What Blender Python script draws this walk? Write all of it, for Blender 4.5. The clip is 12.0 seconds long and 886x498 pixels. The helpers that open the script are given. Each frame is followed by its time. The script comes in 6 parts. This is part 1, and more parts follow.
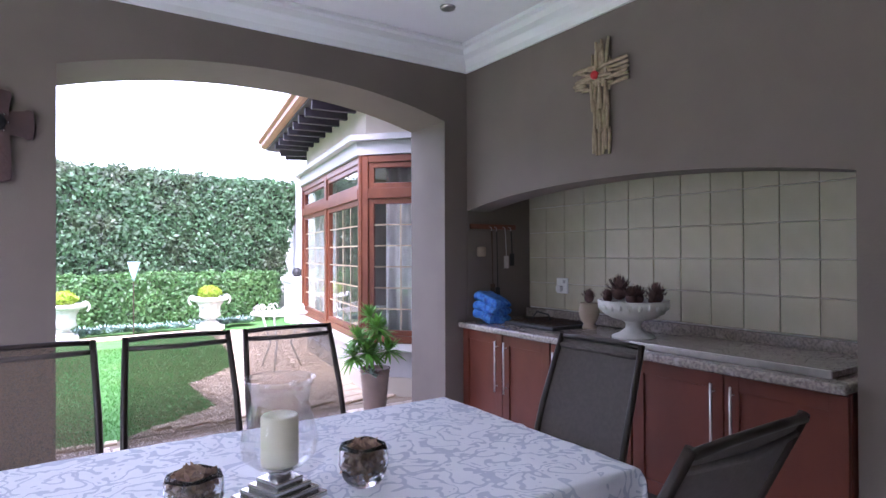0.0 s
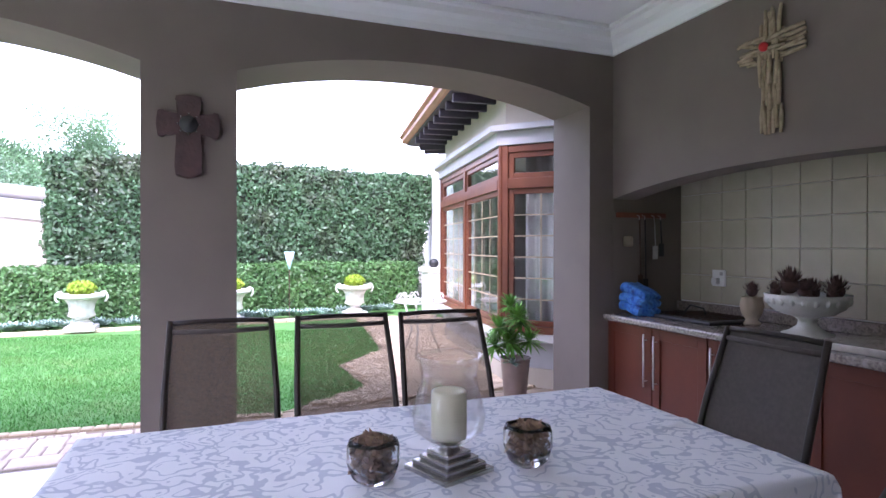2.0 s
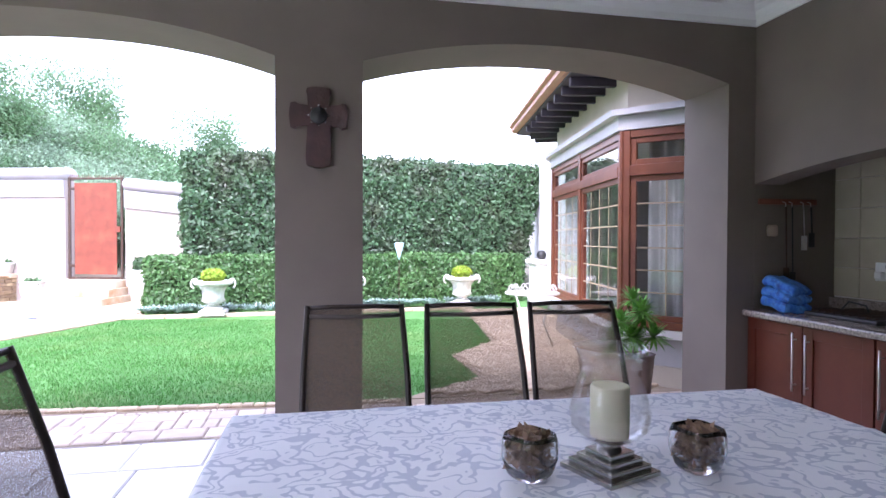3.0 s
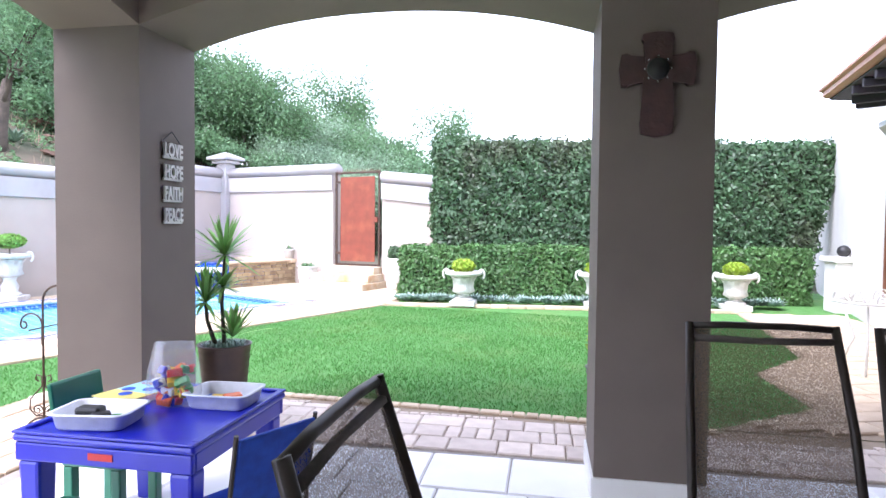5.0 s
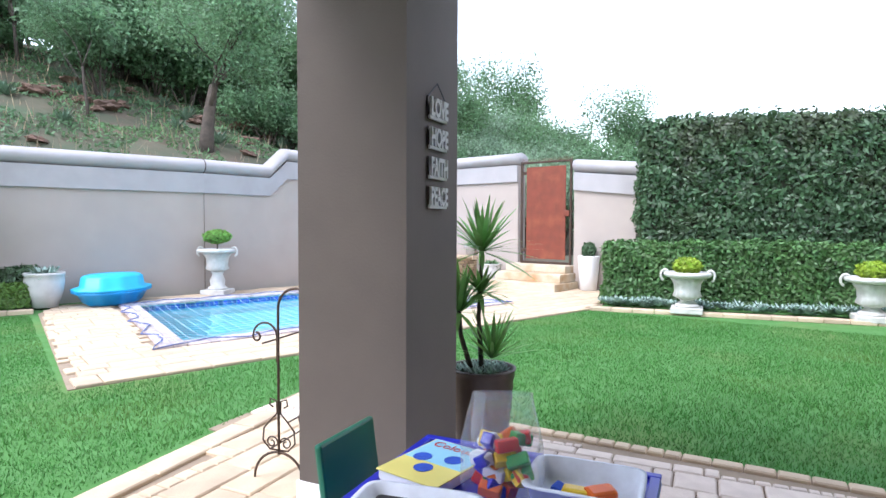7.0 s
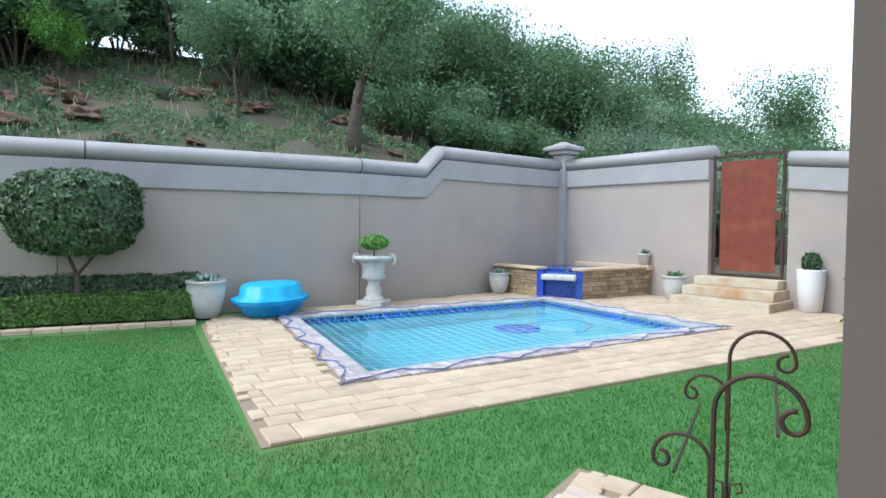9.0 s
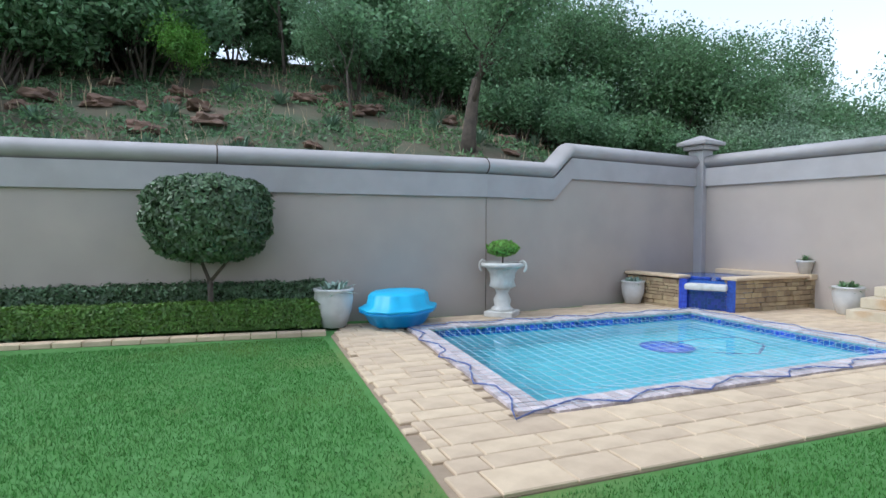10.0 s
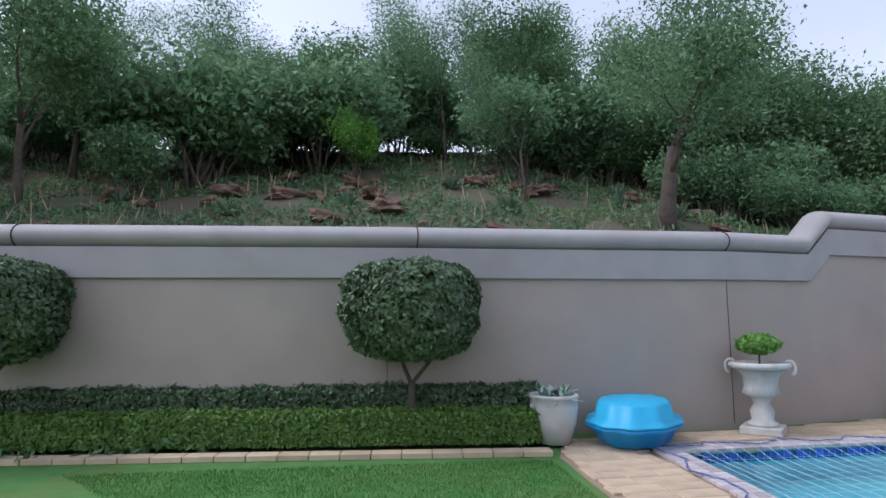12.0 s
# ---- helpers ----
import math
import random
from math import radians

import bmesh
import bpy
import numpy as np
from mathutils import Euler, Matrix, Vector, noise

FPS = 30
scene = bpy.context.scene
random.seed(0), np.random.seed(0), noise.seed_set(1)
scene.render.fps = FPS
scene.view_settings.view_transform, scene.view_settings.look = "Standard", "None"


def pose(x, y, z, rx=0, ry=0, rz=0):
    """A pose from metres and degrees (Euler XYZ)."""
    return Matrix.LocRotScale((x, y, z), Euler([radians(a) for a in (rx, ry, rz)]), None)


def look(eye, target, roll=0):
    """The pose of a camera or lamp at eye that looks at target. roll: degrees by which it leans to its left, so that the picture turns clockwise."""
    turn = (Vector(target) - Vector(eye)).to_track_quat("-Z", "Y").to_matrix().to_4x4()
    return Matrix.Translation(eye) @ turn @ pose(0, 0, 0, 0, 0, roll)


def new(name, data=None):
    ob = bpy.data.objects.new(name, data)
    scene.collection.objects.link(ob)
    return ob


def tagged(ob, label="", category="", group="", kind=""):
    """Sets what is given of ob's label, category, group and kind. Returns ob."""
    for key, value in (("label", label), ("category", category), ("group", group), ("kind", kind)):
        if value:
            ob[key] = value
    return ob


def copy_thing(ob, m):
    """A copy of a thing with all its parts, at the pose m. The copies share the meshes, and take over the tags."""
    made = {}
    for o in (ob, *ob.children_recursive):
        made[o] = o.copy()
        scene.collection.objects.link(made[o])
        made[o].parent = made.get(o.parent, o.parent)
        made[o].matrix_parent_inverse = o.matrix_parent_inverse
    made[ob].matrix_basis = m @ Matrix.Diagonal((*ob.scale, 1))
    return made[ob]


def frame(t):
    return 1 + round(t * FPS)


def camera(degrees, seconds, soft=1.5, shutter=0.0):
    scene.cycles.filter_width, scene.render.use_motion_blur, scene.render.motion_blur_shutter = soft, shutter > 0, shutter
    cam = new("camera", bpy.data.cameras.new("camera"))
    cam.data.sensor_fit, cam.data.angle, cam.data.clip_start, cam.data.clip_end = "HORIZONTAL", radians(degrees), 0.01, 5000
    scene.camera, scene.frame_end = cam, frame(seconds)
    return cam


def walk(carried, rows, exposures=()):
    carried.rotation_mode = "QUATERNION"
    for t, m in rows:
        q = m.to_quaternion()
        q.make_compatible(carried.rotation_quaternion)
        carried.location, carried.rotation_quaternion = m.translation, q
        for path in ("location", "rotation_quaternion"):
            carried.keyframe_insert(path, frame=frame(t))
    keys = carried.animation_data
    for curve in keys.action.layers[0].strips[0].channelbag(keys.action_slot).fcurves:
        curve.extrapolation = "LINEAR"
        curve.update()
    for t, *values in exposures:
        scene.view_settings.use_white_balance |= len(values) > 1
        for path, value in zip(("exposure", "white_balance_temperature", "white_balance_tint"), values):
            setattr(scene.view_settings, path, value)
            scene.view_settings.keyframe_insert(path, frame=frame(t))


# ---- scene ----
cam = camera(74.49, 12.0)
# seconds, x, y, z, yaw, pitch, roll
ROWS = [
    (0.0, 0.000, 0.000, 1.366, -33.75, 0.45, 0.18),
    (0.5, -0.021, 0.016, 1.355, -30.55, 0.34, 0.13),
    (1.0, -0.038, 0.022, 1.351, -27.67, 0.23, -0.01),
    (1.5, -0.062, 0.030, 1.354, -24.51, -0.16, -0.02),
    (2.0, -0.088, 0.038, 1.336, -21.03, -0.21, -0.08),
    (2.5, -0.130, 0.066, 1.323, -16.44, -0.49, -0.15),
    (4.5, -0.562, 0.682, 1.286, 5.23, -1.67, -0.44),
    (5.0, -0.738, 0.867, 1.298, 10.06, -1.96, -0.55),
    (5.5, -0.943, 1.047, 1.292, 14.23, -2.15, -0.51),
    (6.0, -1.205, 1.245, 1.263, 17.51, -2.22, -0.38),
    (6.5, -1.489, 1.467, 1.249, 20.53, -2.27, -0.34),
    (7.0, -1.817, 1.674, 1.244, 24.75, -2.36, -0.24),
    (9.0, -3.428, 2.309, 1.293, 35.18, -2.25, -0.42),
    (9.5, -3.964, 2.370, 1.313, 39.14, -2.17, -0.35),
    (10.0, -4.397, 2.416, 1.318, 43.55, -2.04, -0.17),
    (10.5, -4.792, 2.456, 1.319, 47.72, -0.93, -0.08),
    (11.0, -5.219, 2.448, 1.328, 51.64, 1.04, 0.01),
    (11.5, -5.649, 2.410, 1.345, 53.79, 3.74, 0.18),
    (12.0, -6.081, 2.419, 1.355, 56.08, 6.61, 0.22),
]
walk(cam, [(t, pose(x, y, z, 90 + pitch, roll, yaw)) for t, x, y, z, yaw, pitch, roll in ROWS],
     exposures=[(0.0, 1.92, 5650, 37), (0.6, 1.72, 5700, 36), (2.5, 1.55, 5750, 34), (4.5, 1.25, 5900, 26), (6.0, 0.75, 5950, 20), (7.0, 0.4, 5950, 16), (9.0, -0.25, 5850, 7), (10.5, -0.65, 5900, 11), (12.0, -0.82, 6000, 18)])

# ---- light: a bright overcast sky with a broad, weak sun ----
world = bpy.data.worlds.new("overcast_sky")
scene.world = world
world.use_nodes = True
wn = world.node_tree.nodes
sky = wn.new("ShaderNodeTexSky")
sky.sky_type = "NISHITA"
sky.sun_disc = False
sky.sun_elevation = radians(58)
sky.sun_rotation = radians(215)
sky.air_density, sky.dust_density = 1.3, 1.0
grey = wn.new("ShaderNodeHueSaturation")
grey.inputs["Saturation"].default_value = 0.42
world.node_tree.links.new(sky.outputs[0], grey.inputs["Color"])
world.node_tree.links.new(grey.outputs[0], wn["Background"].inputs[0])
wn["Background"].inputs[1].default_value = 0.40
sun = new("sun", bpy.data.lights.new("sun", "SUN"))
sun.data.energy, sun.data.angle, sun.data.color = 2.2, radians(24), (1.0, 0.97, 0.93)
sun.matrix_world = look((-10, -14, 24), (0, 0, 0))


# ---- materials ----
def mat(name, color, rough=0.6, color2=None, scale=8.0, bump=0.0, bscale=60.0, metal=0.0, island=0.0, objvar=0.0,
        stain=None, stain_scale=1.2, translucent=0.0, spec=0.5, coat=0.0):
    """Paint with grain at a fine scale and stains at a coarse one; island and objvar vary the value piece by piece."""
    m = bpy.data.materials.new(name)
    m.use_nodes = True
    nt, n = m.node_tree, m.node_tree.nodes
    bs = n["Principled BSDF"]
    bs.inputs["Roughness"].default_value, bs.inputs["Metallic"].default_value = rough, metal
    bs.inputs["Specular IOR Level"].default_value = spec
    bs.inputs["Coat Weight"].default_value = coat
    tc = n.new("ShaderNodeTexCoord")
    no = n.new("ShaderNodeTexNoise")
    no.inputs["Scale"].default_value, no.inputs["Detail"].default_value = scale, 6
    nt.links.new(tc.outputs["Object"], no.inputs["Vector"])
    mix = n.new("ShaderNodeMix")
    mix.data_type = "RGBA"
    ramp = n.new("ShaderNodeMapRange")
    ramp.inputs["From Min"].default_value, ramp.inputs["From Max"].default_value = 0.35, 0.65
    nt.links.new(no.outputs["Fac"], ramp.inputs["Value"])
    nt.links.new(ramp.outputs[0], mix.inputs["Factor"])
    c2 = color2 or tuple(c * 0.86 for c in color)
    mix.inputs["A"].default_value, mix.inputs["B"].default_value = (*color, 1), (*c2, 1)
    out = mix.outputs["Result"]
    if stain:
        n2 = n.new("ShaderNodeTexNoise")
        n2.inputs["Scale"].default_value, n2.inputs["Detail"].default_value = stain_scale, 5
        nt.links.new(tc.outputs["Object"], n2.inputs["Vector"])
        r2 = n.new("ShaderNodeMapRange")
        r2.inputs["From Min"].default_value, r2.inputs["From Max"].default_value = 0.52, 0.75
        nt.links.new(n2.outputs["Fac"], r2.inputs["Value"])
        m2 = n.new("ShaderNodeMix")
        m2.data_type = "RGBA"
        nt.links.new(r2.outputs[0], m2.inputs["Factor"])
        nt.links.new(out, m2.inputs["A"])
        m2.inputs["B"].default_value = (*stain, 1)
        out = m2.outputs["Result"]
    if island or objvar:
        hs = n.new("ShaderNodeHueSaturation")
        src = n.new("ShaderNodeNewGeometry").outputs["Random Per Island"] if island else n.new("ShaderNodeObjectInfo").outputs["Random"]
        k = island or objvar
        mr = n.new("ShaderNodeMapRange")
        mr.inputs["To Min"].default_value, mr.inputs["To Max"].default_value = 1 - k, 1 + k
        nt.links.new(src, mr.inputs["Value"])
        nt.links.new(mr.outputs[0], hs.inputs["Value"])
        mh = n.new("ShaderNodeMapRange")
        mh.inputs["To Min"].default_value, mh.inputs["To Max"].default_value = 0.5 - 0.03 * k, 0.5 + 0.03 * k
        nt.links.new(src, mh.inputs["Value"])
        nt.links.new(mh.outputs[0], hs.inputs["Hue"])
        nt.links.new(out, hs.inputs["Color"])
        out = hs.outputs[0]
    nt.links.new(out, bs.inputs["Base Color"])
    if bump:
        nb = n.new("ShaderNodeTexNoise")
        nb.inputs["Scale"].default_value, nb.inputs["Detail"].default_value = bscale, 5
        nt.links.new(tc.outputs["Object"], nb.inputs["Vector"])
        bp = n.new("ShaderNodeBump")
        bp.inputs["Strength"].default_value, bp.inputs["Distance"].default_value = bump, 0.01
        nt.links.new(nb.outputs["Fac"], bp.inputs["Height"])
        nt.links.new(bp.outputs[0], bs.inputs["Normal"])
    if translucent:
        tr = n.new("ShaderNodeBsdfTranslucent")
        nt.links.new(out, tr.inputs["Color"])
        ms = n.new("ShaderNodeMixShader")
        ms.inputs[0].default_value = translucent
        nt.links.new(bs.outputs[0], ms.inputs[1])
        nt.links.new(tr.outputs[0], ms.inputs[2])
        nt.links.new(ms.outputs[0], n["Material Output"].inputs[0])
    return m


def glass(name, tint=(1, 1, 1), rough=0.0, ior=1.45):
    m = bpy.data.materials.new(name)
    m.use_nodes = True
    bs = m.node_tree.nodes["Principled BSDF"]
    bs.inputs["Base Color"].default_value = (*tint, 1)
    bs.inputs["Roughness"].default_value, bs.inputs["IOR"].default_value = rough, ior
    bs.inputs["Transmission Weight"].default_value = 1.0
    return m


def thin_glass(name, haze=0.0):
    """A thin clear wall that lets light straight through, with gloss at a slant and a little haze."""
    m = bpy.data.materials.new(name)
    m.use_nodes = True
    nt, n = m.node_tree, m.node_tree.nodes
    n.remove(n["Principled BSDF"])
    tp, gl, fr, ms = n.new("ShaderNodeBsdfTransparent"), n.new("ShaderNodeBsdfGlossy"), n.new("ShaderNodeLayerWeight"), n.new("ShaderNodeMixShader")
    gl.inputs["Roughness"].default_value = 0.04 + haze * 0.5
    fr.inputs["Blend"].default_value = 0.3
    soft_ = n.new("ShaderNodeMath")
    soft_.operation = "MULTIPLY_ADD"
    soft_.inputs[1].default_value, soft_.inputs[2].default_value = 0.30, 0.02
    nt.links.new(fr.outputs["Facing"], soft_.inputs[0])
    nt.links.new(soft_.outputs[0], ms.inputs[0])
    base = tp.outputs[0]
    if haze:
        df, mh = n.new("ShaderNodeBsdfTranslucent"), n.new("ShaderNodeMixShader")
        df.inputs["Color"].default_value = (0.9, 0.92, 0.95, 1)
        mh.inputs[0].default_value = haze
        nt.links.new(base, mh.inputs[1])
        nt.links.new(df.outputs[0], mh.inputs[2])
        base = mh.outputs[0]
    nt.links.new(base, ms.inputs[1])
    nt.links.new(gl.outputs[0], ms.inputs[2])
    nt.links.new(ms.outputs[0], n["Material Output"].inputs[0])
    return m


def sheer(name, color, cover):
    """A fine mesh cloth: cover is the share of threads, the rest is open."""
    m = mat(name, color, 0.75, scale=90)
    nt, n = m.node_tree, m.node_tree.nodes
    tc = n.new("ShaderNodeTexCoord")
    w = n.new("ShaderNodeTexNoise")
    w.inputs["Scale"].default_value = 260
    nt.links.new(tc.outputs["Object"], w.inputs["Vector"])
    r = n.new("ShaderNodeMapRange")
    r.inputs["From Min"].default_value, r.inputs["From Max"].default_value = 0.35, 0.65
    r.inputs["To Min"].default_value, r.inputs["To Max"].default_value = cover - 0.14, cover + 0.14
    nt.links.new(w.outputs["Fac"], r.inputs["Value"])
    tp = n.new("ShaderNodeBsdfTransparent")
    ms = n.new("ShaderNodeMixShader")
    nt.links.new(r.outputs[0], ms.inputs[0])
    nt.links.new(tp.outputs[0], ms.inputs[1])
    nt.links.new(n["Principled BSDF"].outputs[0], ms.inputs[2])
    nt.links.new(ms.outputs[0], n["Material Output"].inputs[0])
    return m


def damask(name):
    """White cloth with silver-grey scrolls."""
    m = mat(name, (0.84, 0.85, 0.90), 0.6, (0.80, 0.81, 0.87), 5, 0.1, 300)
    nt, n = m.node_tree, m.node_tree.nodes
    tc = n.new("ShaderNodeTexCoord")
    warp = n.new("ShaderNodeTexNoise")
    warp.inputs["Scale"].default_value = 7
    nt.links.new(tc.outputs["Object"], warp.inputs["Vector"])
    add = n.new("ShaderNodeMix")
    add.data_type = "RGBA"
    add.inputs["Factor"].default_value = 0.22
    nt.links.new(tc.outputs["Object"], add.inputs["A"])
    nt.links.new(warp.outputs["Color"], add.inputs["B"])
    vo = n.new("ShaderNodeTexVoronoi")
    vo.inputs["Scale"].default_value = 21
    vo.feature = "SMOOTH_F1"
    nt.links.new(add.outputs["Result"], vo.inputs["Vector"])
    sn = n.new("ShaderNodeMath")
    sn.operation = "SINE"
    ml = n.new("ShaderNodeMath")
    ml.operation = "MULTIPLY"
    ml.inputs[1].default_value = 17
    nt.links.new(vo.outputs["Distance"], ml.inputs[0])
    nt.links.new(ml.outputs[0], sn.inputs[0])
    mr = n.new("ShaderNodeMapRange")
    mr.inputs["From Min"].default_value, mr.inputs["From Max"].default_value = 0.5, 0.75
    nt.links.new(sn.outputs[0], mr.inputs["Value"])
    bs = n["Principled BSDF"]
    old = bs.inputs["Base Color"].links[0].from_socket
    mx = n.new("ShaderNodeMix")
    mx.data_type = "RGBA"
    nt.links.new(mr.outputs[0], mx.inputs["Factor"])
    nt.links.new(old, mx.inputs["A"])
    mx.inputs["B"].default_value = (0.55, 0.58, 0.68, 1)
    nt.links.new(mx.outputs["Result"], bs.inputs["Base Color"])
    return m


TAUPE = mat("taupe_plaster", (0.172, 0.138, 0.114), 0.75, (0.156, 0.125, 0.104), 3, 0.12, 90)
CREAM = mat("cream_plaster", (0.52, 0.46, 0.37), 0.8, (0.48, 0.42, 0.33), 3, 0.12, 90)
GARDENWALL = mat("garden_wall_plaster", (0.45, 0.388, 0.34), 0.85, (0.42, 0.36, 0.315), 1.6, 0.15, 80, stain=(0.37, 0.33, 0.30), stain_scale=0.5)
COPING = mat("coping_paint", (0.42, 0.40, 0.40), 0.7, (0.38, 0.36, 0.36), 2.5, 0.15, 70, stain=(0.33, 0.31, 0.30), stain_scale=1.1)
WHITE = mat("white_paint", (0.80, 0.80, 0.79), 0.6, (0.76, 0.76, 0.75), 2)
WHITEWALL = mat("white_wall", (0.75, 0.73, 0.69), 0.8, (0.70, 0.68, 0.63), 2, 0.1, 80)
GREYTRIM = mat("grey_trim", (0.47, 0.46, 0.46), 0.6, scale=3)
TILE = mat("patio_tile", (0.86, 0.84, 0.80), 0.3, (0.82, 0.80, 0.76), 5, 0.05, 40, objvar=0.05)
GROUT = mat("grout", (0.33, 0.29, 0.25), 0.9, scale=20, bump=0.2)
COBBLE = mat("cobble", (0.69, 0.585, 0.49), 0.85, (0.60, 0.50, 0.415), 9, 0.3, 60, objvar=0.12)
PAVER = mat("sandstone_paver", (0.62, 0.49, 0.34), 0.85, (0.53, 0.41, 0.28), 5, 0.3, 60, objvar=0.1, stain=(0.47, 0.36, 0.25))
PAVER_STUFF = mat("sandstone_paver_joined", (0.62, 0.49, 0.34), 0.85, (0.53, 0.41, 0.28), 5, 0.3, 60, island=0.1, stain=(0.47, 0.36, 0.25))
JOINT = mat("joint_sand", (0.34, 0.26, 0.18), 0.95, scale=12, bump=0.3)
SOIL = mat("lawn_soil", (0.062, 0.192, 0.036), 0.95, (0.086, 0.228, 0.058), 6, 0.6, 45, stain=(0.13, 0.2, 0.05), stain_scale=0.7)
HILLSOIL = mat("hill_ground", (0.085, 0.10, 0.06), 0.95, (0.13, 0.10, 0.07), 1.3, 0.8, 14, stain=(0.06, 0.10, 0.05), stain_scale=0.5)
GRASS = mat("grass_blades", (0.064, 0.220, 0.036), 0.6, (0.094, 0.260, 0.060), 1.4, island=0.3, translucent=0.35, stain=(0.15, 0.26, 0.06), stain_scale=0.8)
HEDGE = mat("hedge_leaf", (0.119, 0.239, 0.072), 0.45, (0.080, 0.175, 0.056), 2.0, island=0.4, translucent=0.3)
HEDGEDARK = mat("tall_hedge_leaf", (0.084, 0.162, 0.071), 0.42, (0.064, 0.127, 0.056), 1.2, island=0.45, translucent=0.3, stain=(0.10, 0.10, 0.06), stain_scale=0.9)
# near-black twig colour with the shade between the leaves painted in
SHADECORE = mat("twig_shade", (0.03, 0.04, 0.02), 0.95, (0.05, 0.045, 0.03), 12)
BOX = mat("box_hedge_leaf", (0.14, 0.26, 0.045), 0.5, (0.10, 0.20, 0.038), 4, island=0.35, translucent=0.2)
OLIVE = mat("standard_tree_leaf", (0.112, 0.180, 0.090), 0.45, (0.075, 0.135, 0.060), 4, island=0.4, translucent=0.15)
LIME = mat("lime_shrub_leaf", (0.360, 0.480, 0.036), 0.5, (0.264, 0.408, 0.036), 8, island=0.3, translucent=0.3)
ACACIA = mat("acacia_leaf", (0.196, 0.335, 0.167), 0.55, (0.139, 0.251, 0.139), 0.6, island=0.45, translucent=0.4)
BUSH = mat("bush_leaf", (0.170, 0.295, 0.135), 0.55, (0.118, 0.215, 0.108), 0.5, island=0.45, translucent=0.4)
SILVER = mat("silver_bush_leaf", (0.344, 0.466, 0.324), 0.6, (0.243, 0.365, 0.223), 0.8, island=0.4, translucent=0.4)
BRIGHT = mat("bright_bush_leaf", (0.223, 0.446, 0.081), 0.55, (0.162, 0.344, 0.081), 0.8, island=0.4, translucent=0.4)
SUCCULENT = mat("succulent_leaf", (0.36, 0.46, 0.40), 0.6, (0.25, 0.36, 0.30), 9, island=0.3)
AGAVE = mat("agave_leaf", (0.16, 0.25, 0.17), 0.5, (0.11, 0.19, 0.12), 5, island=0.3)
YUCCA = mat("yucca_leaf", (0.24, 0.46, 0.12), 0.45, (0.17, 0.35, 0.09), 5, island=0.35, translucent=0.35)
SHRUB = mat("potted_shrub_leaf", (0.17, 0.40, 0.06), 0.45, (0.11, 0.28, 0.045), 6, island=0.35, translucent=0.2)
BARK = mat("bark", (0.12, 0.095, 0.075), 0.95, (0.075, 0.06, 0.05), 9, 0.8, 25)
ROCK = mat("red_rock", (0.20, 0.12, 0.085), 0.9, (0.13, 0.085, 0.065), 3, 0.8, 10)
RUST = mat("rusted_steel", (0.22, 0.05, 0.025), 0.7, (0.17, 0.04, 0.02), 5, 0.15, 60, stain=(0.27, 0.08, 0.035), stain_scale=3)
DARKIRON = mat("dark_iron", (0.05, 0.035, 0.028), 0.55, (0.09, 0.05, 0.03), 20, 0.2, 120, metal=0.4)
WOOD = mat("red_brown_timber", (0.20, 0.065, 0.03), 0.4, (0.15, 0.045, 0.022), 5, 0.1, 50)
MAHOG = mat("mahogany_door", (0.125, 0.028, 0.014), 0.42, (0.098, 0.022, 0.011), 4, 0.06, 40, spec=0.35)
STEEL = mat("brushed_steel", (0.62, 0.6, 0.57), 0.3, scale=30, metal=1.0)
GRANITE = mat("granite", (0.34, 0.29, 0.25), 0.22, (0.16, 0.13, 0.115), 70, stain=(0.40, 0.35, 0.31), stain_scale=25)
WALLTILE = mat("cream_wall_tile", (0.50, 0.46, 0.35), 0.25, (0.46, 0.42, 0.31), 6, 0.04, 40, objvar=0.05)
STONE = mat("ledge_stone", (0.40, 0.31, 0.19), 0.9, (0.30, 0.22, 0.13), 7, 0.6, 35, objvar=0.25)
URN = mat("white_cast_stone", (0.66, 0.65, 0.61), 0.8, (0.56, 0.55, 0.51), 9, 0.35, 70, stain=(0.42, 0.41, 0.37), stain_scale=5)
POTWHITE = mat("pale_glazed_pot", (0.60, 0.60, 0.59), 0.5, (0.52, 0.52, 0.51), 6, 0.1, 40, stain=(0.45, 0.44, 0.42), stain_scale=4)
POTBROWN = mat("brown_ribbed_pot", (0.075, 0.045, 0.032), 0.45, (0.055, 0.032, 0.024), 9, 0.1, 50)
TERRA = mat("clay", (0.42, 0.33, 0.24), 0.8, scale=10, bump=0.2)
MOSAIC = mat("blue_mosaic", (0.03, 0.09, 0.42), 0.15, (0.02, 0.05, 0.25), 22, objvar=0.35)
MOSAICJ = mat("blue_mosaic_joined", (0.03, 0.09, 0.42), 0.15, (0.05, 0.16, 0.55), 22, island=0.5)
POOL = mat("pool_plaster", (0.17, 0.66, 0.74), 0.6, (0.14, 0.60, 0.70), 2, 0.1, 30)
PINKMOSAIC = mat("mauve_coping_mosaic", (0.64, 0.56, 0.54), 0.55, (0.55, 0.48, 0.50), 30, island=0.22)
WATER = glass("pool_water", (0.72, 0.93, 0.97), 0.02, 1.33)
NET = mat("net_cord", (0.12, 0.16, 0.36), 0.7, scale=20)
NETW = mat("pale_net_cord", (0.62, 0.72, 0.80), 0.7, scale=20)
BLUETUB = mat("bright_blue_plastic", (0.012, 0.32, 0.72), 0.4, (0.012, 0.28, 0.66), 4, 0.05, 30)
TUBLID = mat("light_blue_plastic", (0.03, 0.50, 0.80), 0.45, (0.03, 0.44, 0.74), 4, 0.05, 30)
TOYBLUE = mat("cobalt_plastic", (0.012, 0.018, 0.42), 0.28, (0.01, 0.016, 0.38), 6, 0.03, 60)
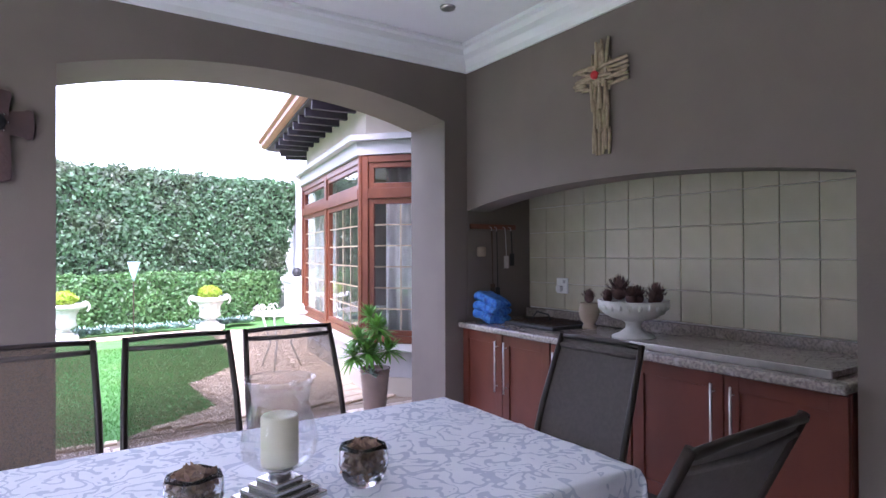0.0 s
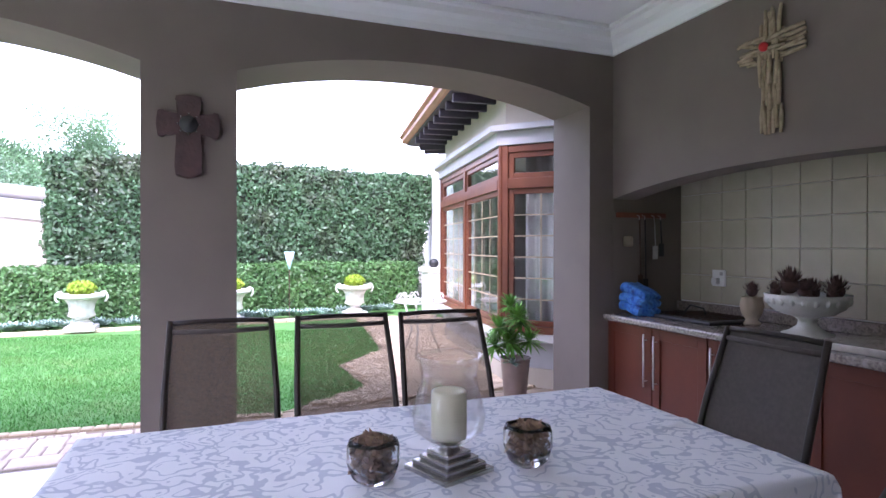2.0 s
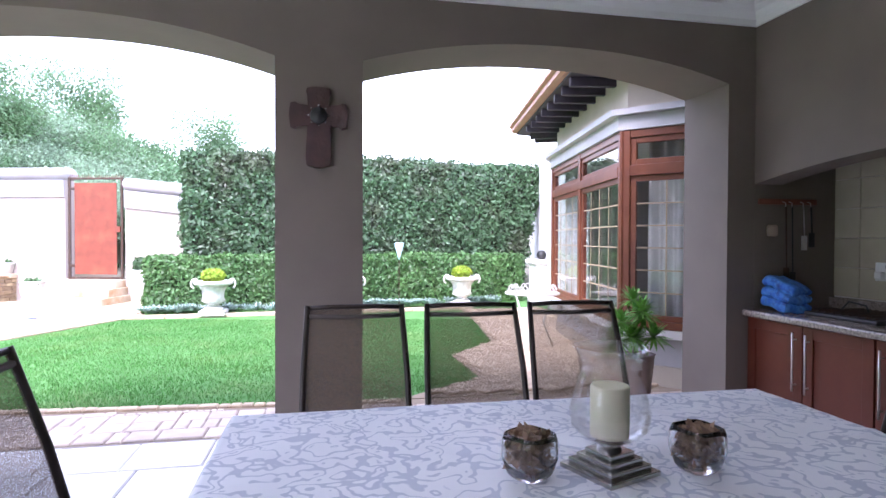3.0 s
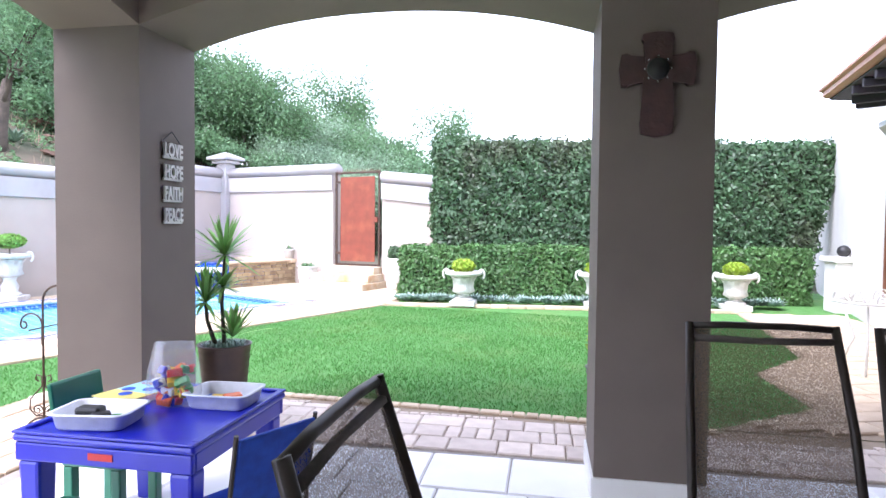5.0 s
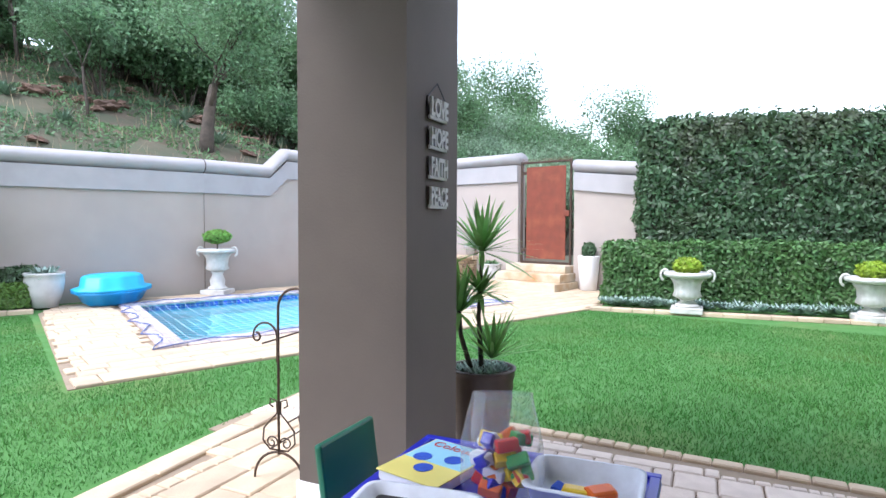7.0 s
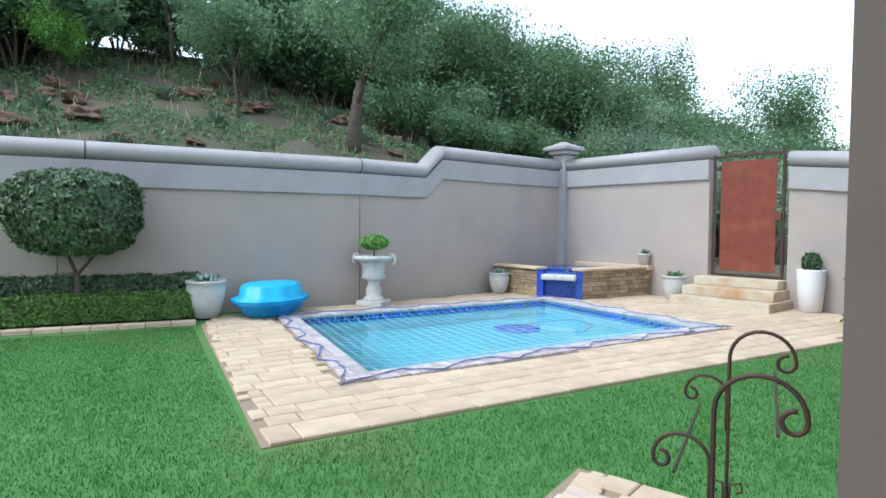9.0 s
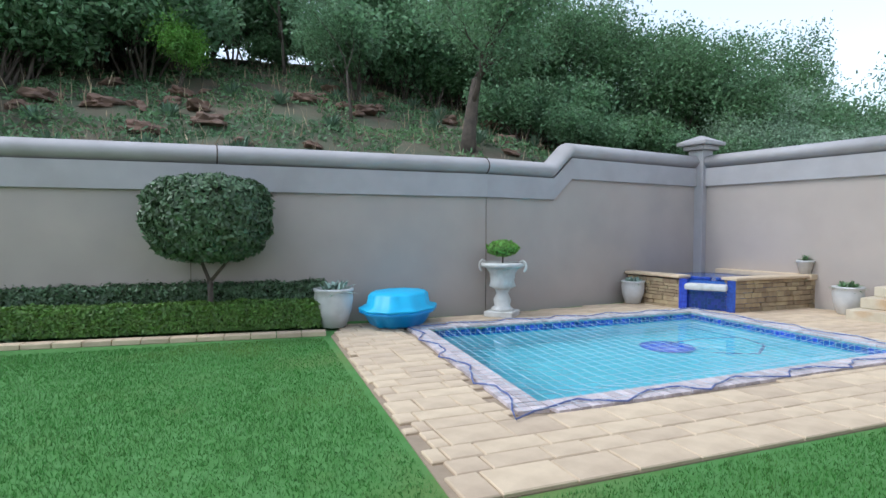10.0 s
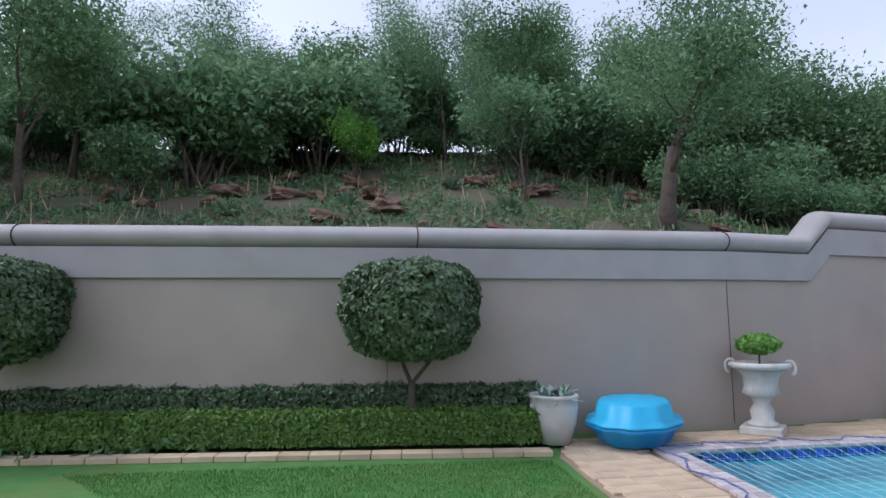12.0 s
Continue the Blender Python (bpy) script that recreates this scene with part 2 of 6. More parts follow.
TOYGREEN = mat("green_plastic", (0.006, 0.14, 0.075), 0.35, scale=6)
NAVY = mat("blue_canvas", (0.019, 0.080, 0.480), 0.8, (0.016, 0.056, 0.352), 20, 0.2, 300)
BLACK = mat("black_plastic", (0.015, 0.015, 0.015), 0.5, scale=20)
RED = mat("red_plastic", (0.55, 0.02, 0.02), 0.35, scale=20)
ORANGE = mat("orange_plastic", (0.75, 0.14, 0.01), 0.35, scale=20)
YELLOW = mat("yellow_plastic", (0.75, 0.5, 0.02), 0.35, scale=20)
LEAFGREEN = mat("bright_green_plastic", (0.02, 0.3, 0.06), 0.35, scale=20)
TRAY = mat("grey_white_plastic", (0.72, 0.75, 0.82), 0.35, scale=20)
MESH = sheer("brown_sling_mesh", (0.15, 0.105, 0.068), 0.76)
SLING = mat("grey_brown_sling", (0.095, 0.078, 0.068), 0.8, (0.078, 0.064, 0.056), 60, 0.3, 300)
FRAME = mat("dark_bronze_frame", (0.035, 0.025, 0.02), 0.45, scale=20, metal=0.3)
CLOTH = damask("white_grey_damask")
CLEAR = glass("clear_glass")
PANE = glass("window_glass", (0.9, 0.93, 0.93))
WAX = mat("ivory_wax", (0.74, 0.70, 0.52), 0.5, scale=6)
CHROME = mat("polished_pewter", (0.55, 0.54, 0.52), 0.22, scale=12, metal=1.0)
CHIPS = mat("dried_petals", (0.42, 0.28, 0.19), 0.9, (0.24, 0.15, 0.10), 40, island=0.4)
CONE = mat("dried_flower", (0.15, 0.085, 0.07), 0.9, (0.09, 0.05, 0.045), 30, island=0.3)
TWIG = mat("pale_driftwood", (0.44, 0.35, 0.23), 0.85, (0.33, 0.25, 0.16), 30, 0.3, 120, island=0.2)
CURTAIN = mat("white_curtain", (0.74, 0.73, 0.71), 0.85, scale=10)
# plaster darker than the room's white side: indoor shade put into the colour
ROOMSHADE = mat("shaded_room_plaster", (0.35, 0.33, 0.30), 0.85, scale=3)
COPPER = mat("copper_gutter", (0.46, 0.235, 0.155), 0.5, (0.40, 0.19, 0.12), 4)
EAVE = mat("dark_eave_board", (0.055, 0.045, 0.06), 0.7, scale=6)
ROOFTILE = mat("roof_tile", (0.28, 0.17, 0.12), 0.85, scale=4, bump=0.3)
BLUECLOTH = mat("blue_printed_cloth", (0.03, 0.14, 0.55), 0.8, (0.10, 0.32, 0.75), 28, 0.3, 30, stain=(0.02, 0.04, 0.2), stain_scale=18)


# ---- builders ----
def part(name, bm, material, parent=None, label="", smooth=False):
    """Links a bmesh (or a ready mesh) as one mesh object, under a thing or a part."""
    if isinstance(bm, bpy.types.Mesh):
        me = bm
    else:
        me = bpy.data.meshes.new(name)
        bmesh.ops.recalc_face_normals(bm, faces=bm.faces)
        bm.to_mesh(me)
        bm.free()
    if smooth:
        me.polygons.foreach_set("use_smooth", [True] * len(me.polygons))
    if material and not me.materials:
        me.materials.append(material)
    ob = new(name, me)
    if parent:
        ob.parent = parent
    if label:
        tagged(ob, label)
    return ob


def thing(name, label, category, at=(0, 0, 0), rz=0.0, group="", kind=""):
    ob = new(name)
    ob.matrix_basis = pose(*at, 0, 0, rz)
    ob.empty_display_size = 0.1
    return tagged(ob, label, category, group, kind)


def shell(name, bm, material, label, category="", smooth=False):
    """A piece of the setting."""
    return tagged(part(name, bm, material, None, "", smooth), label, category, kind="structure")


def box(x0, y0, z0, x1, y1, z1, bevel=0.0, bm=None, m=None):
    own = bmesh.new()
    r = bmesh.ops.create_cube(own, size=1.0)
    for v in own.verts:
        v.co = Vector((x0 + (v.co.x + 0.5) * (x1 - x0), y0 + (v.co.y + 0.5) * (y1 - y0), z0 + (v.co.z + 0.5) * (z1 - z0)))
    if bevel:
        bmesh.ops.bevel(own, geom=own.edges[:], offset=bevel, segments=2, affect="EDGES", profile=0.5)
    if m is not None:
        own.transform(m)
    if bm is None:
        return own
    join(bm, own)
    return bm


def join(bm, other):
    me = bpy.data.meshes.new("tmp")
    other.to_mesh(me)
    other.free()
    bm.from_mesh(me)
    bpy.data.meshes.remove(me)
    return bm


def prism(points, z0, z1, bm=None):
    """A plan outline with thickness."""
    bm = bm or bmesh.new()
    lo = [bm.verts.new((x, y, z0)) for x, y in points]
    hi = [bm.verts.new((x, y, z1)) for x, y in points]
    n = len(points)
    for i in range(n):
        bm.faces.new((lo[i], lo[(i + 1) % n], hi[(i + 1) % n], hi[i]))
    bm.faces.new(hi)
    bm.faces.new(lo[::-1])
    return bm


def lathe(profile, seg=28, bm=None, wave=0.0, waves=0):
    """Turns (radius, z) about the z axis."""
    bm = bm or bmesh.new()
    rings = []
    for r, z in profile:
        rings.append([bm.verts.new((max(r, 1e-4) * (1 + wave * math.cos(waves * 2 * math.pi * k / seg)) * math.cos(2 * math.pi * k / seg),
                                    max(r, 1e-4) * (1 + wave * math.cos(waves * 2 * math.pi * k / seg)) * math.sin(2 * math.pi * k / seg), z)) for k in range(seg)])
    for a, b in zip(rings, rings[1:]):
        for k in range(seg):
            bm.faces.new((a[k], a[(k + 1) % seg], b[(k + 1) % seg], b[k]))
    bm.faces.new(rings[0][::-1])
    bm.faces.new(rings[-1])
    return bm


def tube(points, radius, seg=8, bm=None, closed=False):
    """A round bar along points; radius may be one number or one for each point."""
    bm = bm or bmesh.new()
    pts = [Vector(p) for p in points]
    rad = radius if isinstance(radius, (list, tuple)) else [radius] * len(pts)
    rings = []
    side = None
    for i, p in enumerate(pts):
        d = (pts[(i + 1) % len(pts) if closed else min(i + 1, len(pts) - 1)] - pts[i - 1 if (closed or i) else 0]).normalized()
        if side is None:
            side = d.orthogonal().normalized()
        side = (side - d * side.dot(d)).normalized()
        up = d.cross(side)
        rings.append([bm.verts.new(p + (side * math.cos(2 * math.pi * k / seg) + up * math.sin(2 * math.pi * k / seg)) * rad[i]) for k in range(seg)])
    pairs = list(zip(rings, rings[1:])) + ([(rings[-1], rings[0])] if closed else [])
    for a, b in pairs:
        for k in range(seg):
            bm.faces.new((a[k], a[(k + 1) % seg], b[(k + 1) % seg], b[k]))
    if not closed:
        bm.faces.new(rings[0][::-1])
        bm.faces.new(rings[-1])
    return bm


def sweep(path, section, bm=None):
    """Carries a closed section of (sideways, up, follows) along plan points (x, y, lift); a follows of 1 rises with the lift."""
    bm = bm or bmesh.new()
    rings = []
    n = len(path)
    for i, (x, y, lift) in enumerate(path):
        a, b = path[max(i - 1, 0)], path[min(i + 1, n - 1)]
        d = Vector((b[0] - a[0], b[1] - a[1]))
        d.normalize()
        rings.append([bm.verts.new((x + d.y * s, y - d.x * s, u + lift * f)) for s, u, f in section])
    m = len(section)
    for a, b in zip(rings, rings[1:]):
        for k in range(m):
            bm.faces.new((a[k], a[(k + 1) % m], b[(k + 1) % m], b[k]))
    bm.faces.new(rings[0])
    bm.faces.new(rings[-1][::-1])
    return bm


def arched_wall(length, thick, top, openings, steps=24):
    """A wall along local x, thickness along local y, with arched openings (from, to, spring, rise) down to the floor."""
    xs = [(0.0, 0.0)]
    for a, b, spring, rise in openings:
        xs.append((a, 0.0))
        for k in range(steps + 1):
            u = -1 + 2 * k / steps
            xs.append((a + (b - a) * k / steps, spring + rise * (1 - abs(u) ** 2.2)))
        xs.append((b, 0.0))
    xs.append((length, 0.0))
    bm = bmesh.new()
    col = [[bm.verts.new((x, y, z)) for y in (0, thick) for z in (zb, top)] for x, zb in xs]
    for a, b in zip(col, col[1:]):
        same = abs(a[0].co.x - b[0].co.x) < 1e-6
        if not same:
            bm.faces.new((a[0], b[0], b[1], a[1]))
            bm.faces.new((a[2], a[3], b[3], b[2]))
            bm.faces.new((a[1], b[1], b[3], a[3]))
        if same or a[0].co.z > 0 or b[0].co.z > 0:
            bm.faces.new((a[0], a[2], b[2], b[0]))
    for c in (col[0], col[-1]):
        bm.faces.new((c[0], c[1], c[3], c[2]))
    bmesh.ops.remove_doubles(bm, verts=bm.verts, dist=1e-5)
    return bm


def quads(name, p, a, b):
    """A mesh of separate quads: centres p, half sides a and b (all n x 3)."""
    n = len(p)
    v = np.stack([p - a - b * 0.2, p + b, p + a - b * 0.2, p - b], 1).reshape(-1, 3)
    me = bpy.data.meshes.new(name)
    me.vertices.add(4 * n)
    me.vertices.foreach_set("co", v.astype(np.float32).ravel())
    me.loops.add(4 * n)
    me.loops.foreach_set("vertex_index", np.arange(4 * n, dtype=np.int32))
    me.polygons.add(n)
    me.polygons.foreach_set("loop_start", np.arange(0, 4 * n, 4, dtype=np.int32))
    me.update(calc_edges=True)
    return me


RNG = np.random.default_rng(7)


def leaves(name, p, size, out=None, flat=0.55):
    """Leaf quads at points p; out: the outward way that they roughly face."""
    n = len(p)
    nrm = RNG.normal(size=(n, 3))
    if out is not None:
        nrm = nrm * flat + out
    nrm /= np.linalg.norm(nrm, axis=1)[:, None] + 1e-9
    a = np.cross(nrm, RNG.normal(size=(n, 3)))
    a /= np.linalg.norm(a, axis=1)[:, None] + 1e-9
    b = np.cross(nrm, a)
    s = size * RNG.uniform(0.6, 1.3, (n, 1))
    return quads(name, p, a * s * 0.45, b * s)


def hedge_leaves(name, length, depth, z0, z1, count, size, rough=0.04, slant=0.0):
    """Leaves over a clipped hedge that runs along local x, y from 0 to depth. slant: how far its far end leans out at the top."""
    w = np.array([length * (z1 - z0), length * depth, depth * (z1 - z0), depth * (z1 - z0), length * (z1 - z0) * 0.4])
    k = RNG.choice(5, count, p=w / w.sum())
    u, v = RNG.random(count), RNG.random(count)
    p, o = np.zeros((count, 3)), np.zeros((count, 3))
    H = z1 - z0
    for i, (pp, oo) in enumerate([((u * length, 0 * u, z0 + v * H), (0, -1, 0.25)), ((u * length, v * depth, z1 + 0 * u), (0, 0, 1)),
                                  ((0 * u, v * depth, z0 + u * H), (-1, 0, 0.2)), ((length + 0 * u, v * depth, z0 + u * H), (1, 0, 0.2)),
                                  ((u * length, depth + 0 * u, z0 + v * H), (0, 1, 0.2))]):
        m = k == i
        p[m] = np.stack(pp, 1)[m]
        o[m] = oo
    lump = np.sin(p[:, 0] * 5.1 + p[:, 2] * 3.3) * np.sin(p[:, 2] * 6.7 - p[:, 0] * 2.9 + 1) + 0.6 * np.sin(p[:, 0] * 13 + p[:, 2] * 11)
    p += o * (RNG.normal(0, rough, (count, 1)) + rough * 0.8 * lump[:, None])
    p[:, 0] += slant * (p[:, 0] / length) * ((p[:, 2] - z0) / H - 0.5)
    p[:, 2] = np.maximum(p[:, 2], z0 + 0.005)
    return leaves(name, p, size, o)


def tree_parts(seed, height, spread, count, size, lean=0.1, fork=0.35, crown_flat=0.6, stems=1, radius=0.11):
    """A tree at the origin: bark bmesh and leaf mesh."""
    rng = random.Random(seed)
    bm = bmesh.new()
    tips = []

    def grow(p, d, length, r, level):
        pts, rad = [p], [r]
        for k in range(3):
            d = (d + Vector((rng.uniform(-1, 1), rng.uniform(-1, 1), rng.uniform(-0.3, 0.5))) * (0.22 if level else 0.08)).normalized()
            p = p + d * length / 3
            pts.append(p)
            rad.append(r * (1 - 0.16 * (k + 1)))
        tube(pts, rad, 7 if level < 2 else 4, bm)
        if level >= 2:
            tips.extend([(pts[-1], level), (pts[2], level)])
        if level < 4:
            for k in range(3 if level < 2 else 2):
                a = rng.uniform(0, 6.28)
                w = rng.uniform(0.45, 0.95)
                nd = (d + Vector((math.cos(a) * w * spread, math.sin(a) * w * spread, rng.uniform(-0.1, 0.35)))).normalized()
                grow(pts[-1] if k else pts[-2], nd, length * rng.uniform(0.58, 0.8), rad[-1] * 0.68, level + 1)

    for s in range(stems):
        a = rng.uniform(0, 6.28)
        tilt = lean if stems == 1 else 0.35
        grow(Vector((0.05 * s, 0, -0.15)), Vector((math.cos(a) * tilt, math.sin(a) * tilt, 1)).normalized(), height * fork, radius * (1 if stems == 1 else 0.6), 0)
    c = np.array([list(t[0]) for t in tips])
    g = np.random.default_rng(seed)
    i = g.integers(0, len(c), count)
    p = c[i] + np.clip(g.normal(size=(count, 3)), -1.5, 1.5) * np.array([1, 1, crown_flat]) * height * 0.075
    p[:, 2] = np.maximum(p[:, 2], height * 0.12)
    return bm, leaves("crown", p, size, np.tile([0, 0, 0.5], (count, 1)), 1.0)


def inside(x, y, poly):
    hit = False
    for (x0, y0), (x1, y1) in zip(poly, poly[1:] + poly[:1]):
        if (y0 > y) != (y1 > y) and x < (x1 - x0) * (y - y0) / (y1 - y0) + x0:
            hit = not hit
    return hit


def pavers(parent, name, poly, origin, along, sizes, rows, gap, height, material, joined_material, near, limit=300, hole=None, top=0.0):
    """Lays blocks in rows over a plan outline. The ones nearest to the point near are parts of their own, the rest one joined part."""
    rng = random.Random(len(poly) * 31 + int(origin[0] * 10))
    ca, sa = math.cos(along), math.sin(along)
    loc = [((x - origin[0]) * ca + (y - origin[1]) * sa, -(x - origin[0]) * sa + (y - origin[1]) * ca) for x, y in poly]
    x0, x1 = min(p[0] for p in loc), max(p[0] for p in loc)
    y0, y1 = min(p[1] for p in loc), max(p[1] for p in loc)
    cells = []

    def fill(x, y, w, d, level):
        cs = [(x + gap, y + gap), (x + w - gap, y + gap), (x + w - gap, y + d - gap), (x + gap, y + d - gap)]
        ws = [(origin[0] + a * ca - b * sa, origin[1] + a * sa + b * ca) for a, b in cs]
        mid = ((ws[0][0] + ws[2][0]) / 2, (ws[0][1] + ws[2][1]) / 2)
        ok = [inside(a, b, poly) and not (hole and inside(a, b, hole)) for a, b in ws + [mid]]
        if all(ok):
            cells.append((x + w / 2, y + d / 2, w - 2 * gap, d - 2 * gap))
        elif any(ok) and level < 3:
            if w >= d:
                fill(x, y, w / 2, d, level + 1)
                fill(x + w / 2, y, w / 2, d, level + 1)
            else:
                fill(x, y, w, d / 2, level + 1)
                fill(x, y + d / 2, w, d / 2, level + 1)

    y = y0
    while y < y1:
        d = rng.choice(rows)
        x = x0 - rng.random() * 0.3
        while x < x1:
            w = rng.choice(sizes)
            fill(x, y, w, d, 0)
            x += w
        y += d
    pos = [(origin[0] + a * ca - b * sa, origin[1] + a * sa + b * ca) for a, b, _, _ in cells]
    order = sorted(range(len(cells)), key=lambda i: (pos[i][0] - near[0]) ** 2 + (pos[i][1] - near[1]) ** 2)
    kinds = {}
    rest_v, rest_f = [], []
    for rank, i in enumerate(order):
        w, d = round(cells[i][2], 3), round(cells[i][3], 3)
        z = top + rng.uniform(-0.003, 0.002)
        turn = along + rng.uniform(-0.012, 0.012)
        e = min(0.008, w * 0.1)
        base = [(-w / 2, -d / 2, -height), (w / 2, -d / 2, -height), (w / 2, d / 2, -height), (-w / 2, d / 2, -height),
                (-w / 2, -d / 2, -e), (w / 2, -d / 2, -e), (w / 2, d / 2, -e), (-w / 2, d / 2, -e),
                (-w / 2 + e, -d / 2 + e, 0), (w / 2 - e, -d / 2 + e, 0), (w / 2 - e, d / 2 - e, 0), (-w / 2 + e, d / 2 - e, 0)]
        faces = [(k, (k + 1) % 4, 4 + (k + 1) % 4, 4 + k) for k in range(4)] + [(4 + k, 4 + (k + 1) % 4, 8 + (k + 1) % 4, 8 + k) for k in range(4)] + [(8, 9, 10, 11)]
        if rank < limit:
            if (w, d) not in kinds:
                me = bpy.data.meshes.new(name)
                me.from_pydata(base, [], faces)
                me.materials.append(material)
                kinds[(w, d)] = me
            ob = new(name, kinds[(w, d)])
            ob.parent = parent
            ob.location, ob.rotation_euler = (*pos[i], z), (0, 0, turn)
        else:
            c, s = math.cos(turn), math.sin(turn)
            k0 = len(rest_v)
            rest_v += [(pos[i][0] + a * c - b * s, pos[i][1] + a * s + b * c, z + q) for a, b, q in base]
            rest_f += [tuple(k0 + q for q in f) for f in faces]
    if rest_v:
        me = bpy.data.meshes.new(name + "_rest")
        me.from_pydata(rest_v, [], rest_f)
        tagged(part(name + "_field", me, joined_material, parent), kind="stuff")


# ---- patio shell ----
ARCH_Y, WEST_X, EAST_X, SOUTH_Y, CEIL = 3.70, -3.44, 2.70, -2.6, 2.95
bm = arched_wall(7.15, 0.50, 3.25, [(0.53, 2.94, 2.38, 0.18), (3.45, 5.93, 2.38, 0.17)])
bm.transform(pose(WEST_X, ARCH_Y, 0))
wall_north = shell("wall_north", bm, TAUPE, "taupe plastered wall with two broad segmental arches to the garden", "wall")
bm = arched_wall(6.3, 0.53, 3.25, [(1.2, 6.3, 2.38, 0.30)])
bm.transform(pose(WEST_X + 0.53, SOUTH_Y, 0, 0, 0, 90))
shell("wall_west", bm, TAUPE, "taupe plastered wall open through one wide arch to the lawn", "wall")
bm = arched_wall(6.3, 0.22, 3.25, [(3.63, 6.297, 1.70, 0.11)])
bm.transform(pose(EAST_X + 0.22, SOUTH_Y, 0, 0, 0, 90))
shell("wall_east", bm, TAUPE, "taupe plastered wall with an arched cooking niche", "wall")
shell("wall_niche_back", box(3.36, 0.8, 0, 3.5, 3.697, 2.2), WHITEWALL, "plastered back of the arched niche behind the tiles", "wall")
shell("wall_niche_side", box(2.92, 0.83, 0, 3.357, 1.03, 2.2), TAUPE, "plastered side cheek of the arched niche", "wall")
shell("wall_niche_top", box(2.92, 0.83, 2.2, 3.5, 3.697, 2.3), TAUPE, "plastered soffit closing the arched niche", "wall")
bm = arched_wall(7.09, 0.3, 3.25, [])
bm.transform(pose(WEST_X, SOUTH_Y - 0.303, 0))
shell("wall_south", bm, TAUPE, "plain taupe plastered wall", "wall")
shell("ceiling", box(WEST_X + 0.533, SOUTH_Y, CEIL, EAST_X - 0.003, ARCH_Y - 0.003, CEIL + 0.12), WHITE, "smooth white painted patio ceiling", "ceiling")
shell("roof_over_patio", box(WEST_X - 0.10, SOUTH_Y - 0.3, 3.254, 3.8, ARCH_Y + 0.55, 3.42), EAVE, "flat dark roof slab over the patio", "roof")
CORN = [(0, -0.17), (0.02, -0.17), (0.025, -0.13), (0.06, -0.09), (0.10, -0.07), (0.11, -0.03), (0.15, -0.025), (0.15, 0), (0, 0)]
for nm, p, q in (("cornice_north", (WEST_X + 0.53, ARCH_Y), (EAST_X, ARCH_Y)), ("cornice_east", (EAST_X, ARCH_Y), (EAST_X, SOUTH_Y)),
                 ("cornice_west", (WEST_X + 0.53, SOUTH_Y), (WEST_X + 0.53, ARCH_Y))):
    shell(nm, sweep([(*p, 0), (*q, 0)], [(s - 0.001, CEIL - 0.002 + u, 0) for s, u in CORN]), WHITE, "white moulded plaster cornice under the ceiling", "cornice")
bm = bmesh.new()
for x0, x1, y0, y1 in ((-3.44, -2.91, 3.70, 4.20), (-0.50, 0.01, 3.70, 4.20)):
    box(x0 - 0.012, y0 - 0.012, 0, x1 + 0.012, y1 + 0.012, 0.12, 0.004, bm)
shell("baseboard", bm, TILE, "pale tile skirting round the foot of the pillars", "skirting")

floor = shell("floor", prism([(-3.5, -2.6), (3.4, -2.6), (3.4, 4.21), (-3.5, 4.21)], -0.12, -0.012), GROUT, "patio floor of large pale ceramic tiles", "floor")

# ---- garden ground ----
POOLQ = [(-6.89, 6.10), (-5.09, 10.45), (-7.90, 11.85), (-9.77, 7.79)]
POOLPAVE = [(-6.24, 4.46), (-3.42, 10.62), (-3.2, 13.0), (-8.7, 14.3), (-10.1, 9.3), (-10.95, 7.3), (-10.34, 6.66)]
NORTHSTRIP = [(-3.5, 4.215), (3.2, 4.215), (3.2, 4.9), (0.3, 4.95), (-4.62, 5.30), (-4.62, 4.3)]
WESTSTRIP = [(-4.62, 5.30), (-4.35, 1.9), (-4.2, -2.6), (-3.51, -2.6), (-3.51, 4.21), (-3.51, 5.2)]
EASTPAVE = [(0.4, 4.98), (3.9, 4.9), (3.9, 11.0), (2.3, 10.9), (2.1, 8.9), (1.9, 7.5), (1.2, 6.7), (1.25, 5.6)]
PATHW = [(-9.98, 3.14), (-7.2, 2.72), (-7.2, -1.0), (-12.0, -1.0)]
W = [(-16.5, -2.5), (-14.3, 1.8), (-12.08, 5.68), (-10.17, 9.46), (-8.76, 14.45)]
GATE_A, GATE_B, WALL_END = (-5.50, 13.58), (-4.36, 13.28), (-1.5, 12.55)


def behind(x, y):
    """Metres beyond the boundary walls, and how far along them."""
    d = min(-0.892 * (x + 10.17) + 0.451 * (y - 9.46), -0.962 * (x + 10.17) + 0.272 * (y - 9.46), -0.857 * (x + 12.08) + 0.516 * (y - 5.68))
    e = 0.25 * (x + 8.76) + 0.968 * (y - 14.45) if x < -1.6 else y - 14.6
    return d, e


def hill(x, y):
    d, e = behind(x, y)
    if d < 0.36 and e < 0.36:
        return -0.03
    d = max(d - 0.36, 0)
    rise = 1.75 * min(d / 0.3, 1) + 0.43 * min(d, 12) + 0.25 * max(d - 12, 0) if d > 0 else 0
    if d > 24:
        rise -= 0.1 * (d - 24)
    s = max(0.0, e)
    rise = rise / (1 + 0.0035 * s * s) if d > 0 else 0
    if e > 0.36:
        rise = max(rise, 0.35 * min((e - 0.36) / 0.5, 1))
    bumpy = 0.22 * (noise.noise(Vector((x * 0.35, y * 0.35, 0))) + 0.4 * noise.noise(Vector((x, y, 3)))) * min(1, max(d, e * 0.4) * 0.5)
    return rise + bumpy - 0.03


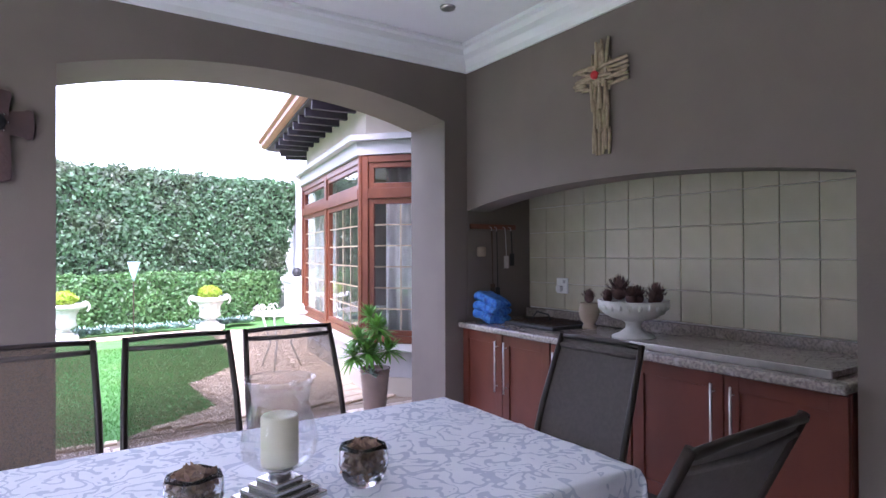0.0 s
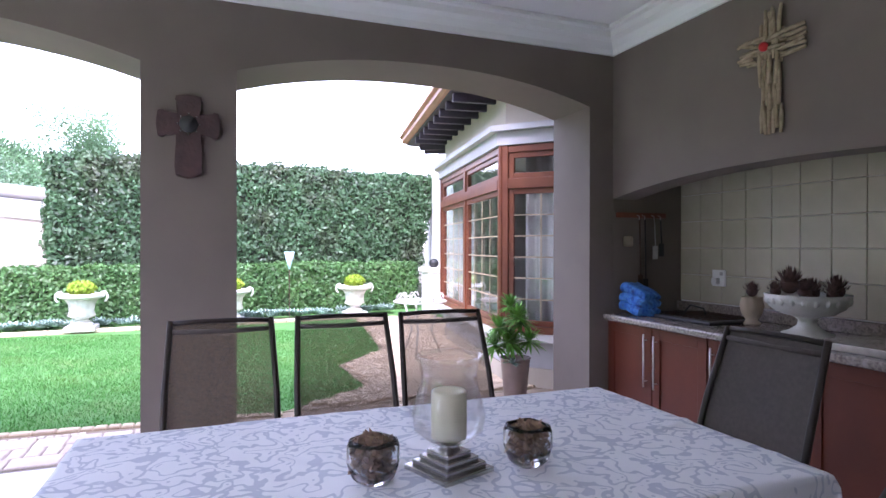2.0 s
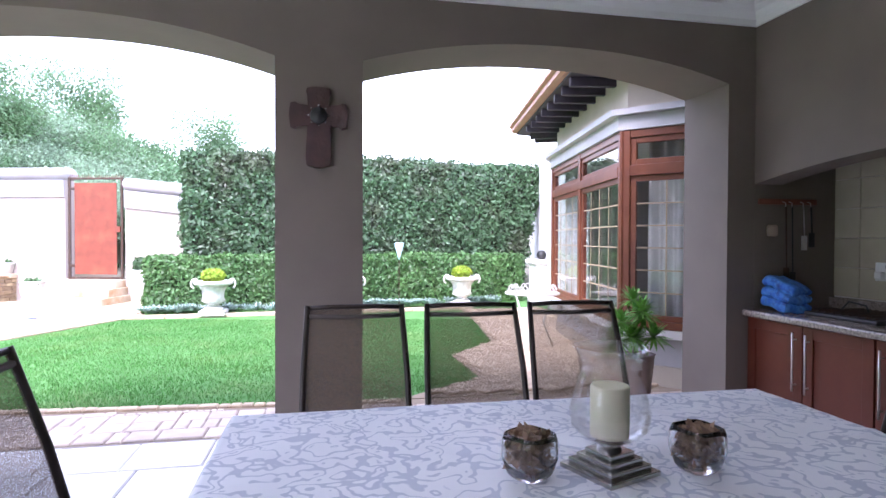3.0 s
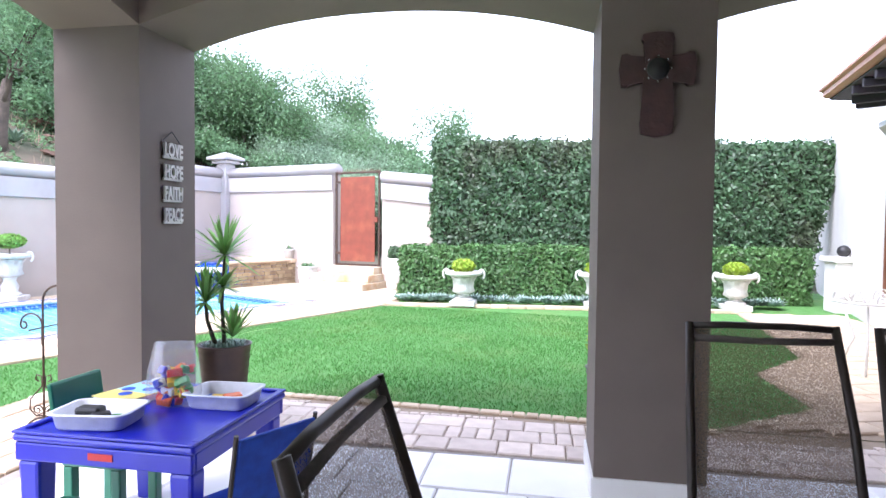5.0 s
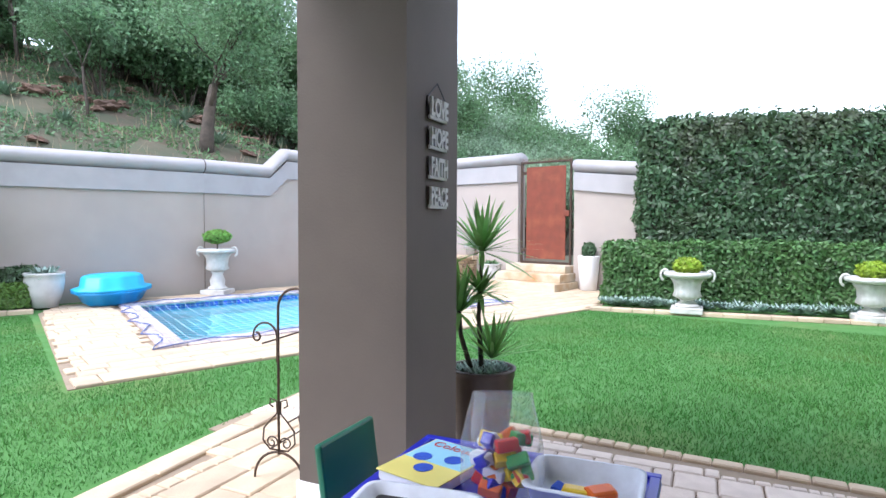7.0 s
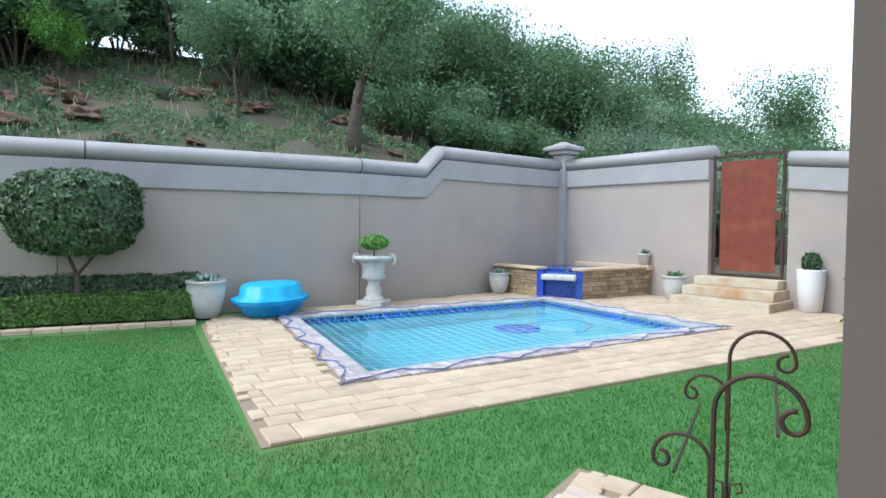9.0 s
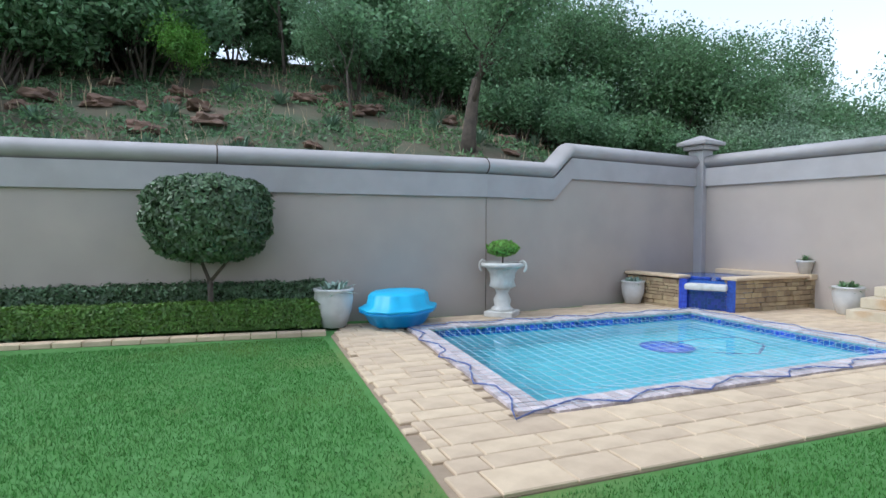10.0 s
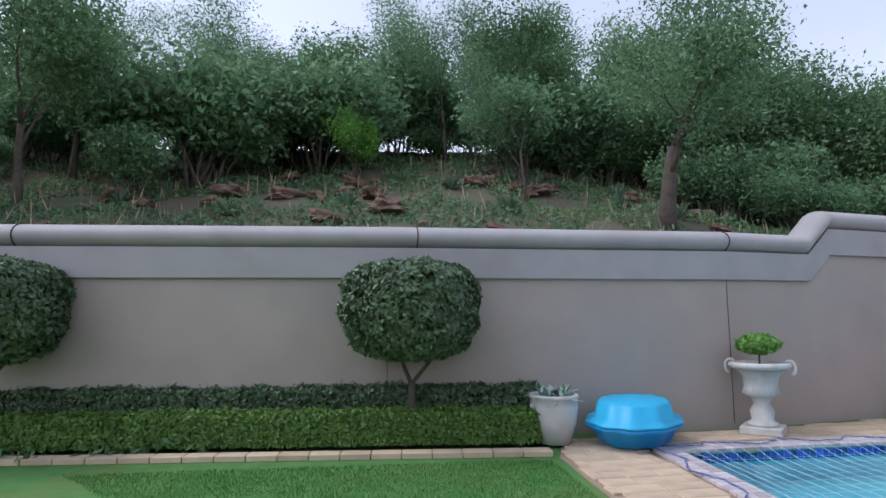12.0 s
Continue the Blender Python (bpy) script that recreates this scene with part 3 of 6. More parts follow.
def axis(lo, hi, a, b, fine):
    """Grid lines: fine between a and b, ever wider outside."""
    out = list(np.arange(a, b, fine))
    step, v = fine, b
    while v < hi:
        out.append(v)
        step *= 1.25
        v += step
    out.append(hi)
    step, v = fine, a - fine
    while v > lo:
        out.insert(0, v)
        step *= 1.25
        v -= step
    out.insert(0, lo)
    return out


gx, gy = axis(-900, 900, -34, 6, 0.3), axis(-900, 900, -6, 34, 0.3)
PC = (sum(p[0] for p in POOLQ) / 4, sum(p[1] for p in POOLQ) / 4)
POOLBIG = [(PC[0] + (x - PC[0]) * 1.07, PC[1] + (y - PC[1]) * 1.07) for x, y in POOLQ]


def outset(poly, by):
    """A plan outline pushed outwards on every side."""
    out = []
    for i in range(len(poly)):
        a, b, c = Vector(poly[i - 1]), Vector(poly[i]), Vector(poly[(i + 1) % len(poly)])
        u, v = (b - a).normalized(), (c - b).normalized()
        n1, n2 = Vector((u.y, -u.x)), Vector((v.y, -v.x))
        if n1.dot(b - Vector(PC)) < 0 and n2.dot(b - Vector(PC)) < 0:
            n1, n2 = -n1, -n2
        q = b + (n1 + n2) * by / (1 + n1.dot(n2))
        out.append((q.x, q.y))
    return out


POOLWIDE = outset(POOLQ, 0.262)
verts = [(x, y, hill(x, y) if -36 < x < 40 and -40 < y < 60 else min(hill(x, y), 13)) for y in gy for x in gx]
nx = len(gx)
faces, slots = [], []
for j in range(len(gy) - 1):
    for i in range(nx - 1):
        cx, cy = (gx[i] + gx[i + 1]) / 2, (gy[j] + gy[j + 1]) / 2
        if inside(cx, cy, POOLBIG) or (-3.3 < cx < 3.2 and -2.4 < cy < 4.0):
            continue
        faces.append((j * nx + i, j * nx + i + 1, (j + 1) * nx + i + 1, (j + 1) * nx + i))
        d, e = behind(cx, cy)
        slots.append(1 if d > 0.1 or e > 0.1 else 0)
me = bpy.data.meshes.new("ground")
me.from_pydata(verts, [], faces)
me.materials.append(SOIL)
me.materials.append(HILLSOIL)
me.polygons.foreach_set("material_index", slots)
tagged(new("ground", me), "mown green lawn rising to a wooded hillside beyond the wall", "ground", kind="structure")


def paved(name, poly, label, z=-0.022, hole=None):
    if hole:
        bm = bmesh.new()
        n, m = len(poly), len(hole)
        edges = []
        for ring in (poly, hole):
            vs = [bm.verts.new((x, y, z)) for x, y in ring]
            edges += [bm.edges.new((vs[i], vs[(i + 1) % len(vs)])) for i in range(len(vs))]
        bmesh.ops.triangle_fill(bm, edges=edges, use_beauty=True)
        ex = bmesh.ops.extrude_face_region(bm, geom=bm.faces[:])
        for v in ex["geom"]:
            if isinstance(v, bmesh.types.BMVert):
                v.co.z -= 0.06
    else:
        bm = prism(poly, z - 0.06, z)
    return shell(name, bm, JOINT, label, "paving")


pave_north = paved("pavement_north", NORTHSTRIP, "brown cobble paving with a sandstone edge along the patio")
pave_west = paved("pavement_west", WESTSTRIP, "tan cobble paving along the open end of the patio", -0.024)
pave_east = paved("pavement_east", EASTPAVE, "pale sandstone paving beside the bay window", -0.023)
pave_pool = paved("pavement_pool", POOLPAVE, "weathered sandstone paving round the pool", -0.022, POOLQ)
pave_path = paved("pavement_path", PATHW, "sandstone paved corner in the lawn", -0.022)

# ---- boundary wall ----
path = [(x, y, 0.0) for x, y in W[:-1]]
d = Vector((W[4][0] - W[3][0], W[4][1] - W[3][1]))
for s, lift in ((0.26, 0.0), (0.335, 0.36), (1.0, 0.36)):
    path.append((W[3][0] + d.x * s, W[3][1] + d.y * s, lift))
BODY = [(0, -0.1, 0), (0, 2.15, 1), (-0.28, 2.15, 1), (-0.28, -0.1, 0)]
BAND = [(0.003, 1.80, 1), (0.045, 1.80, 1), (0.05, 1.806, 1), (0.05, 2.155, 1), (0.003, 2.155, 1)]
ROLL = [(-0.14 + 0.25 * math.cos(a), 2.285 + 0.14 * math.sin(a), 1) for a in [2 * math.pi * k / 16 for k in range(16)]]
shell("boundary_wall", sweep(path, BODY), GARDENWALL, "tall mauve-grey plastered garden wall that steps up", "wall")
shell("wall_band", sweep(path, BAND), COPING, "raised grey painted band under the wall coping", "trim")
shell("wall_coping", sweep(path, ROLL), COPING, "rounded grey coping along the garden wall", "coping", True)
bm = bmesh.new()
for (x, y), (dx, dy) in ((W[3], (0.3, 0.954)), (W[2], (0.48, 0.877))):
    nx_, ny_ = dy, -dx
    for s in (0,):
        box(-0.003, -0.003, 0.05, 0.003, 0.004, 1.79, 0, bm, pose(x + nx_ * 0.002, y + ny_ * 0.002, 0, 0, 0, math.degrees(math.atan2(dy, dx))))
shell("wall_joint", bm, DARKIRON, "dark movement joints in the garden wall", "joint")
bm = bmesh.new()
for (x, y), h in ((W[3], 0), ((-11.93, 5.98), 0), ((-14.15, 2.06), 0)):
    ang = math.degrees(math.atan2(0.92, 0.39))
    ring = [pose(x, y, 0, 0, 0, ang) @ Vector((0, 0.14 - 0.254 * math.cos(a), 2.285 + 0.144 * math.sin(a))) for a in [2 * math.pi * k / 20 for k in range(20)]]
    tube(ring, 0.008, 5, bm, True)
shell("coping_joint", bm, DARKIRON, "dark joints round the rounded coping", "joint")
pa = [(-8.76, 14.45, 0.36), (GATE_A[0] - 0.06, GATE_A[1] + 0.016, 0.36)]
pb = [(GATE_B[0] + 0.06, GATE_B[1] - 0.016, 0.14), (WALL_END[0], WALL_END[1], -0.16)]
for nm, p in (("boundary_wall_gate_side", pa), ("boundary_wall_hedge_side", pb)):
    shell(nm, sweep(p, BODY), GARDENWALL, "plastered garden wall beside the steel gate", "wall")
    shell(nm + "_band", sweep(p, BAND), COPING, "raised grey painted band beside the gate", "trim")
    shell(nm + "_coping", sweep(p, ROLL), COPING, "rounded grey coping beside the gate", "coping", True)
bm = box(-0.16, -0.16, -0.05, 0.16, 0.16, 2.88, 0.01)
bm = box(-0.24, -0.24, 2.88, 0.24, 0.24, 2.97, 0.02, bm)
bm = box(-0.33, -0.33, 2.97, 0.33, 0.33, 3.05, 0.02, bm)
top = bmesh.ops.create_cone(bm, segments=4, radius1=0.44, radius2=0.05, depth=0.13, cap_ends=True, matrix=pose(0, 0, 3.11, 0, 0, 45))
bm.transform(pose(-8.74, 14.47, 0, 0, 0, -15))
shell("wall_pier", bm, COPING, "square plastered pier with a stepped pyramid cap", "pier")

# ---- house wing with a bay window ----
BAY = [(4.6, 4.05), (3.25, 4.45), (2.56, 5.2), (3.03, 8.06), (3.45, 8.75), (4.6, 8.9)]
shell("house_wall_far", prism([(3.5, 8.85), (3.75, 8.80), (5.6, 15.5), (5.35, 15.6)], -0.1, 3.3), WHITEWALL, "bright white plastered house wall", "wall")
# the inner and end walls carry the room's shade in their colour
shell("house_wall_inner", prism([(5.6, 3.9), (5.75, 3.9), (5.75, 8.9), (5.6, 8.9)], -0.1, 3.3), ROOMSHADE, "room wall in plaster coloured darker for indoor shade", "wall")
shell("house_room_floor", prism([(3.6, 4.3), (5.6, 4.3), (5.6, 8.8), (3.6, 8.8)], -0.1, 0.0), TILE, "tiled floor inside the room", "floor")
shell("house_room_ceiling", prism([(3.2, 4.4), (5.75, 4.2), (5.75, 8.9), (3.3, 8.8)], 2.6, 2.7), WHITE, "white ceiling inside the room", "ceiling")
shell("house_room_end", prism([(3.5, 8.7), (5.75, 8.75), (5.75, 8.9), (3.5, 8.85)], 0.0, 3.3), ROOMSHADE, "end wall of the room, plaster coloured darker for indoor shade", "wall")
shell("house_room_side", prism([(3.25, 4.25), (5.75, 4.1), (5.75, 4.24), (3.27, 4.4)], 0.0, 3.3), WHITEWALL, "plaster side wall of the room", "wall")


def bay_band(name, grow, z0, z1, material, label, depth=0.25):
    """A band that follows the bay's outline."""
    sec = [(-depth, z0, 0), (grow, z0, 0), (grow, z1, 0), (-depth, z1, 0)]
    return shell(name, sweep([(x, y, 0) for x, y in BAY[::-1]], sec), material, label, "wall")


bay_band("bay_plinth", 0.0, -0.1, 0.16, CREAM, "taupe plinth under the bay window")
bay_band("bay_apron", -0.012, 0.164, 0.42, GREYTRIM, "grey plastered apron under the bay window")
bay_band("bay_sill", 0.07, 0.424, 0.50, WHITEWALL, "pale projecting sill of the bay window")
bay_band("bay_cornice_lower", 0.10, 2.33, 2.46, GREYTRIM, "grey moulded band above the bay window")
bay_band("bay_cornice_upper", 0.17, 2.464, 2.52, GREYTRIM, "grey moulded lip above the bay window")
bay_band("bay_frieze", 0.0, 2.524, 2.92, CREAM, "cream plaster frieze under the eaves")
EAVES = [(4.6, 4.05), (3.25, 4.45), (2.56, 5.2), (3.1, 8.55), (4.6, 8.75)]
shell("eave_board", sweep([(x, y, 0) for x, y in EAVES[::-1]], [(-0.2, 2.924, 0), (0.5, 2.924, 0), (0.5, 2.945, 0), (-0.2, 2.945, 0)]), EAVE, "dark boarded soffit under the eaves", "soffit")
bm = sweep([(x, y, 0) for x, y in EAVES[::-1]], [(0.48, 2.948, 0), (0.54, 2.948, 0), (0.58, 2.97, 0), (0.58, 3.02, 0), (0.62, 3.04, 0), (0.62, 3.07, 0), (0.48, 3.07, 0)])
shell("gutter", bm, COPPER, "copper-coloured moulded gutter along the eaves", "gutter")
bm = bmesh.new()
for (x0, y0), (x1, y1) in zip(BAY, BAY[1:]):
    L = math.hypot(x1 - x0, y1 - y0)
    ang = math.degrees(math.atan2(y1 - y0, x1 - x0))
    for k in range(1, int(L / 0.35) + 1):
        box(-0.03, 0.0, 2.83, 0.03, 0.46, 2.921, 0.004, bm, pose(x0, y0, 0, 0, 0, ang) @ pose(k * 0.35, 0, 0))
shell("rafter_ends", bm, EAVE, "dark rafter ends below the eaves", "rafter")
bm = bmesh.new()
hip = [bm.verts.new((5.9, 6.4, 4.3)), bm.verts.new((5.9, 7.0, 4.3))]
ring = []
for i, (x, y) in enumerate(EAVES):
    a, b = EAVES[max(i - 1, 0)], EAVES[min(i + 1, 4)]
    dv = Vector((b[0] - a[0], b[1] - a[1])).normalized()
    ring.append(bm.verts.new((x - dv.y * 0.55, y + dv.x * 0.55, 3.075)))
for i in range(4):
    bm.faces.new((ring[i], ring[i + 1], hip[0] if i < 3 else hip[1]))
bm.faces.new((ring[3], hip[1], hip[0]))
shell("house_roof", bm, ROOFTILE, "brown tiled hip roof over the bay", "roof")


def bay_window(i, p, q, panes):
    """Timber window between two plan points: a fanlight over each tall leaded casement."""
    L = math.hypot(q[0] - p[0], q[1] - p[1])
    ang = math.degrees(math.atan2(q[1] - p[1], q[0] - p[0]))
    win = thing("window_%d" % i, "red-brown timber bay window with leaded panes and fanlights", "window", (*p, 0.504), ang, kind="structure")
    z1 = 1.822
    w = L / panes
    for k in range(panes + 1):
        part("mullion", box(k * w - 0.05, -0.02, 0, k * w + 0.05, 0.07, z1, 0.006), WOOD, win)
    part("window_frame", box(0.05, -0.015, 0, L - 0.05, 0.065, 0.07, 0.005, box(0.05, -0.015, z1 - 0.07, L - 0.05, 0.065, z1, 0.005, box(0.05, -0.025, 1.40, L - 0.05, 0.075, 1.50, 0.005))), WOOD, win)
    for k in range(panes):
        x0, x1 = k * w + 0.052, (k + 1) * w - 0.052
        for za, zb, nm in ((0.072, 1.398, "casement"), (1.502, z1 - 0.072, "fanlight")):
            bm = bmesh.new()
            for a in ((x0, za, x0 + 0.05, zb), (x1 - 0.05, za, x1, zb), (x0 + 0.05, za, x1 - 0.05, za + 0.05), (x0 + 0.05, zb - 0.05, x1 - 0.05, zb)):
                box(a[0], 0.0, a[1], a[2], 0.05, a[3], 0.004, bm)
            sash = part(nm, bm, WOOD, win)
            pn = part("pane", box(x0 + 0.05, 0.022, za + 0.05, x1 - 0.05, 0.028, zb - 0.05), PANE, sash)
            pn.visible_shadow = False
            if nm == "casement":
                bm = bmesh.new()
                for r in range(1, 6):
                    zz = za + 0.05 + (zb - za - 0.1) * r / 6
                    box(x0 + 0.05, 0.030, zz - 0.006, x1 - 0.05, 0.036, zz + 0.006, 0, bm)
                n = max(2, round((x1 - x0) / 0.34))
                for c in range(1, n):
                    xx = x0 + 0.05 + (x1 - x0 - 0.1) * c / n
                    box(xx - 0.006, 0.0365, za + 0.05, xx + 0.006, 0.042, zb - 0.05, 0, bm)
                part("glazing_bars", bm, TWIG, sash)


bay_window(1, (2.56, 5.2), (3.03, 8.06), 2)
bay_window(2, (3.25, 4.45), (2.56, 5.2), 1)


def curtain(p, q, waves, label):
    c = thing("curtain", label, "curtain")
    bm = bmesh.new()
    n = 60
    d = Vector((q[0] - p[0], q[1] - p[1]))
    nn = Vector((d.y, -d.x)).normalized()
    rows_ = []
    for z in (0.42, 1.2, 2.36):
        rows_.append([bm.verts.new((p[0] + d.x * k / n + nn.x * 0.035 * math.sin(k / n * waves * 6.28), p[1] + d.y * k / n + nn.y * 0.035 * math.sin(k / n * waves * 6.28), z)) for k in range(n + 1)])
    for a, b in zip(rows_, rows_[1:]):
        for k in range(n):
            bm.faces.new((a[k], a[k + 1], b[k + 1], b[k]))
    ob = part("cloth", bm, CURTAIN, c, smooth=True)
    so = ob.modifiers.new("thick", "SOLIDIFY")
    so.thickness = 0.004
    bm = tube([(p[0], p[1], 2.37), (q[0], q[1], 2.37)], 0.012)
    part("rail", bm, DARKIRON, c)


curtain((3.42, 4.6), (2.82, 5.25), 7, "white gathered curtain hanging behind the bay window")
curtain((2.98, 6.9), (3.12, 7.9), 5, "white gathered curtain drawn to one side of the window")

# low gate pier beyond the bay
pier = thing("garden_pier", "white plastered garden pier with a dark ball finial", "pier", (4.15, 11.6, -0.03))
part("shaft", box(-0.2, -0.2, 0, 0.2, 0.2, 0.84, 0.01), WHITEWALL, pier)
part("cap", box(-0.26, -0.26, 0.842, 0.26, 0.26, 0.93, 0.015), WHITEWALL, pier)
bm = bmesh.new()
bmesh.ops.create_uvsphere(bm, u_segments=16, v_segments=10, radius=0.1, matrix=pose(0, 0, 1.02))
part("ball", bm, BLACK, pier, "dark ball finial", True)
gate2 = thing("low_gate", "small brown wooden garden gate beside the white pier", "gate", (4.37, 11.5, -0.03), 10)
for k in range(4):
    part("board", box(0.02 + k * 0.11, 0, 0.05, 0.12 + k * 0.11, 0.03, 0.8, 0.004), WOOD, gate2)
for z in (0.2, 0.6):
    part("rail", box(0, 0.031, z, 0.46, 0.05, z + 0.07, 0.003), WOOD, gate2)

# ---- pool ----
def inset(poly, k):
    return [(PC[0] + (x - PC[0]) * k, PC[1] + (y - PC[1]) * k) for x, y in poly]


bm = bmesh.new()
top = [bm.verts.new((x, y, -0.02)) for x, y in POOLQ]
low = [bm.verts.new((x, y, -1.1)) for x, y in POOLQ]
for i in range(4):
    bm.faces.new((top[i], top[(i + 1) % 4], low[(i + 1) % 4], low[i]))
bm.faces.new(low)
pool = shell("pool_basin", bm, POOL, "pale turquoise plastered swimming pool basin", "pool")
bm = bmesh.new()
inner = inset(POOLQ, 0.997)
for i in range(4):
    a, b = Vector(inner[i]), Vector(inner[(i + 1) % 4])
    n = int((b - a).length / 0.075)
    nrm = Vector((PC[0], PC[1])) - (a + b) / 2
    nrm.normalize()
    for k in range(n):
        for r in range(3):
            p, q = a.lerp(b, (k + 0.06) / n), a.lerp(b, (k + 0.94) / n)
            z0 = -0.27 + r * 0.08
            f = [(p.x, p.y, z0), (q.x, q.y, z0), (q.x, q.y, z0 + 0.072), (p.x, p.y, z0 + 0.072)]
            bm.faces.new([bm.verts.new(v) for v in f])
tagged(part("waterline_tile_band", bm, MOSAICJ, pool, "blue mosaic waterline"), kind="stuff")
bm = prism(inset(POOLQ, 0.996), -0.075, -0.07)
bm = bmesh.new()
g = 40
def poolpt(u, v):
    a = Vector(POOLQ[0]).lerp(Vector(POOLQ[1]), u)
    b = Vector(POOLQ[3]).lerp(Vector(POOLQ[2]), u)
    return a.lerp(b, v)
gridv = [[bm.verts.new((*poolpt(0.002 + 0.996 * i / g, 0.002 + 0.996 * j / g), -0.085 + 0.004 * noise.noise(Vector((i * 0.8, j * 0.8, 1))))) for i in range(g + 1)] for j in range(g + 1)]
for j in range(g):
    for i in range(g):
        bm.faces.new((gridv[j][i], gridv[j][i + 1], gridv[j + 1][i + 1], gridv[j + 1][i]))
water = shell("water", bm, WATER, "clear turquoise pool water under a safety net", "water", True)
water.visible_shadow = False
# mosaic margin
bm = bmesh.new()
for i in range(4):
    a, b = Vector(POOLQ[i]), Vector(POOLQ[(i + 1) % 4])
    L = (b - a).length
    d = (b - a) / L
    o = Vector((d.y, -d.x))
    if o.dot(Vector(PC) - a) > 0:
        o = -o
    n = int(L / 0.1)
    for k in range(-2 if i else 0, n + 2):
        for r in range(2):
            p = a + d * (k * L / n + 0.006) + o * (r * 0.13 + 0.004)
            c = [p, p + d * (L / n - 0.012), p + d * (L / n - 0.012) + o * 0.122, p + o * 0.122]
            lo = [bm.verts.new((q.x, q.y, -0.02)) for q in c]
            hi = [bm.verts.new((q.x, q.y, 0.006 + (0.002 if i % 2 else 0))) for q in c]
            for s in range(4):
                bm.faces.new((lo[s], lo[(s + 1) % 4], hi[(s + 1) % 4], hi[s]))
            bm.faces.new(hi)
tagged(part("margin_tile_band", bm, PINKMOSAIC, pool, "mauve mosaic margin of the pool"), kind="stuff")
# net
net = thing("pool_net", "blue cord safety net stretched over the pool", "net")
bm = bmesh.new()
nu, nv = 34, 22
def netpt(u, v):
    p = poolpt(u, v)
    edge = min(u, 1 - u, v, 1 - v)
    return (p.x, p.y, 0.03 - 0.085 * min(1, max(0, edge) * 9))
for i in range(nu + 1):
    tube([netpt(-0.05 + 1.1 * i / nu, -0.07 + 1.14 * k / 14) for k in range(15)], 0.0022, 3, bm)
part("net_cord_across", bm, NETW, net)
bm = bmesh.new()
for j in range(nv + 1):
    tube([netpt(-0.05 + 1.1 * k / 20, -0.07 + 1.14 * j / nv) for k in range(21)], 0.0022, 3, bm)
part("net_cord_along", bm, NETW, net)
bm = bmesh.new()
rim = []
for a, b, n in (((-0.075, -0.10), (1.065, -0.10), 44), ((1.065, -0.10), (1.065, 1.09), 30), ((1.065, 1.09), (-0.075, 1.09), 44), ((-0.075, 1.09), (-0.075, -0.10), 30)):
    for k in range(n):
        u, v = a[0] + (b[0] - a[0]) * k / n, a[1] + (b[1] - a[1]) * k / n
        s = 0.034 * abs(math.sin(k * math.pi / 7.5)) + 0.004 * math.sin(k * 2.1)
        cu, cv = (u - 0.5), (v - 0.5)
        rim.append((*poolpt(u - s * cu * 2, v - s * cv * 3), 0.022))
tube(rim, 0.008, 5, bm, True)
part("net_edge_rope", bm, NET, net, "dark blue scalloped edge rope")
hose = thing("pool_cleaner", "blue disc pool cleaner lying on the pool floor", "pool cleaner", (-7.62, 10.25, -1.09))
part("disc", lathe([(0.06, 0.0), (0.34, 0.01), (0.36, 0.04), (0.3, 0.08), (0.12, 0.16), (0.05, 0.2)], 24), MOSAICJ, hose, smooth=True)
part("hose", tube([(0.0, 0.0, 0.2), (0.3, 0.3, 0.5), (0.8, 0.4, 0.9), (1.2, 0.0, 0.95), (1.3, -0.6, 0.95), (0.9, -0.9, 0.95)], 0.02), NET, hose, smooth=True)

# raised spa spout
spa = thing("water_feature", "raised stone-clad water feature with blue mosaic and a spout", "water feature")
SL, SM, SN, SR = (-9.28, 12.45), (-8.2, 12.1), (-7.35, 12.2), (-6.55, 14.0)
part("basin", prism([(-9.2, 12.6), (-8.3, 12.32), (-8.2, 12.25), (-7.3, 12.35), (-6.75, 13.7), (-8.6, 14.3)], -0.03, 0.47), MOSAICJ, spa)


def stone_face(p, q, z0, z1, deep=0.22):
    L = math.hypot(q[0] - p[0], q[1] - p[1])
    ang = math.degrees(math.atan2(q[1] - p[1], q[0] - p[0]))
    rng = random.Random(int(L * 100))
    z = z0
    while z < z1 - 0.02:
        h = min(rng.choice((0.055, 0.07, 0.085)), z1 - z)
        x = 0.0
        while x < L - 0.01:
            w = min(rng.uniform(0.12, 0.3), L - x)
            ob = part("stone", box(x + 0.004, rng.uniform(-0.012, 0.012), z + 0.003, x + w - 0.004, deep, z + h - 0.003, 0.006), STONE, spa)
            ob.matrix_basis = pose(*p, 0, 0, 0, ang)
            x += w
        z += h


stone_face(SL, SM, -0.02, 0.50)
stone_face(SN, SR, -0.02, 0.50)
for p, q in ((SL, SM), (SN, SR)):
    L = math.hypot(q[0] - p[0], q[1] - p[1])
    ob = part("coping_slab", box(-0.03, -0.04, 0.503, L + 0.03, 0.26, 0.55, 0.012), PAVER, spa)
    ob.matrix_basis = pose(*p, 0, 0, 0, math.degrees(math.atan2(q[1] - p[1], q[0] - p[0])))
part("mosaic_front", prism([(-8.2, 12.20), (-7.35, 12.30), (-7.37, 12.40), (-8.2, 12.30)], -0.08, 0.46), MOSAICJ, spa)
SPM = pose(-8.2, 12.10, 0, 0, 0, math.degrees(math.atan2(0.10, 0.85)))
for x0 in (0.0, 0.73):
    cheek = part("mosaic_cheek", box(x0, 0.0, -0.08, x0 + 0.126, 0.14, 0.50, 0.004), MOSAIC, spa)
    cheek.matrix_basis = SPM
tile_me = bpy.data.meshes.new("mosaic_tile")
tb = box(0.002, -0.006, 0.002, 0.048, 0, 0.048, 0.002)
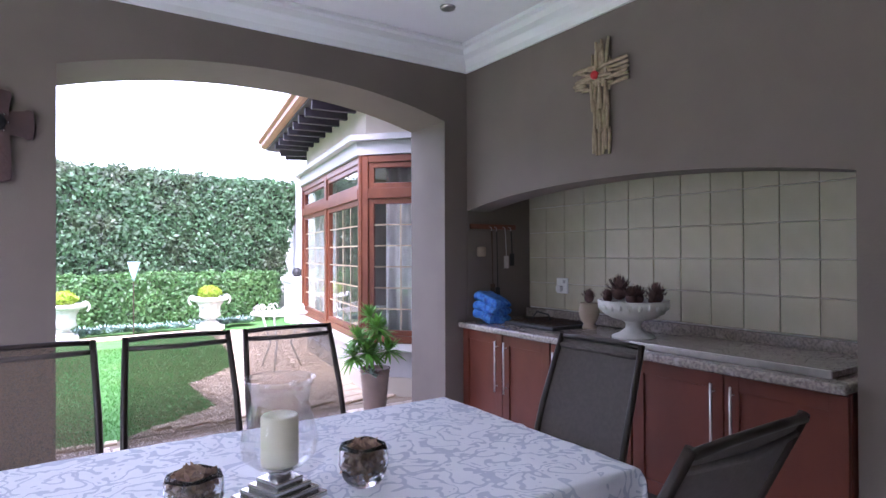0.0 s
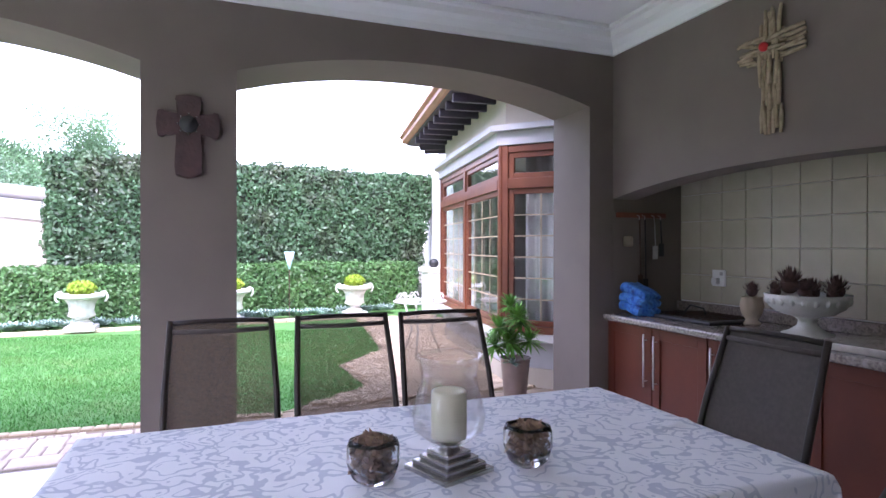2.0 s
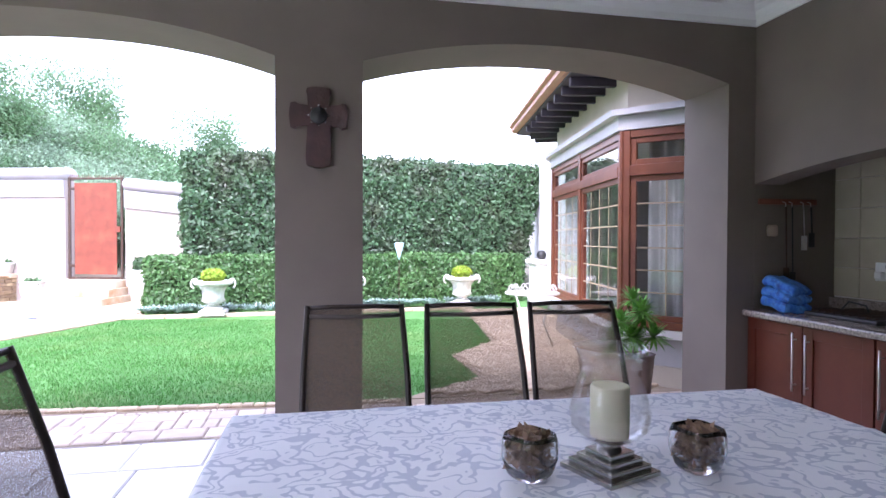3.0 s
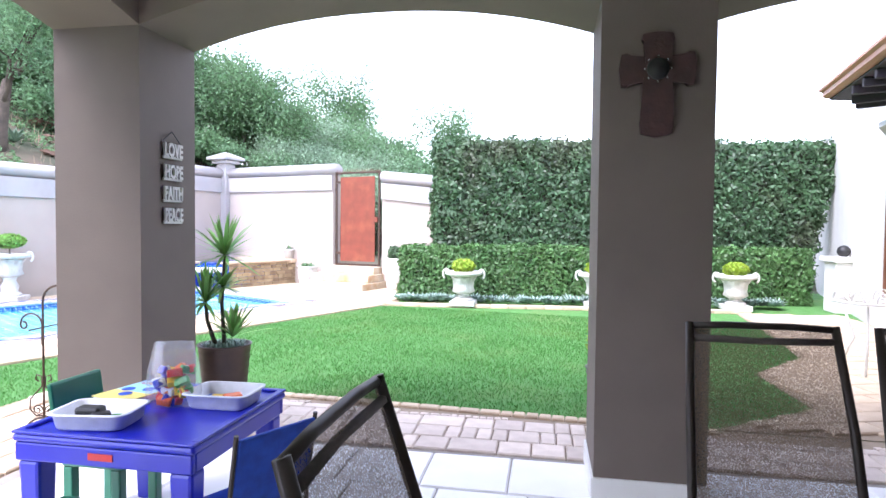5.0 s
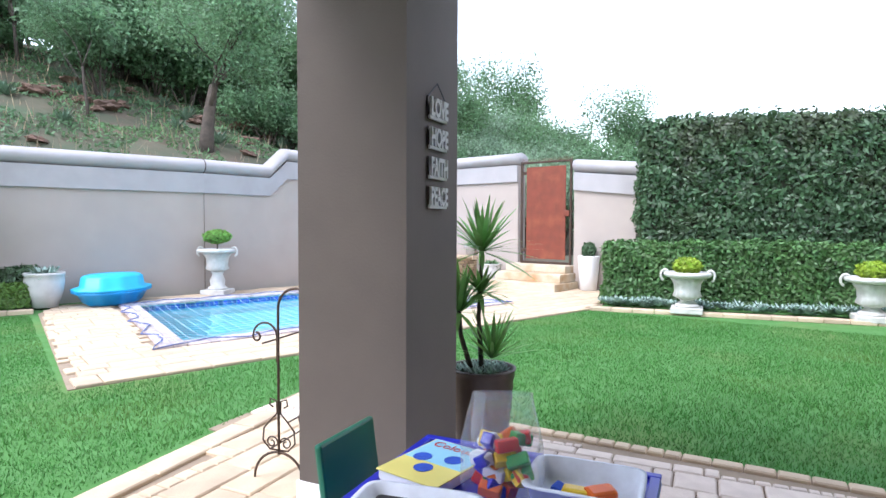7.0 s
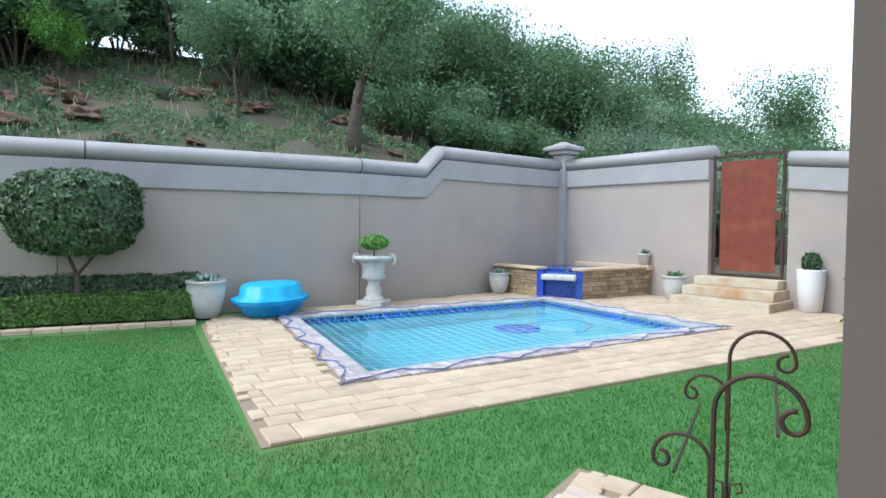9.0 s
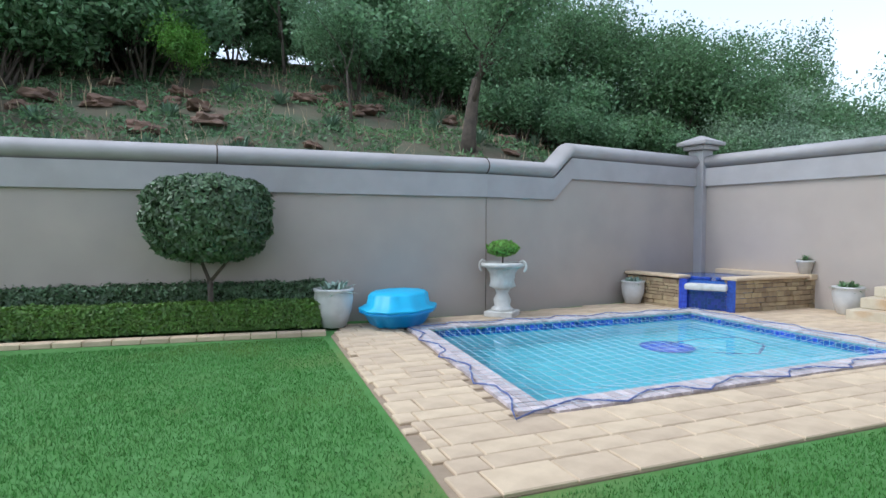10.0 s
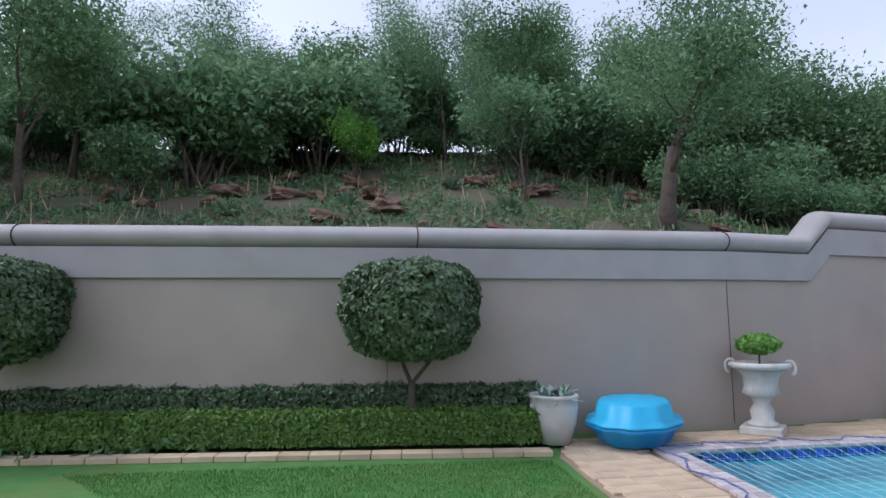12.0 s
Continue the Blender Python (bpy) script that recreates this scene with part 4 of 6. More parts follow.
tb.to_mesh(tile_me)
tb.free()
tile_me.materials.append(MOSAIC)
for i in range(12):
    for j in range(7):
        ob = new("mosaic_tile", tile_me)
        ob.parent = spa
        ob.matrix_basis = SPM @ pose(0.128 + i * 0.05, 0.094, -0.06 + j * 0.05)
bm = box(-0.32, -0.12, 0.33, 0.32, 0.2, 0.43, 0.03, m=pose(-7.78, 12.16, 0, 0, 0, 7))
bmesh.ops.subdivide_edges(bm, edges=bm.edges[:], cuts=2, use_grid_fill=True)
for v in bm.verts:
    v.co += v.co.normalized() * 0.012 * noise.noise(v.co * 9)
part("spout", bm, URN, spa, "rough pale stone spout")
for x0, x1 in ((0.0, 0.42), (0.5, 0.86)):
    rim_ob = part("basin_lip", box(x0, 0.3, 0.472, x1, 0.42, 0.52, 0.01), MOSAIC, spa)
    rim_ob.matrix_basis = SPM
ob = part("back_coping", box(0.25, -0.02, 0.471, 2.0, 0.2, 0.56, 0.012), PAVER, spa)
ob.matrix_basis = pose(-8.55, 14.22, 0, 0, 0, -15)

# steps and steel gate
GANG = math.degrees(math.atan2(GATE_B[1] - GATE_A[1], GATE_B[0] - GATE_A[0]))
steps = thing("garden_steps", "pale stone garden steps with rust stains below the gate", "steps", (-5.6, 13.6, -0.03), GANG)
STEPM = mat("rust_stained_stone", (0.60, 0.53, 0.40), 0.85, (0.52, 0.45, 0.33), 6, 0.2, 60, stain=(0.42, 0.20, 0.05), stain_scale=1.7)
for k, (d0, hgt) in enumerate(((-0.95, 0.17), (-0.63, 0.33), (-0.31, 0.48))):
    part("step", box(-0.15 + 0.05 * k, d0, 0.0 if k == 0 else (0.17, 0.33)[k - 1] + 0.001, 1.45 - 0.06 * k, 0.12, hgt, 0.012), STEPM, steps)
gate = thing("steel_gate", "rust-red sheet steel gate in a thin steel frame", "gate", (GATE_A[0], GATE_A[1], 0.452), GANG)
GW = math.hypot(GATE_B[0] - GATE_A[0], GATE_B[1] - GATE_A[1])
for nm, a in (("post", (0, 0, 0, 0.045, 0.045, 2.12)), ("post", (GW - 0.045, 0, 0, GW, 0.045, 2.12)), ("top_rail", (0.045, 0, 2.07, GW - 0.045, 0.04, 2.11)), ("bottom_rail", (0.045, 0, 0.0, GW - 0.045, 0.04, 0.05))):
    part(nm, box(*a, 0.004), DARKIRON, gate)
part("leaf_panel", box(0.14, 0.005, 0.10, GW - 0.13, 0.02, 2.0, 0.004), RUST, gate, "rust-red steel sheet")
for z in (0.25, 1.85):
    part("hinge", box(0.045, 0.0, z, 0.14, 0.03, z + 0.06, 0.005), DARKIRON, gate)
part("lock_box", box(GW - 0.15, -0.03, 0.98, GW - 0.04, 0.05, 1.1, 0.006), RUST, gate)
bm = bmesh.new()
for k in range(26):
    tube([(0.03 + k * GW / 26, 0.02, 2.11), (0.03 + k * GW / 26 + 0.02, 0.02, 2.18)], [0.006, 0.001], 4, bm)
part("spikes", bm, RUST, gate)

# ---- hedges ----
def hedge(name, at, ang, length, depth, z0, z1, count, size, leafmat, label, slant=0.0, rough=0.04):
    h = thing(name, label, "hedge", at, ang)
    m = 0.07
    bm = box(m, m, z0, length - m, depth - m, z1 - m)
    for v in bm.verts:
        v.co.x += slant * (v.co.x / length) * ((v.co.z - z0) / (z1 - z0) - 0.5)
    # solid dark core stands for twigs and the shade deep in the hedge
    part("twig_shade_core", bm, SHADECORE, h)
    part("foliage", hedge_leaves("foliage", length, depth, z0, z1, count, size, rough, slant), leafmat, h)
    return h


HA = math.degrees(math.atan2(13.30 - 12.05, 4.7 + 2.88))
hedge("tall_hedge", (-2.88, 12.05, -0.03), HA, 7.5, 0.9, 0.0, 3.03, 60000, 0.052, HEDGEDARK, "tall dense clipped dark green hedge", 0.7, 0.05)
HB = math.degrees(math.atan2(12.35 - 11.25, 4.0 + 3.35))
hedge("low_hedge", (-3.35, 11.22, -0.03), HB, 7.4, 0.6, 0.0, 0.98, 42000, 0.042, HEDGE, "low clipped green hedge in front of the tall one", 0, 0.03)
RA = math.degrees(math.atan2(-0.87, -0.5)) 
hedge("box_hedge", (-15.38, -0.93, 0.0), RA + 179, 9.0, 0.30, 0.03, 0.35, 60000, 0.026, BOX, "low clipped bright green box hedge along the lawn", 0, 0.015)
hedge("dwarf_hedge", (-15.72, -0.68, 0.0), RA + 179, 9.05, 0.24, 0.03, 0.56, 42000, 0.03, OLIVE, "dark clipped dwarf hedge along the garden wall", 0, 0.02)
bm = bmesh.new()
kerb = thing("garden_edging", "row of pale sandstone edging blocks before the box hedge", "edging", (-15.13, -1.02, -0.03), RA + 179)
for k in range(30):
    part("block", box(k * 0.3 + 0.004, -0.11, 0, k * 0.3 + 0.296, 0.06, 0.06, 0.008), PAVER, kerb)
kerb2 = thing("bed_edging", "row of pale stone edging blocks along the flower bed", "edging", (-3.45, 10.55, -0.03), HB - 4)
for k in range(20):
    part("block", box(k * 0.3 + 0.004, -0.09, 0, k * 0.3 + 0.296, 0.09, 0.055, 0.008), PAVER, kerb2)
# grey succulents in the bed
def rosette(at, r, n, up=0.6):
    pts = []
    for k in range(n):
        a = k * 2.4
        e = 0.25 + up * k / n
        d = np.array([math.cos(a) * math.cos(e), math.sin(a) * math.cos(e), math.sin(e)])
        pts.append((np.array(at) + d * r * 0.55, d * r * 0.5, np.cross(d, [0, 0, 1]) * r * 0.22))
    return pts


ros = []
for k in range(260):
    u = RNG.random()
    q = Vector((-3.35 + 6.6 * u, 10.76 + 0.78 * u + RNG.uniform(0, 0.36)))
    ros += rosette((q.x, q.y, RNG.uniform(0.0, 0.08)), RNG.uniform(0.09, 0.15), 16)
me = quads("succulents", np.array([r[0] for r in ros]), np.array([r[2] for r in ros]), np.array([r[1] for r in ros]))
tagged(part("succulent_bed", me, SUCCULENT), "pale grey-green succulent rosettes filling the bed", "succulents", kind="stuff")


# ---- trees and the hillside ----
def build_tree(label, seed, height, spread, count, size, leafmat, **kw):
    t = thing("tree", label, "tree", (0, 0, 0))
    bm, me = tree_parts(seed, height, spread, count, size, **kw)
    part("trunk", bm, BARK, t, smooth=True)
    part("crown", me, leafmat, t)
    return t


def put(t, x, y, rz, s, first):
    m = pose(x, y, hill(x, y) - 0.05, 0, 0, rz)
    if first:
        t.matrix_basis = m @ Matrix.Scale(s, 4)
        return t
    return copy_thing(t, m @ Matrix.Scale(s / t.scale[0], 4))


acacia = build_tree("large dark acacia with a forked trunk and flat feathery crown", 5, 5.4, 1.45, 15000, 0.048, ACACIA, lean=0.02, fork=0.32, crown_flat=0.45, radius=0.19)
put(acacia, -12.6, 11.8, 0, 1, True)
kinds = [
    build_tree("leafy green hillside tree with thin stems", 11, 5.6, 0.7, 9000, 0.068, BUSH, stems=2, fork=0.34, crown_flat=0.8, radius=0.10),
    build_tree("slender hillside tree with an open crown", 12, 6.6, 0.6, 9000, 0.055, ACACIA, fork=0.40, crown_flat=0.8, radius=0.09),
    build_tree("silvery grey-green bush on the slope", 13, 3.6, 0.8, 10000, 0.055, SILVER, stems=3, fork=0.28, crown_flat=0.9, radius=0.07),
    build_tree("bright green young tree on the slope", 14, 3.4, 0.7, 7000, 0.055, BRIGHT, stems=2, fork=0.30, crown_flat=0.9, radius=0.06),
    build_tree("dense dark hillside tree", 15, 7.6, 0.8, 13000, 0.075, BUSH, stems=1, fork=0.34, crown_flat=0.9, radius=0.15),
    build_tree("dense leafy thicket on the slope", 16, 3.0, 1.1, 5500, 0.075, BUSH, stems=5, fork=0.22, crown_flat=0.9, radius=0.06),
    build_tree("feathery grey-green thicket on the slope", 17, 3.6, 1.0, 5500, 0.075, ACACIA, stems=5, fork=0.24, crown_flat=0.9, radius=0.06),
    build_tree("tall dense silvery thicket beyond the gate", 18, 6.4, 0.7, 14000, 0.070, SILVER, stems=7, fork=0.24, crown_flat=1.0, radius=0.06),
    build_tree("tall dense green thicket beyond the wall", 19, 6.8, 0.7, 13000, 0.080, BUSH, stems=7, fork=0.25, crown_flat=1.0, radius=0.06),
]
rng = random.Random(21)
used = [0] * 9
U, N = Vector((0.33, 0.944)), Vector((-0.944, 0.33))
# kind, x, y, scale
WOOD_WEST = [(4, -19.1, 1.8, 0.67), (4, -19.9, 0.5, 0.67), (4, -22.1, 2.7, 0.65), (6, -19.5, 3.8, 0.67), (1, -21.8, 5.2, 0.57), (1, -21.4, 6.9, 0.65), (0, -23.8, 9.3, 0.91), (0, -21.8, 11.2, 0.73), (1, -20.1, 12.0, 0.68), (0, -19.9, 13.9, 0.91), (3, -18.8, 8.2, 0.65), (1, -15.3, 10.8, 0.5), (0, -18.4, 16.9, 0.89), (0, -14.3, 17.3, 0.69), (0, -13.8, 19.8, 0.88), (0, -11.5, 18.5, 0.91), (4, -18.8, -0.5, 0.58), (4, -20.4, -2.0, 0.51)]
THICKET_WEST = [(5, -23.8, 5.4, 0.48), (6, -22.5, 6.7, 0.46), (5, -25.0, 9.0, 0.8), (6, -23.1, 10.8, 0.43), (5, -21.3, 12.0, 0.68), (6, -22.0, 14.5, 0.73), (5, -18.8, 15.2, 0.75), (6, -18.6, 18.0, 0.82), (5, -15.9, 18.7, 0.81), (6, -14.1, 18.5, 0.82), (6, -11.5, 16.4, 0.61), (5, -24.1, 2.5, 0.76), (6, -23.0, 1.3, 0.44), (5, -28.3, 11.5, 1.6), (6, -27.7, 15.0, 1.49), (5, -25.0, 18.7, 1.6), (5, -30.4, 8.3, 1.6), (5, -28.0, 4.7, 1.14), (6, -24.0, 21.3, 1.6), (5, -20.3, 24.2, 1.6)]
WOOD_NORTH = [(0, -14.2, 15.7, 0.66), (0, -14.8, 18.9, 0.83), (0, -12.5, 18.0, 0.9), (0, -11.9, 19.4, 0.87), (0, -10.7, 18.9, 0.8), (4, -10.9, 28.3, 0.87), (6, -12.2, 15.9, 0.68), (5, -11.4, 17.4, 0.85), (6, -10.4, 17.9, 0.58), (6, -9.6, 18.3, 0.62), (8, -11.0, 22.0, 0.6), (4, -6.8, 33.4, 0.94), (8, -1.5, 46.9, 1.3), (8, -4.2, 48.8, 1.26), (8, -11.3, 25.1, 0.72)]
THICKET_NORTH = [(7, -8.9, 19.0, 0.54), (7, -8.1, 19.8, 0.56), (7, -7.4, 21.0, 0.81), (7, -6.6, 22.1, 0.85), (7, -5.9, 21.2, 0.72), (8, -8.0, 25.9, 0.79), (8, -5.9, 26.2, 0.67), (8, -4.9, 34.3, 0.9), (8, -3.7, 35.3, 0.91), (8, -2.2, 38.3, 0.96), (8, -5.7, 32.3, 0.71), (8, -9.4, 26.7, 0.79), (8, -0.8, 38.2, 0.88), (8, -7.2, 28.1, 0.72), (2, -9.3, 19.4, 0.72), (2, -7.3, 18.9, 1.1), (2, -5.7, 19.7, 1.04)]
THICKET_GATE = [(7, -12.3, 19.7, 0.69), (8, -10.8, 19.4, 0.77), (8, -9.8, 19.9, 0.69), (7, -9.8, 23.2, 0.8), (8, -8.3, 22.7, 0.73), (7, -7.1, 23.1, 0.71), (8, -5.7, 22.4, 0.81), (8, -11.7, 25.7, 0.83), (7, -9.0, 27.7, 0.83)]
for k, x, y, size in THICKET_GATE + WOOD_WEST + THICKET_WEST + WOOD_NORTH + THICKET_NORTH:
    put(kinds[k], x, y, rng.uniform(0, 360) if used[k] else 0, size, used[k] == 0)
    used[k] += 1
for i in range(62):
    a, d = rng.uniform(-24, 7), rng.uniform(7.5, 15)
    q = Vector((-10.17, 9.46)) + U * a + N * d
    put(kinds[rng.choice((5, 6, 5, 6, 6))], q.x, q.y, rng.uniform(0, 360), rng.uniform(0.9, 1.45), False)
for i in range(22):
    a, d = rng.uniform(3, 13), rng.uniform(3.5, 10)
    q = Vector((-10.17, 9.46)) + U * a + N * d
    put(kinds[rng.choice((5, 6))], q.x, q.y, rng.uniform(0, 360), rng.uniform(0.7, 1.0), False)
for i in range(26):
    a, d = rng.uniform(-26, 8), rng.uniform(9, 18)
    q = Vector((-10.17, 9.46)) + U * a + N * d
    put(kinds[rng.choice((0, 1, 0, 4))], q.x, q.y, rng.uniform(0, 360), rng.uniform(0.55, 0.85), False)

# agaves, rocks and ground cover on the slope
def agave(seed, r):
    g = random.Random(seed)
    bm = bmesh.new()
    for k in range(34):
        a, e = k * 2.4, g.uniform(0.25, 1.25)
        d = Vector((math.cos(a) * math.cos(e), math.sin(a) * math.cos(e), math.sin(e)))
        side = d.cross(Vector((0, 0, 1))).normalized() * r * 0.06
        p = Vector((0, 0, 0.02))
        L = r * g.uniform(0.8, 1.1)
        tip = p + d * L - Vector((0, 0, 0.1 * r))
        mid = p + d * L * 0.45
        v = [bm.verts.new(q) for q in (p - side, p + side, mid + side * 1.2, tip, mid - side * 1.2, mid - Vector((0, 0, r * 0.05)))]
        for f in ((0, 1, 5), (1, 2, 5), (2, 3, 5), (3, 4, 5), (4, 0, 5)):
            bm.faces.new([v[i] for i in f])
    return bm


ag = thing("agave", "grey-green spiky agave on the slope", "agave", group="agaves on the slope")
part("leaf_rosette", agave(3, 0.42), AGAVE, ag)
for k in range(60):
    s, d = rng.uniform(-9, 9), rng.uniform(0.7, 7.5) if k > 22 else rng.uniform(0.5, 2.2)
    q = Vector((-10.17, 9.46)) + U * s + N * d
    m = pose(q.x, q.y, hill(q.x, q.y) - 0.01, 0, 0, rng.uniform(0, 360))
    if k == 0:
        ag.matrix_basis = m
    else:
        copy_thing(ag, m)


def rock(seed, r):
    g = random.Random(seed)
    bm = bmesh.new()
    bmesh.ops.create_icosphere(bm, subdivisions=3, radius=r)
    o = Vector((g.uniform(0, 50), 0, 0))
    for v in bm.verts:
        n = v.co.normalized()
        k = 0.75 + 0.5 * noise.noise(n * 1.4 + o) + 0.2 * noise.noise(n * 4 + o)
        v.co = Vector((n.x * 1.4, n.y * 0.9, max(n.z, -0.5) * 0.55)) * r * k
    return part("boulder", bm, ROCK)


rocks = [tagged(rock(s, r), "rough red-brown rock on the slope", "rock", "rocks on the slope") for s, r in ((1, 0.36), (2, 0.26), (3, 0.18))]
for r in rocks:
    r.location = (-13.0, 9.0, hill(-13.0, 9.0))
for k in range(52):
    s = rng.uniform(-12, 9)
    d = rng.choice((rng.gauss(6.0, 0.5), rng.gauss(6.2, 0.6), rng.uniform(1, 9)))
    q = Vector((-10.17, 9.46)) + U * s + N * max(d, 0.8)
    m = pose(q.x, q.y, hill(q.x, q.y) + 0.05, rng.uniform(-15, 15), rng.uniform(-15, 15), rng.uniform(0, 360))
    if k < 3:
        rocks[k].matrix_basis = m
    else:
        copy_thing(rocks[k % 3], m)
n = 60000
s_, d_ = RNG.uniform(-16, 12, n), RNG.uniform(0.3, 12, n) ** 1.0
px, py = -10.17 + U.x * s_ + N.x * d_, 9.46 + U.y * s_ + N.y * d_
lump = np.sin(px * 1.7 + py) * np.sin(py * 2.1 - px * 0.6)
keep = lump > -0.35
px, py, lump = px[keep], py[keep], lump[keep]
pz = np.array([hill(a, b) for a, b in zip(px, py)]) + RNG.uniform(0.0, 0.16, len(px)) * (0.7 + lump)
me = leaves("cover", np.stack([px, py, pz], 1), 0.06, np.tile([0, 0, 0.8], (len(px), 1)), 0.8)
tagged(part("ground_cover", me, BUSH), "low green undergrowth over the slope", "undergrowth", kind="stuff")
n = 3500
s_, d_ = RNG.uniform(-14, 14, n), RNG.uniform(1.5, 14, n)
px, py = -10.17 + U.x * s_ + N.x * d_, 9.46 + U.y * s_ + N.y * d_
pz = np.array([hill(a, b) for a, b in zip(px, py)])
hh = RNG.uniform(0.12, 0.5, n)
me = quads("dry", np.stack([px, py, pz + hh * 0.5], 1), np.stack([RNG.normal(0, 0.006, n), RNG.normal(0, 0.006, n), 0 * hh], 1), np.stack([RNG.normal(0, 0.05, n), RNG.normal(0, 0.05, n), hh * 0.55], 1))
tagged(part("dry_grass", me, TWIG), "pale dry grass stalks among the trees", "grass", kind="stuff")


# ---- niche kitchen ----
tiles = thing("niche_tiling", "cream glazed wall tiles on the niche back", "tiling", (3.357, 0, 0), kind="structure")
me = bpy.data.meshes.new("wall_tile")
bm = box(-0.012, 0.002, 0.002, 0, 0.203, 0.203, 0.004)
bm.to_mesh(me)
bm.free()
me.materials.append(WALLTILE)
for r in range(6):
    for c in range(13):
        ob = new("wall_tile", me)
        ob.parent = tiles
        ob.location = (RNG.uniform(-0.001, 0.001), 1.034 + c * 0.2045, 0.92 + r * 0.2045)
counter = thing("worktop", "speckled brown granite worktop with a rounded edge", "worktop")
bm = box(2.60, 1.035, 0.795, 3.34, 3.69, 0.838, 0.012)
part("slab", bm, GRANITE, counter)
part("upstand", box(3.30, 1.04, 0.839, 3.342, 3.688, 0.915, 0.005), GRANITE, counter)


def cabinet(y0, y1, doors):
    c = thing("base_cabinet", "mahogany-stained base cabinet with long steel bar handles", "cabinet", (2.655, y0, 0), group="niche cabinets")
    L = y1 - y0
    part("body", box(0.025, 0.002, 0.08, 0.66, L - 0.002, 0.793, 0.004), MAHOG, c)
    part("plinth", box(0.06, 0.004, 0.0, 0.6, L - 0.004, 0.079), BLACK, c)
    w = L / doors
    for k in range(doors):
        a, b = k * w + 0.004, (k + 1) * w - 0.004
        bm = box(0.004, a, 0.085, 0.024, b, 0.785, 0.003)
        rails = []
        for q in ((a, 0.085, a + 0.07, 0.785), (b - 0.07, 0.085, b, 0.785), (a + 0.07, 0.085, b - 0.07, 0.155), (a + 0.07, 0.715, b - 0.07, 0.785)):
            rails.append(box(-0.006, q[0], q[1], 0.0038, q[2], q[3], 0.002))
        door = part("door", bm, MAHOG, c)
        for rb in rails:
            part("door_rail", rb, MAHOG, door)
        hy = b - 0.045 if k % 2 == 0 else a + 0.045
        bm = tube([(-0.036, hy, 0.38), (-0.036, hy, 0.74)], 0.006, 10)
        for z in (0.42, 0.70):
            tube([(-0.036, hy, z), (-0.006, hy, z)], 0.004, 6, bm)
        part("handle", bm, STEEL, door, "brushed steel bar handle", True)


cabinet(2.735, 3.69, 2)
cabinet(2.10, 2.73, 1)
cabinet(1.04, 2.095, 2)
bowl = thing("pedestal_bowl", "white footed compote bowl with a scalloped relief rim", "bowl", (3.0, 2.36, 0.838))
part("foot", lathe([(0.13, 0), (0.13, 0.015), (0.09, 0.03), (0.05, 0.06), (0.045, 0.09), (0.07, 0.11)], 32), URN, bowl, smooth=True)
part("cup", lathe([(0.06, 0.108), (0.13, 0.125), (0.185, 0.16), (0.20, 0.19), (0.215, 0.235), (0.20, 0.235), (0.185, 0.20), (0.12, 0.15), (0.02, 0.14)], 64, wave=0.012, waves=16), URN, bowl, smooth=True)
for k in range(22):
    a, z = k * 0.2856, 0.2
    bm = bmesh.new()
    bmesh.ops.create_uvsphere(bm, u_segments=8, v_segments=6, radius=0.016, matrix=pose(0.198 * math.cos(a), 0.198 * math.sin(a), z) @ Matrix.Diagonal((1, 1, 1.5, 1)))
    part("relief_flower", bm, URN, bowl, smooth=True)


def dried_head(x, y, z, r, seed):
    g = random.Random(seed)
    h = thing("dried_protea", "dark dried protea head resting in the bowl", "dried flower", (x, y, z), group="dried heads in the bowl")
    bm = bmesh.new()
    for k in range(46):
        a, e = k * 2.4, 0.15 + 1.35 * k / 46
        d = Vector((math.cos(a) * math.cos(e), math.sin(a) * math.cos(e), math.sin(e)))
        s = d.cross(Vector((0, 0, 1))).normalized() * r * 0.13
        v = [bm.verts.new(q) for q in (d * r * 0.3 - s, d * r * 0.3 + s, d * r * 0.85 + s * 0.9, d * r * g.uniform(1.0, 1.25) + Vector((0, 0, 0.2 * r)), d * r * 0.85 - s * 0.9)]
        bm.faces.new(v)
    part("bract_crown", bm, CONE, h)
    bm = bmesh.new()
    bmesh.ops.create_uvsphere(bm, u_segments=10, v_segments=8, radius=r * 0.6)
    part("heart", bm, CONE, h, smooth=True)


for i, (dx, dy, dz, r) in enumerate(((0.0, 0.11, 0.28, 0.085), (-0.06, -0.03, 0.25, 0.06), (0.05, -0.13, 0.26, 0.07), (0.06, 0.02, 0.24, 0.07), (-0.05, 0.16, 0.24, 0.05), (-0.02, -0.16, 0.24, 0.05))):
    dried_head(3.0 + dx, 2.36 + dy, 0.838 + dz, r, i)
vase = thing("clay_vase", "small beige clay vase beside the bowl", "vase", (3.12, 2.83, 0.838))
part("vessel", lathe([(0.05, 0), (0.055, 0.012), (0.035, 0.03), (0.06, 0.07), (0.072, 0.12), (0.06, 0.165), (0.065, 0.18), (0.055, 0.18), (0.04, 0.15)], 28), TERRA, vase, smooth=True)
dried_head(3.12, 2.83, 1.05, 0.055, 9)
grid = thing("grill_tray", "black steel grill tray lying on the worktop", "grill tray", (2.98, 3.12, 0.838), 0)
part("pan", box(-0.19, -0.27, 0.0, 0.24, 0.24, 0.025, 0.008), BLACK, grid)
for k in range(9):
    part("bar", tube([(-0.17, -0.24 + k * 0.055, 0.034), (0.22, -0.24 + k * 0.055, 0.034)], 0.004, 6), DARKIRON, grid)
part("tray_handle", tube([(0.05, 0.0, 0.03), (0.05, 0.02, 0.075), (0.05, 0.14, 0.09), (0.05, 0.2, 0.03)], 0.006, 6), BLACK, grid, smooth=True)
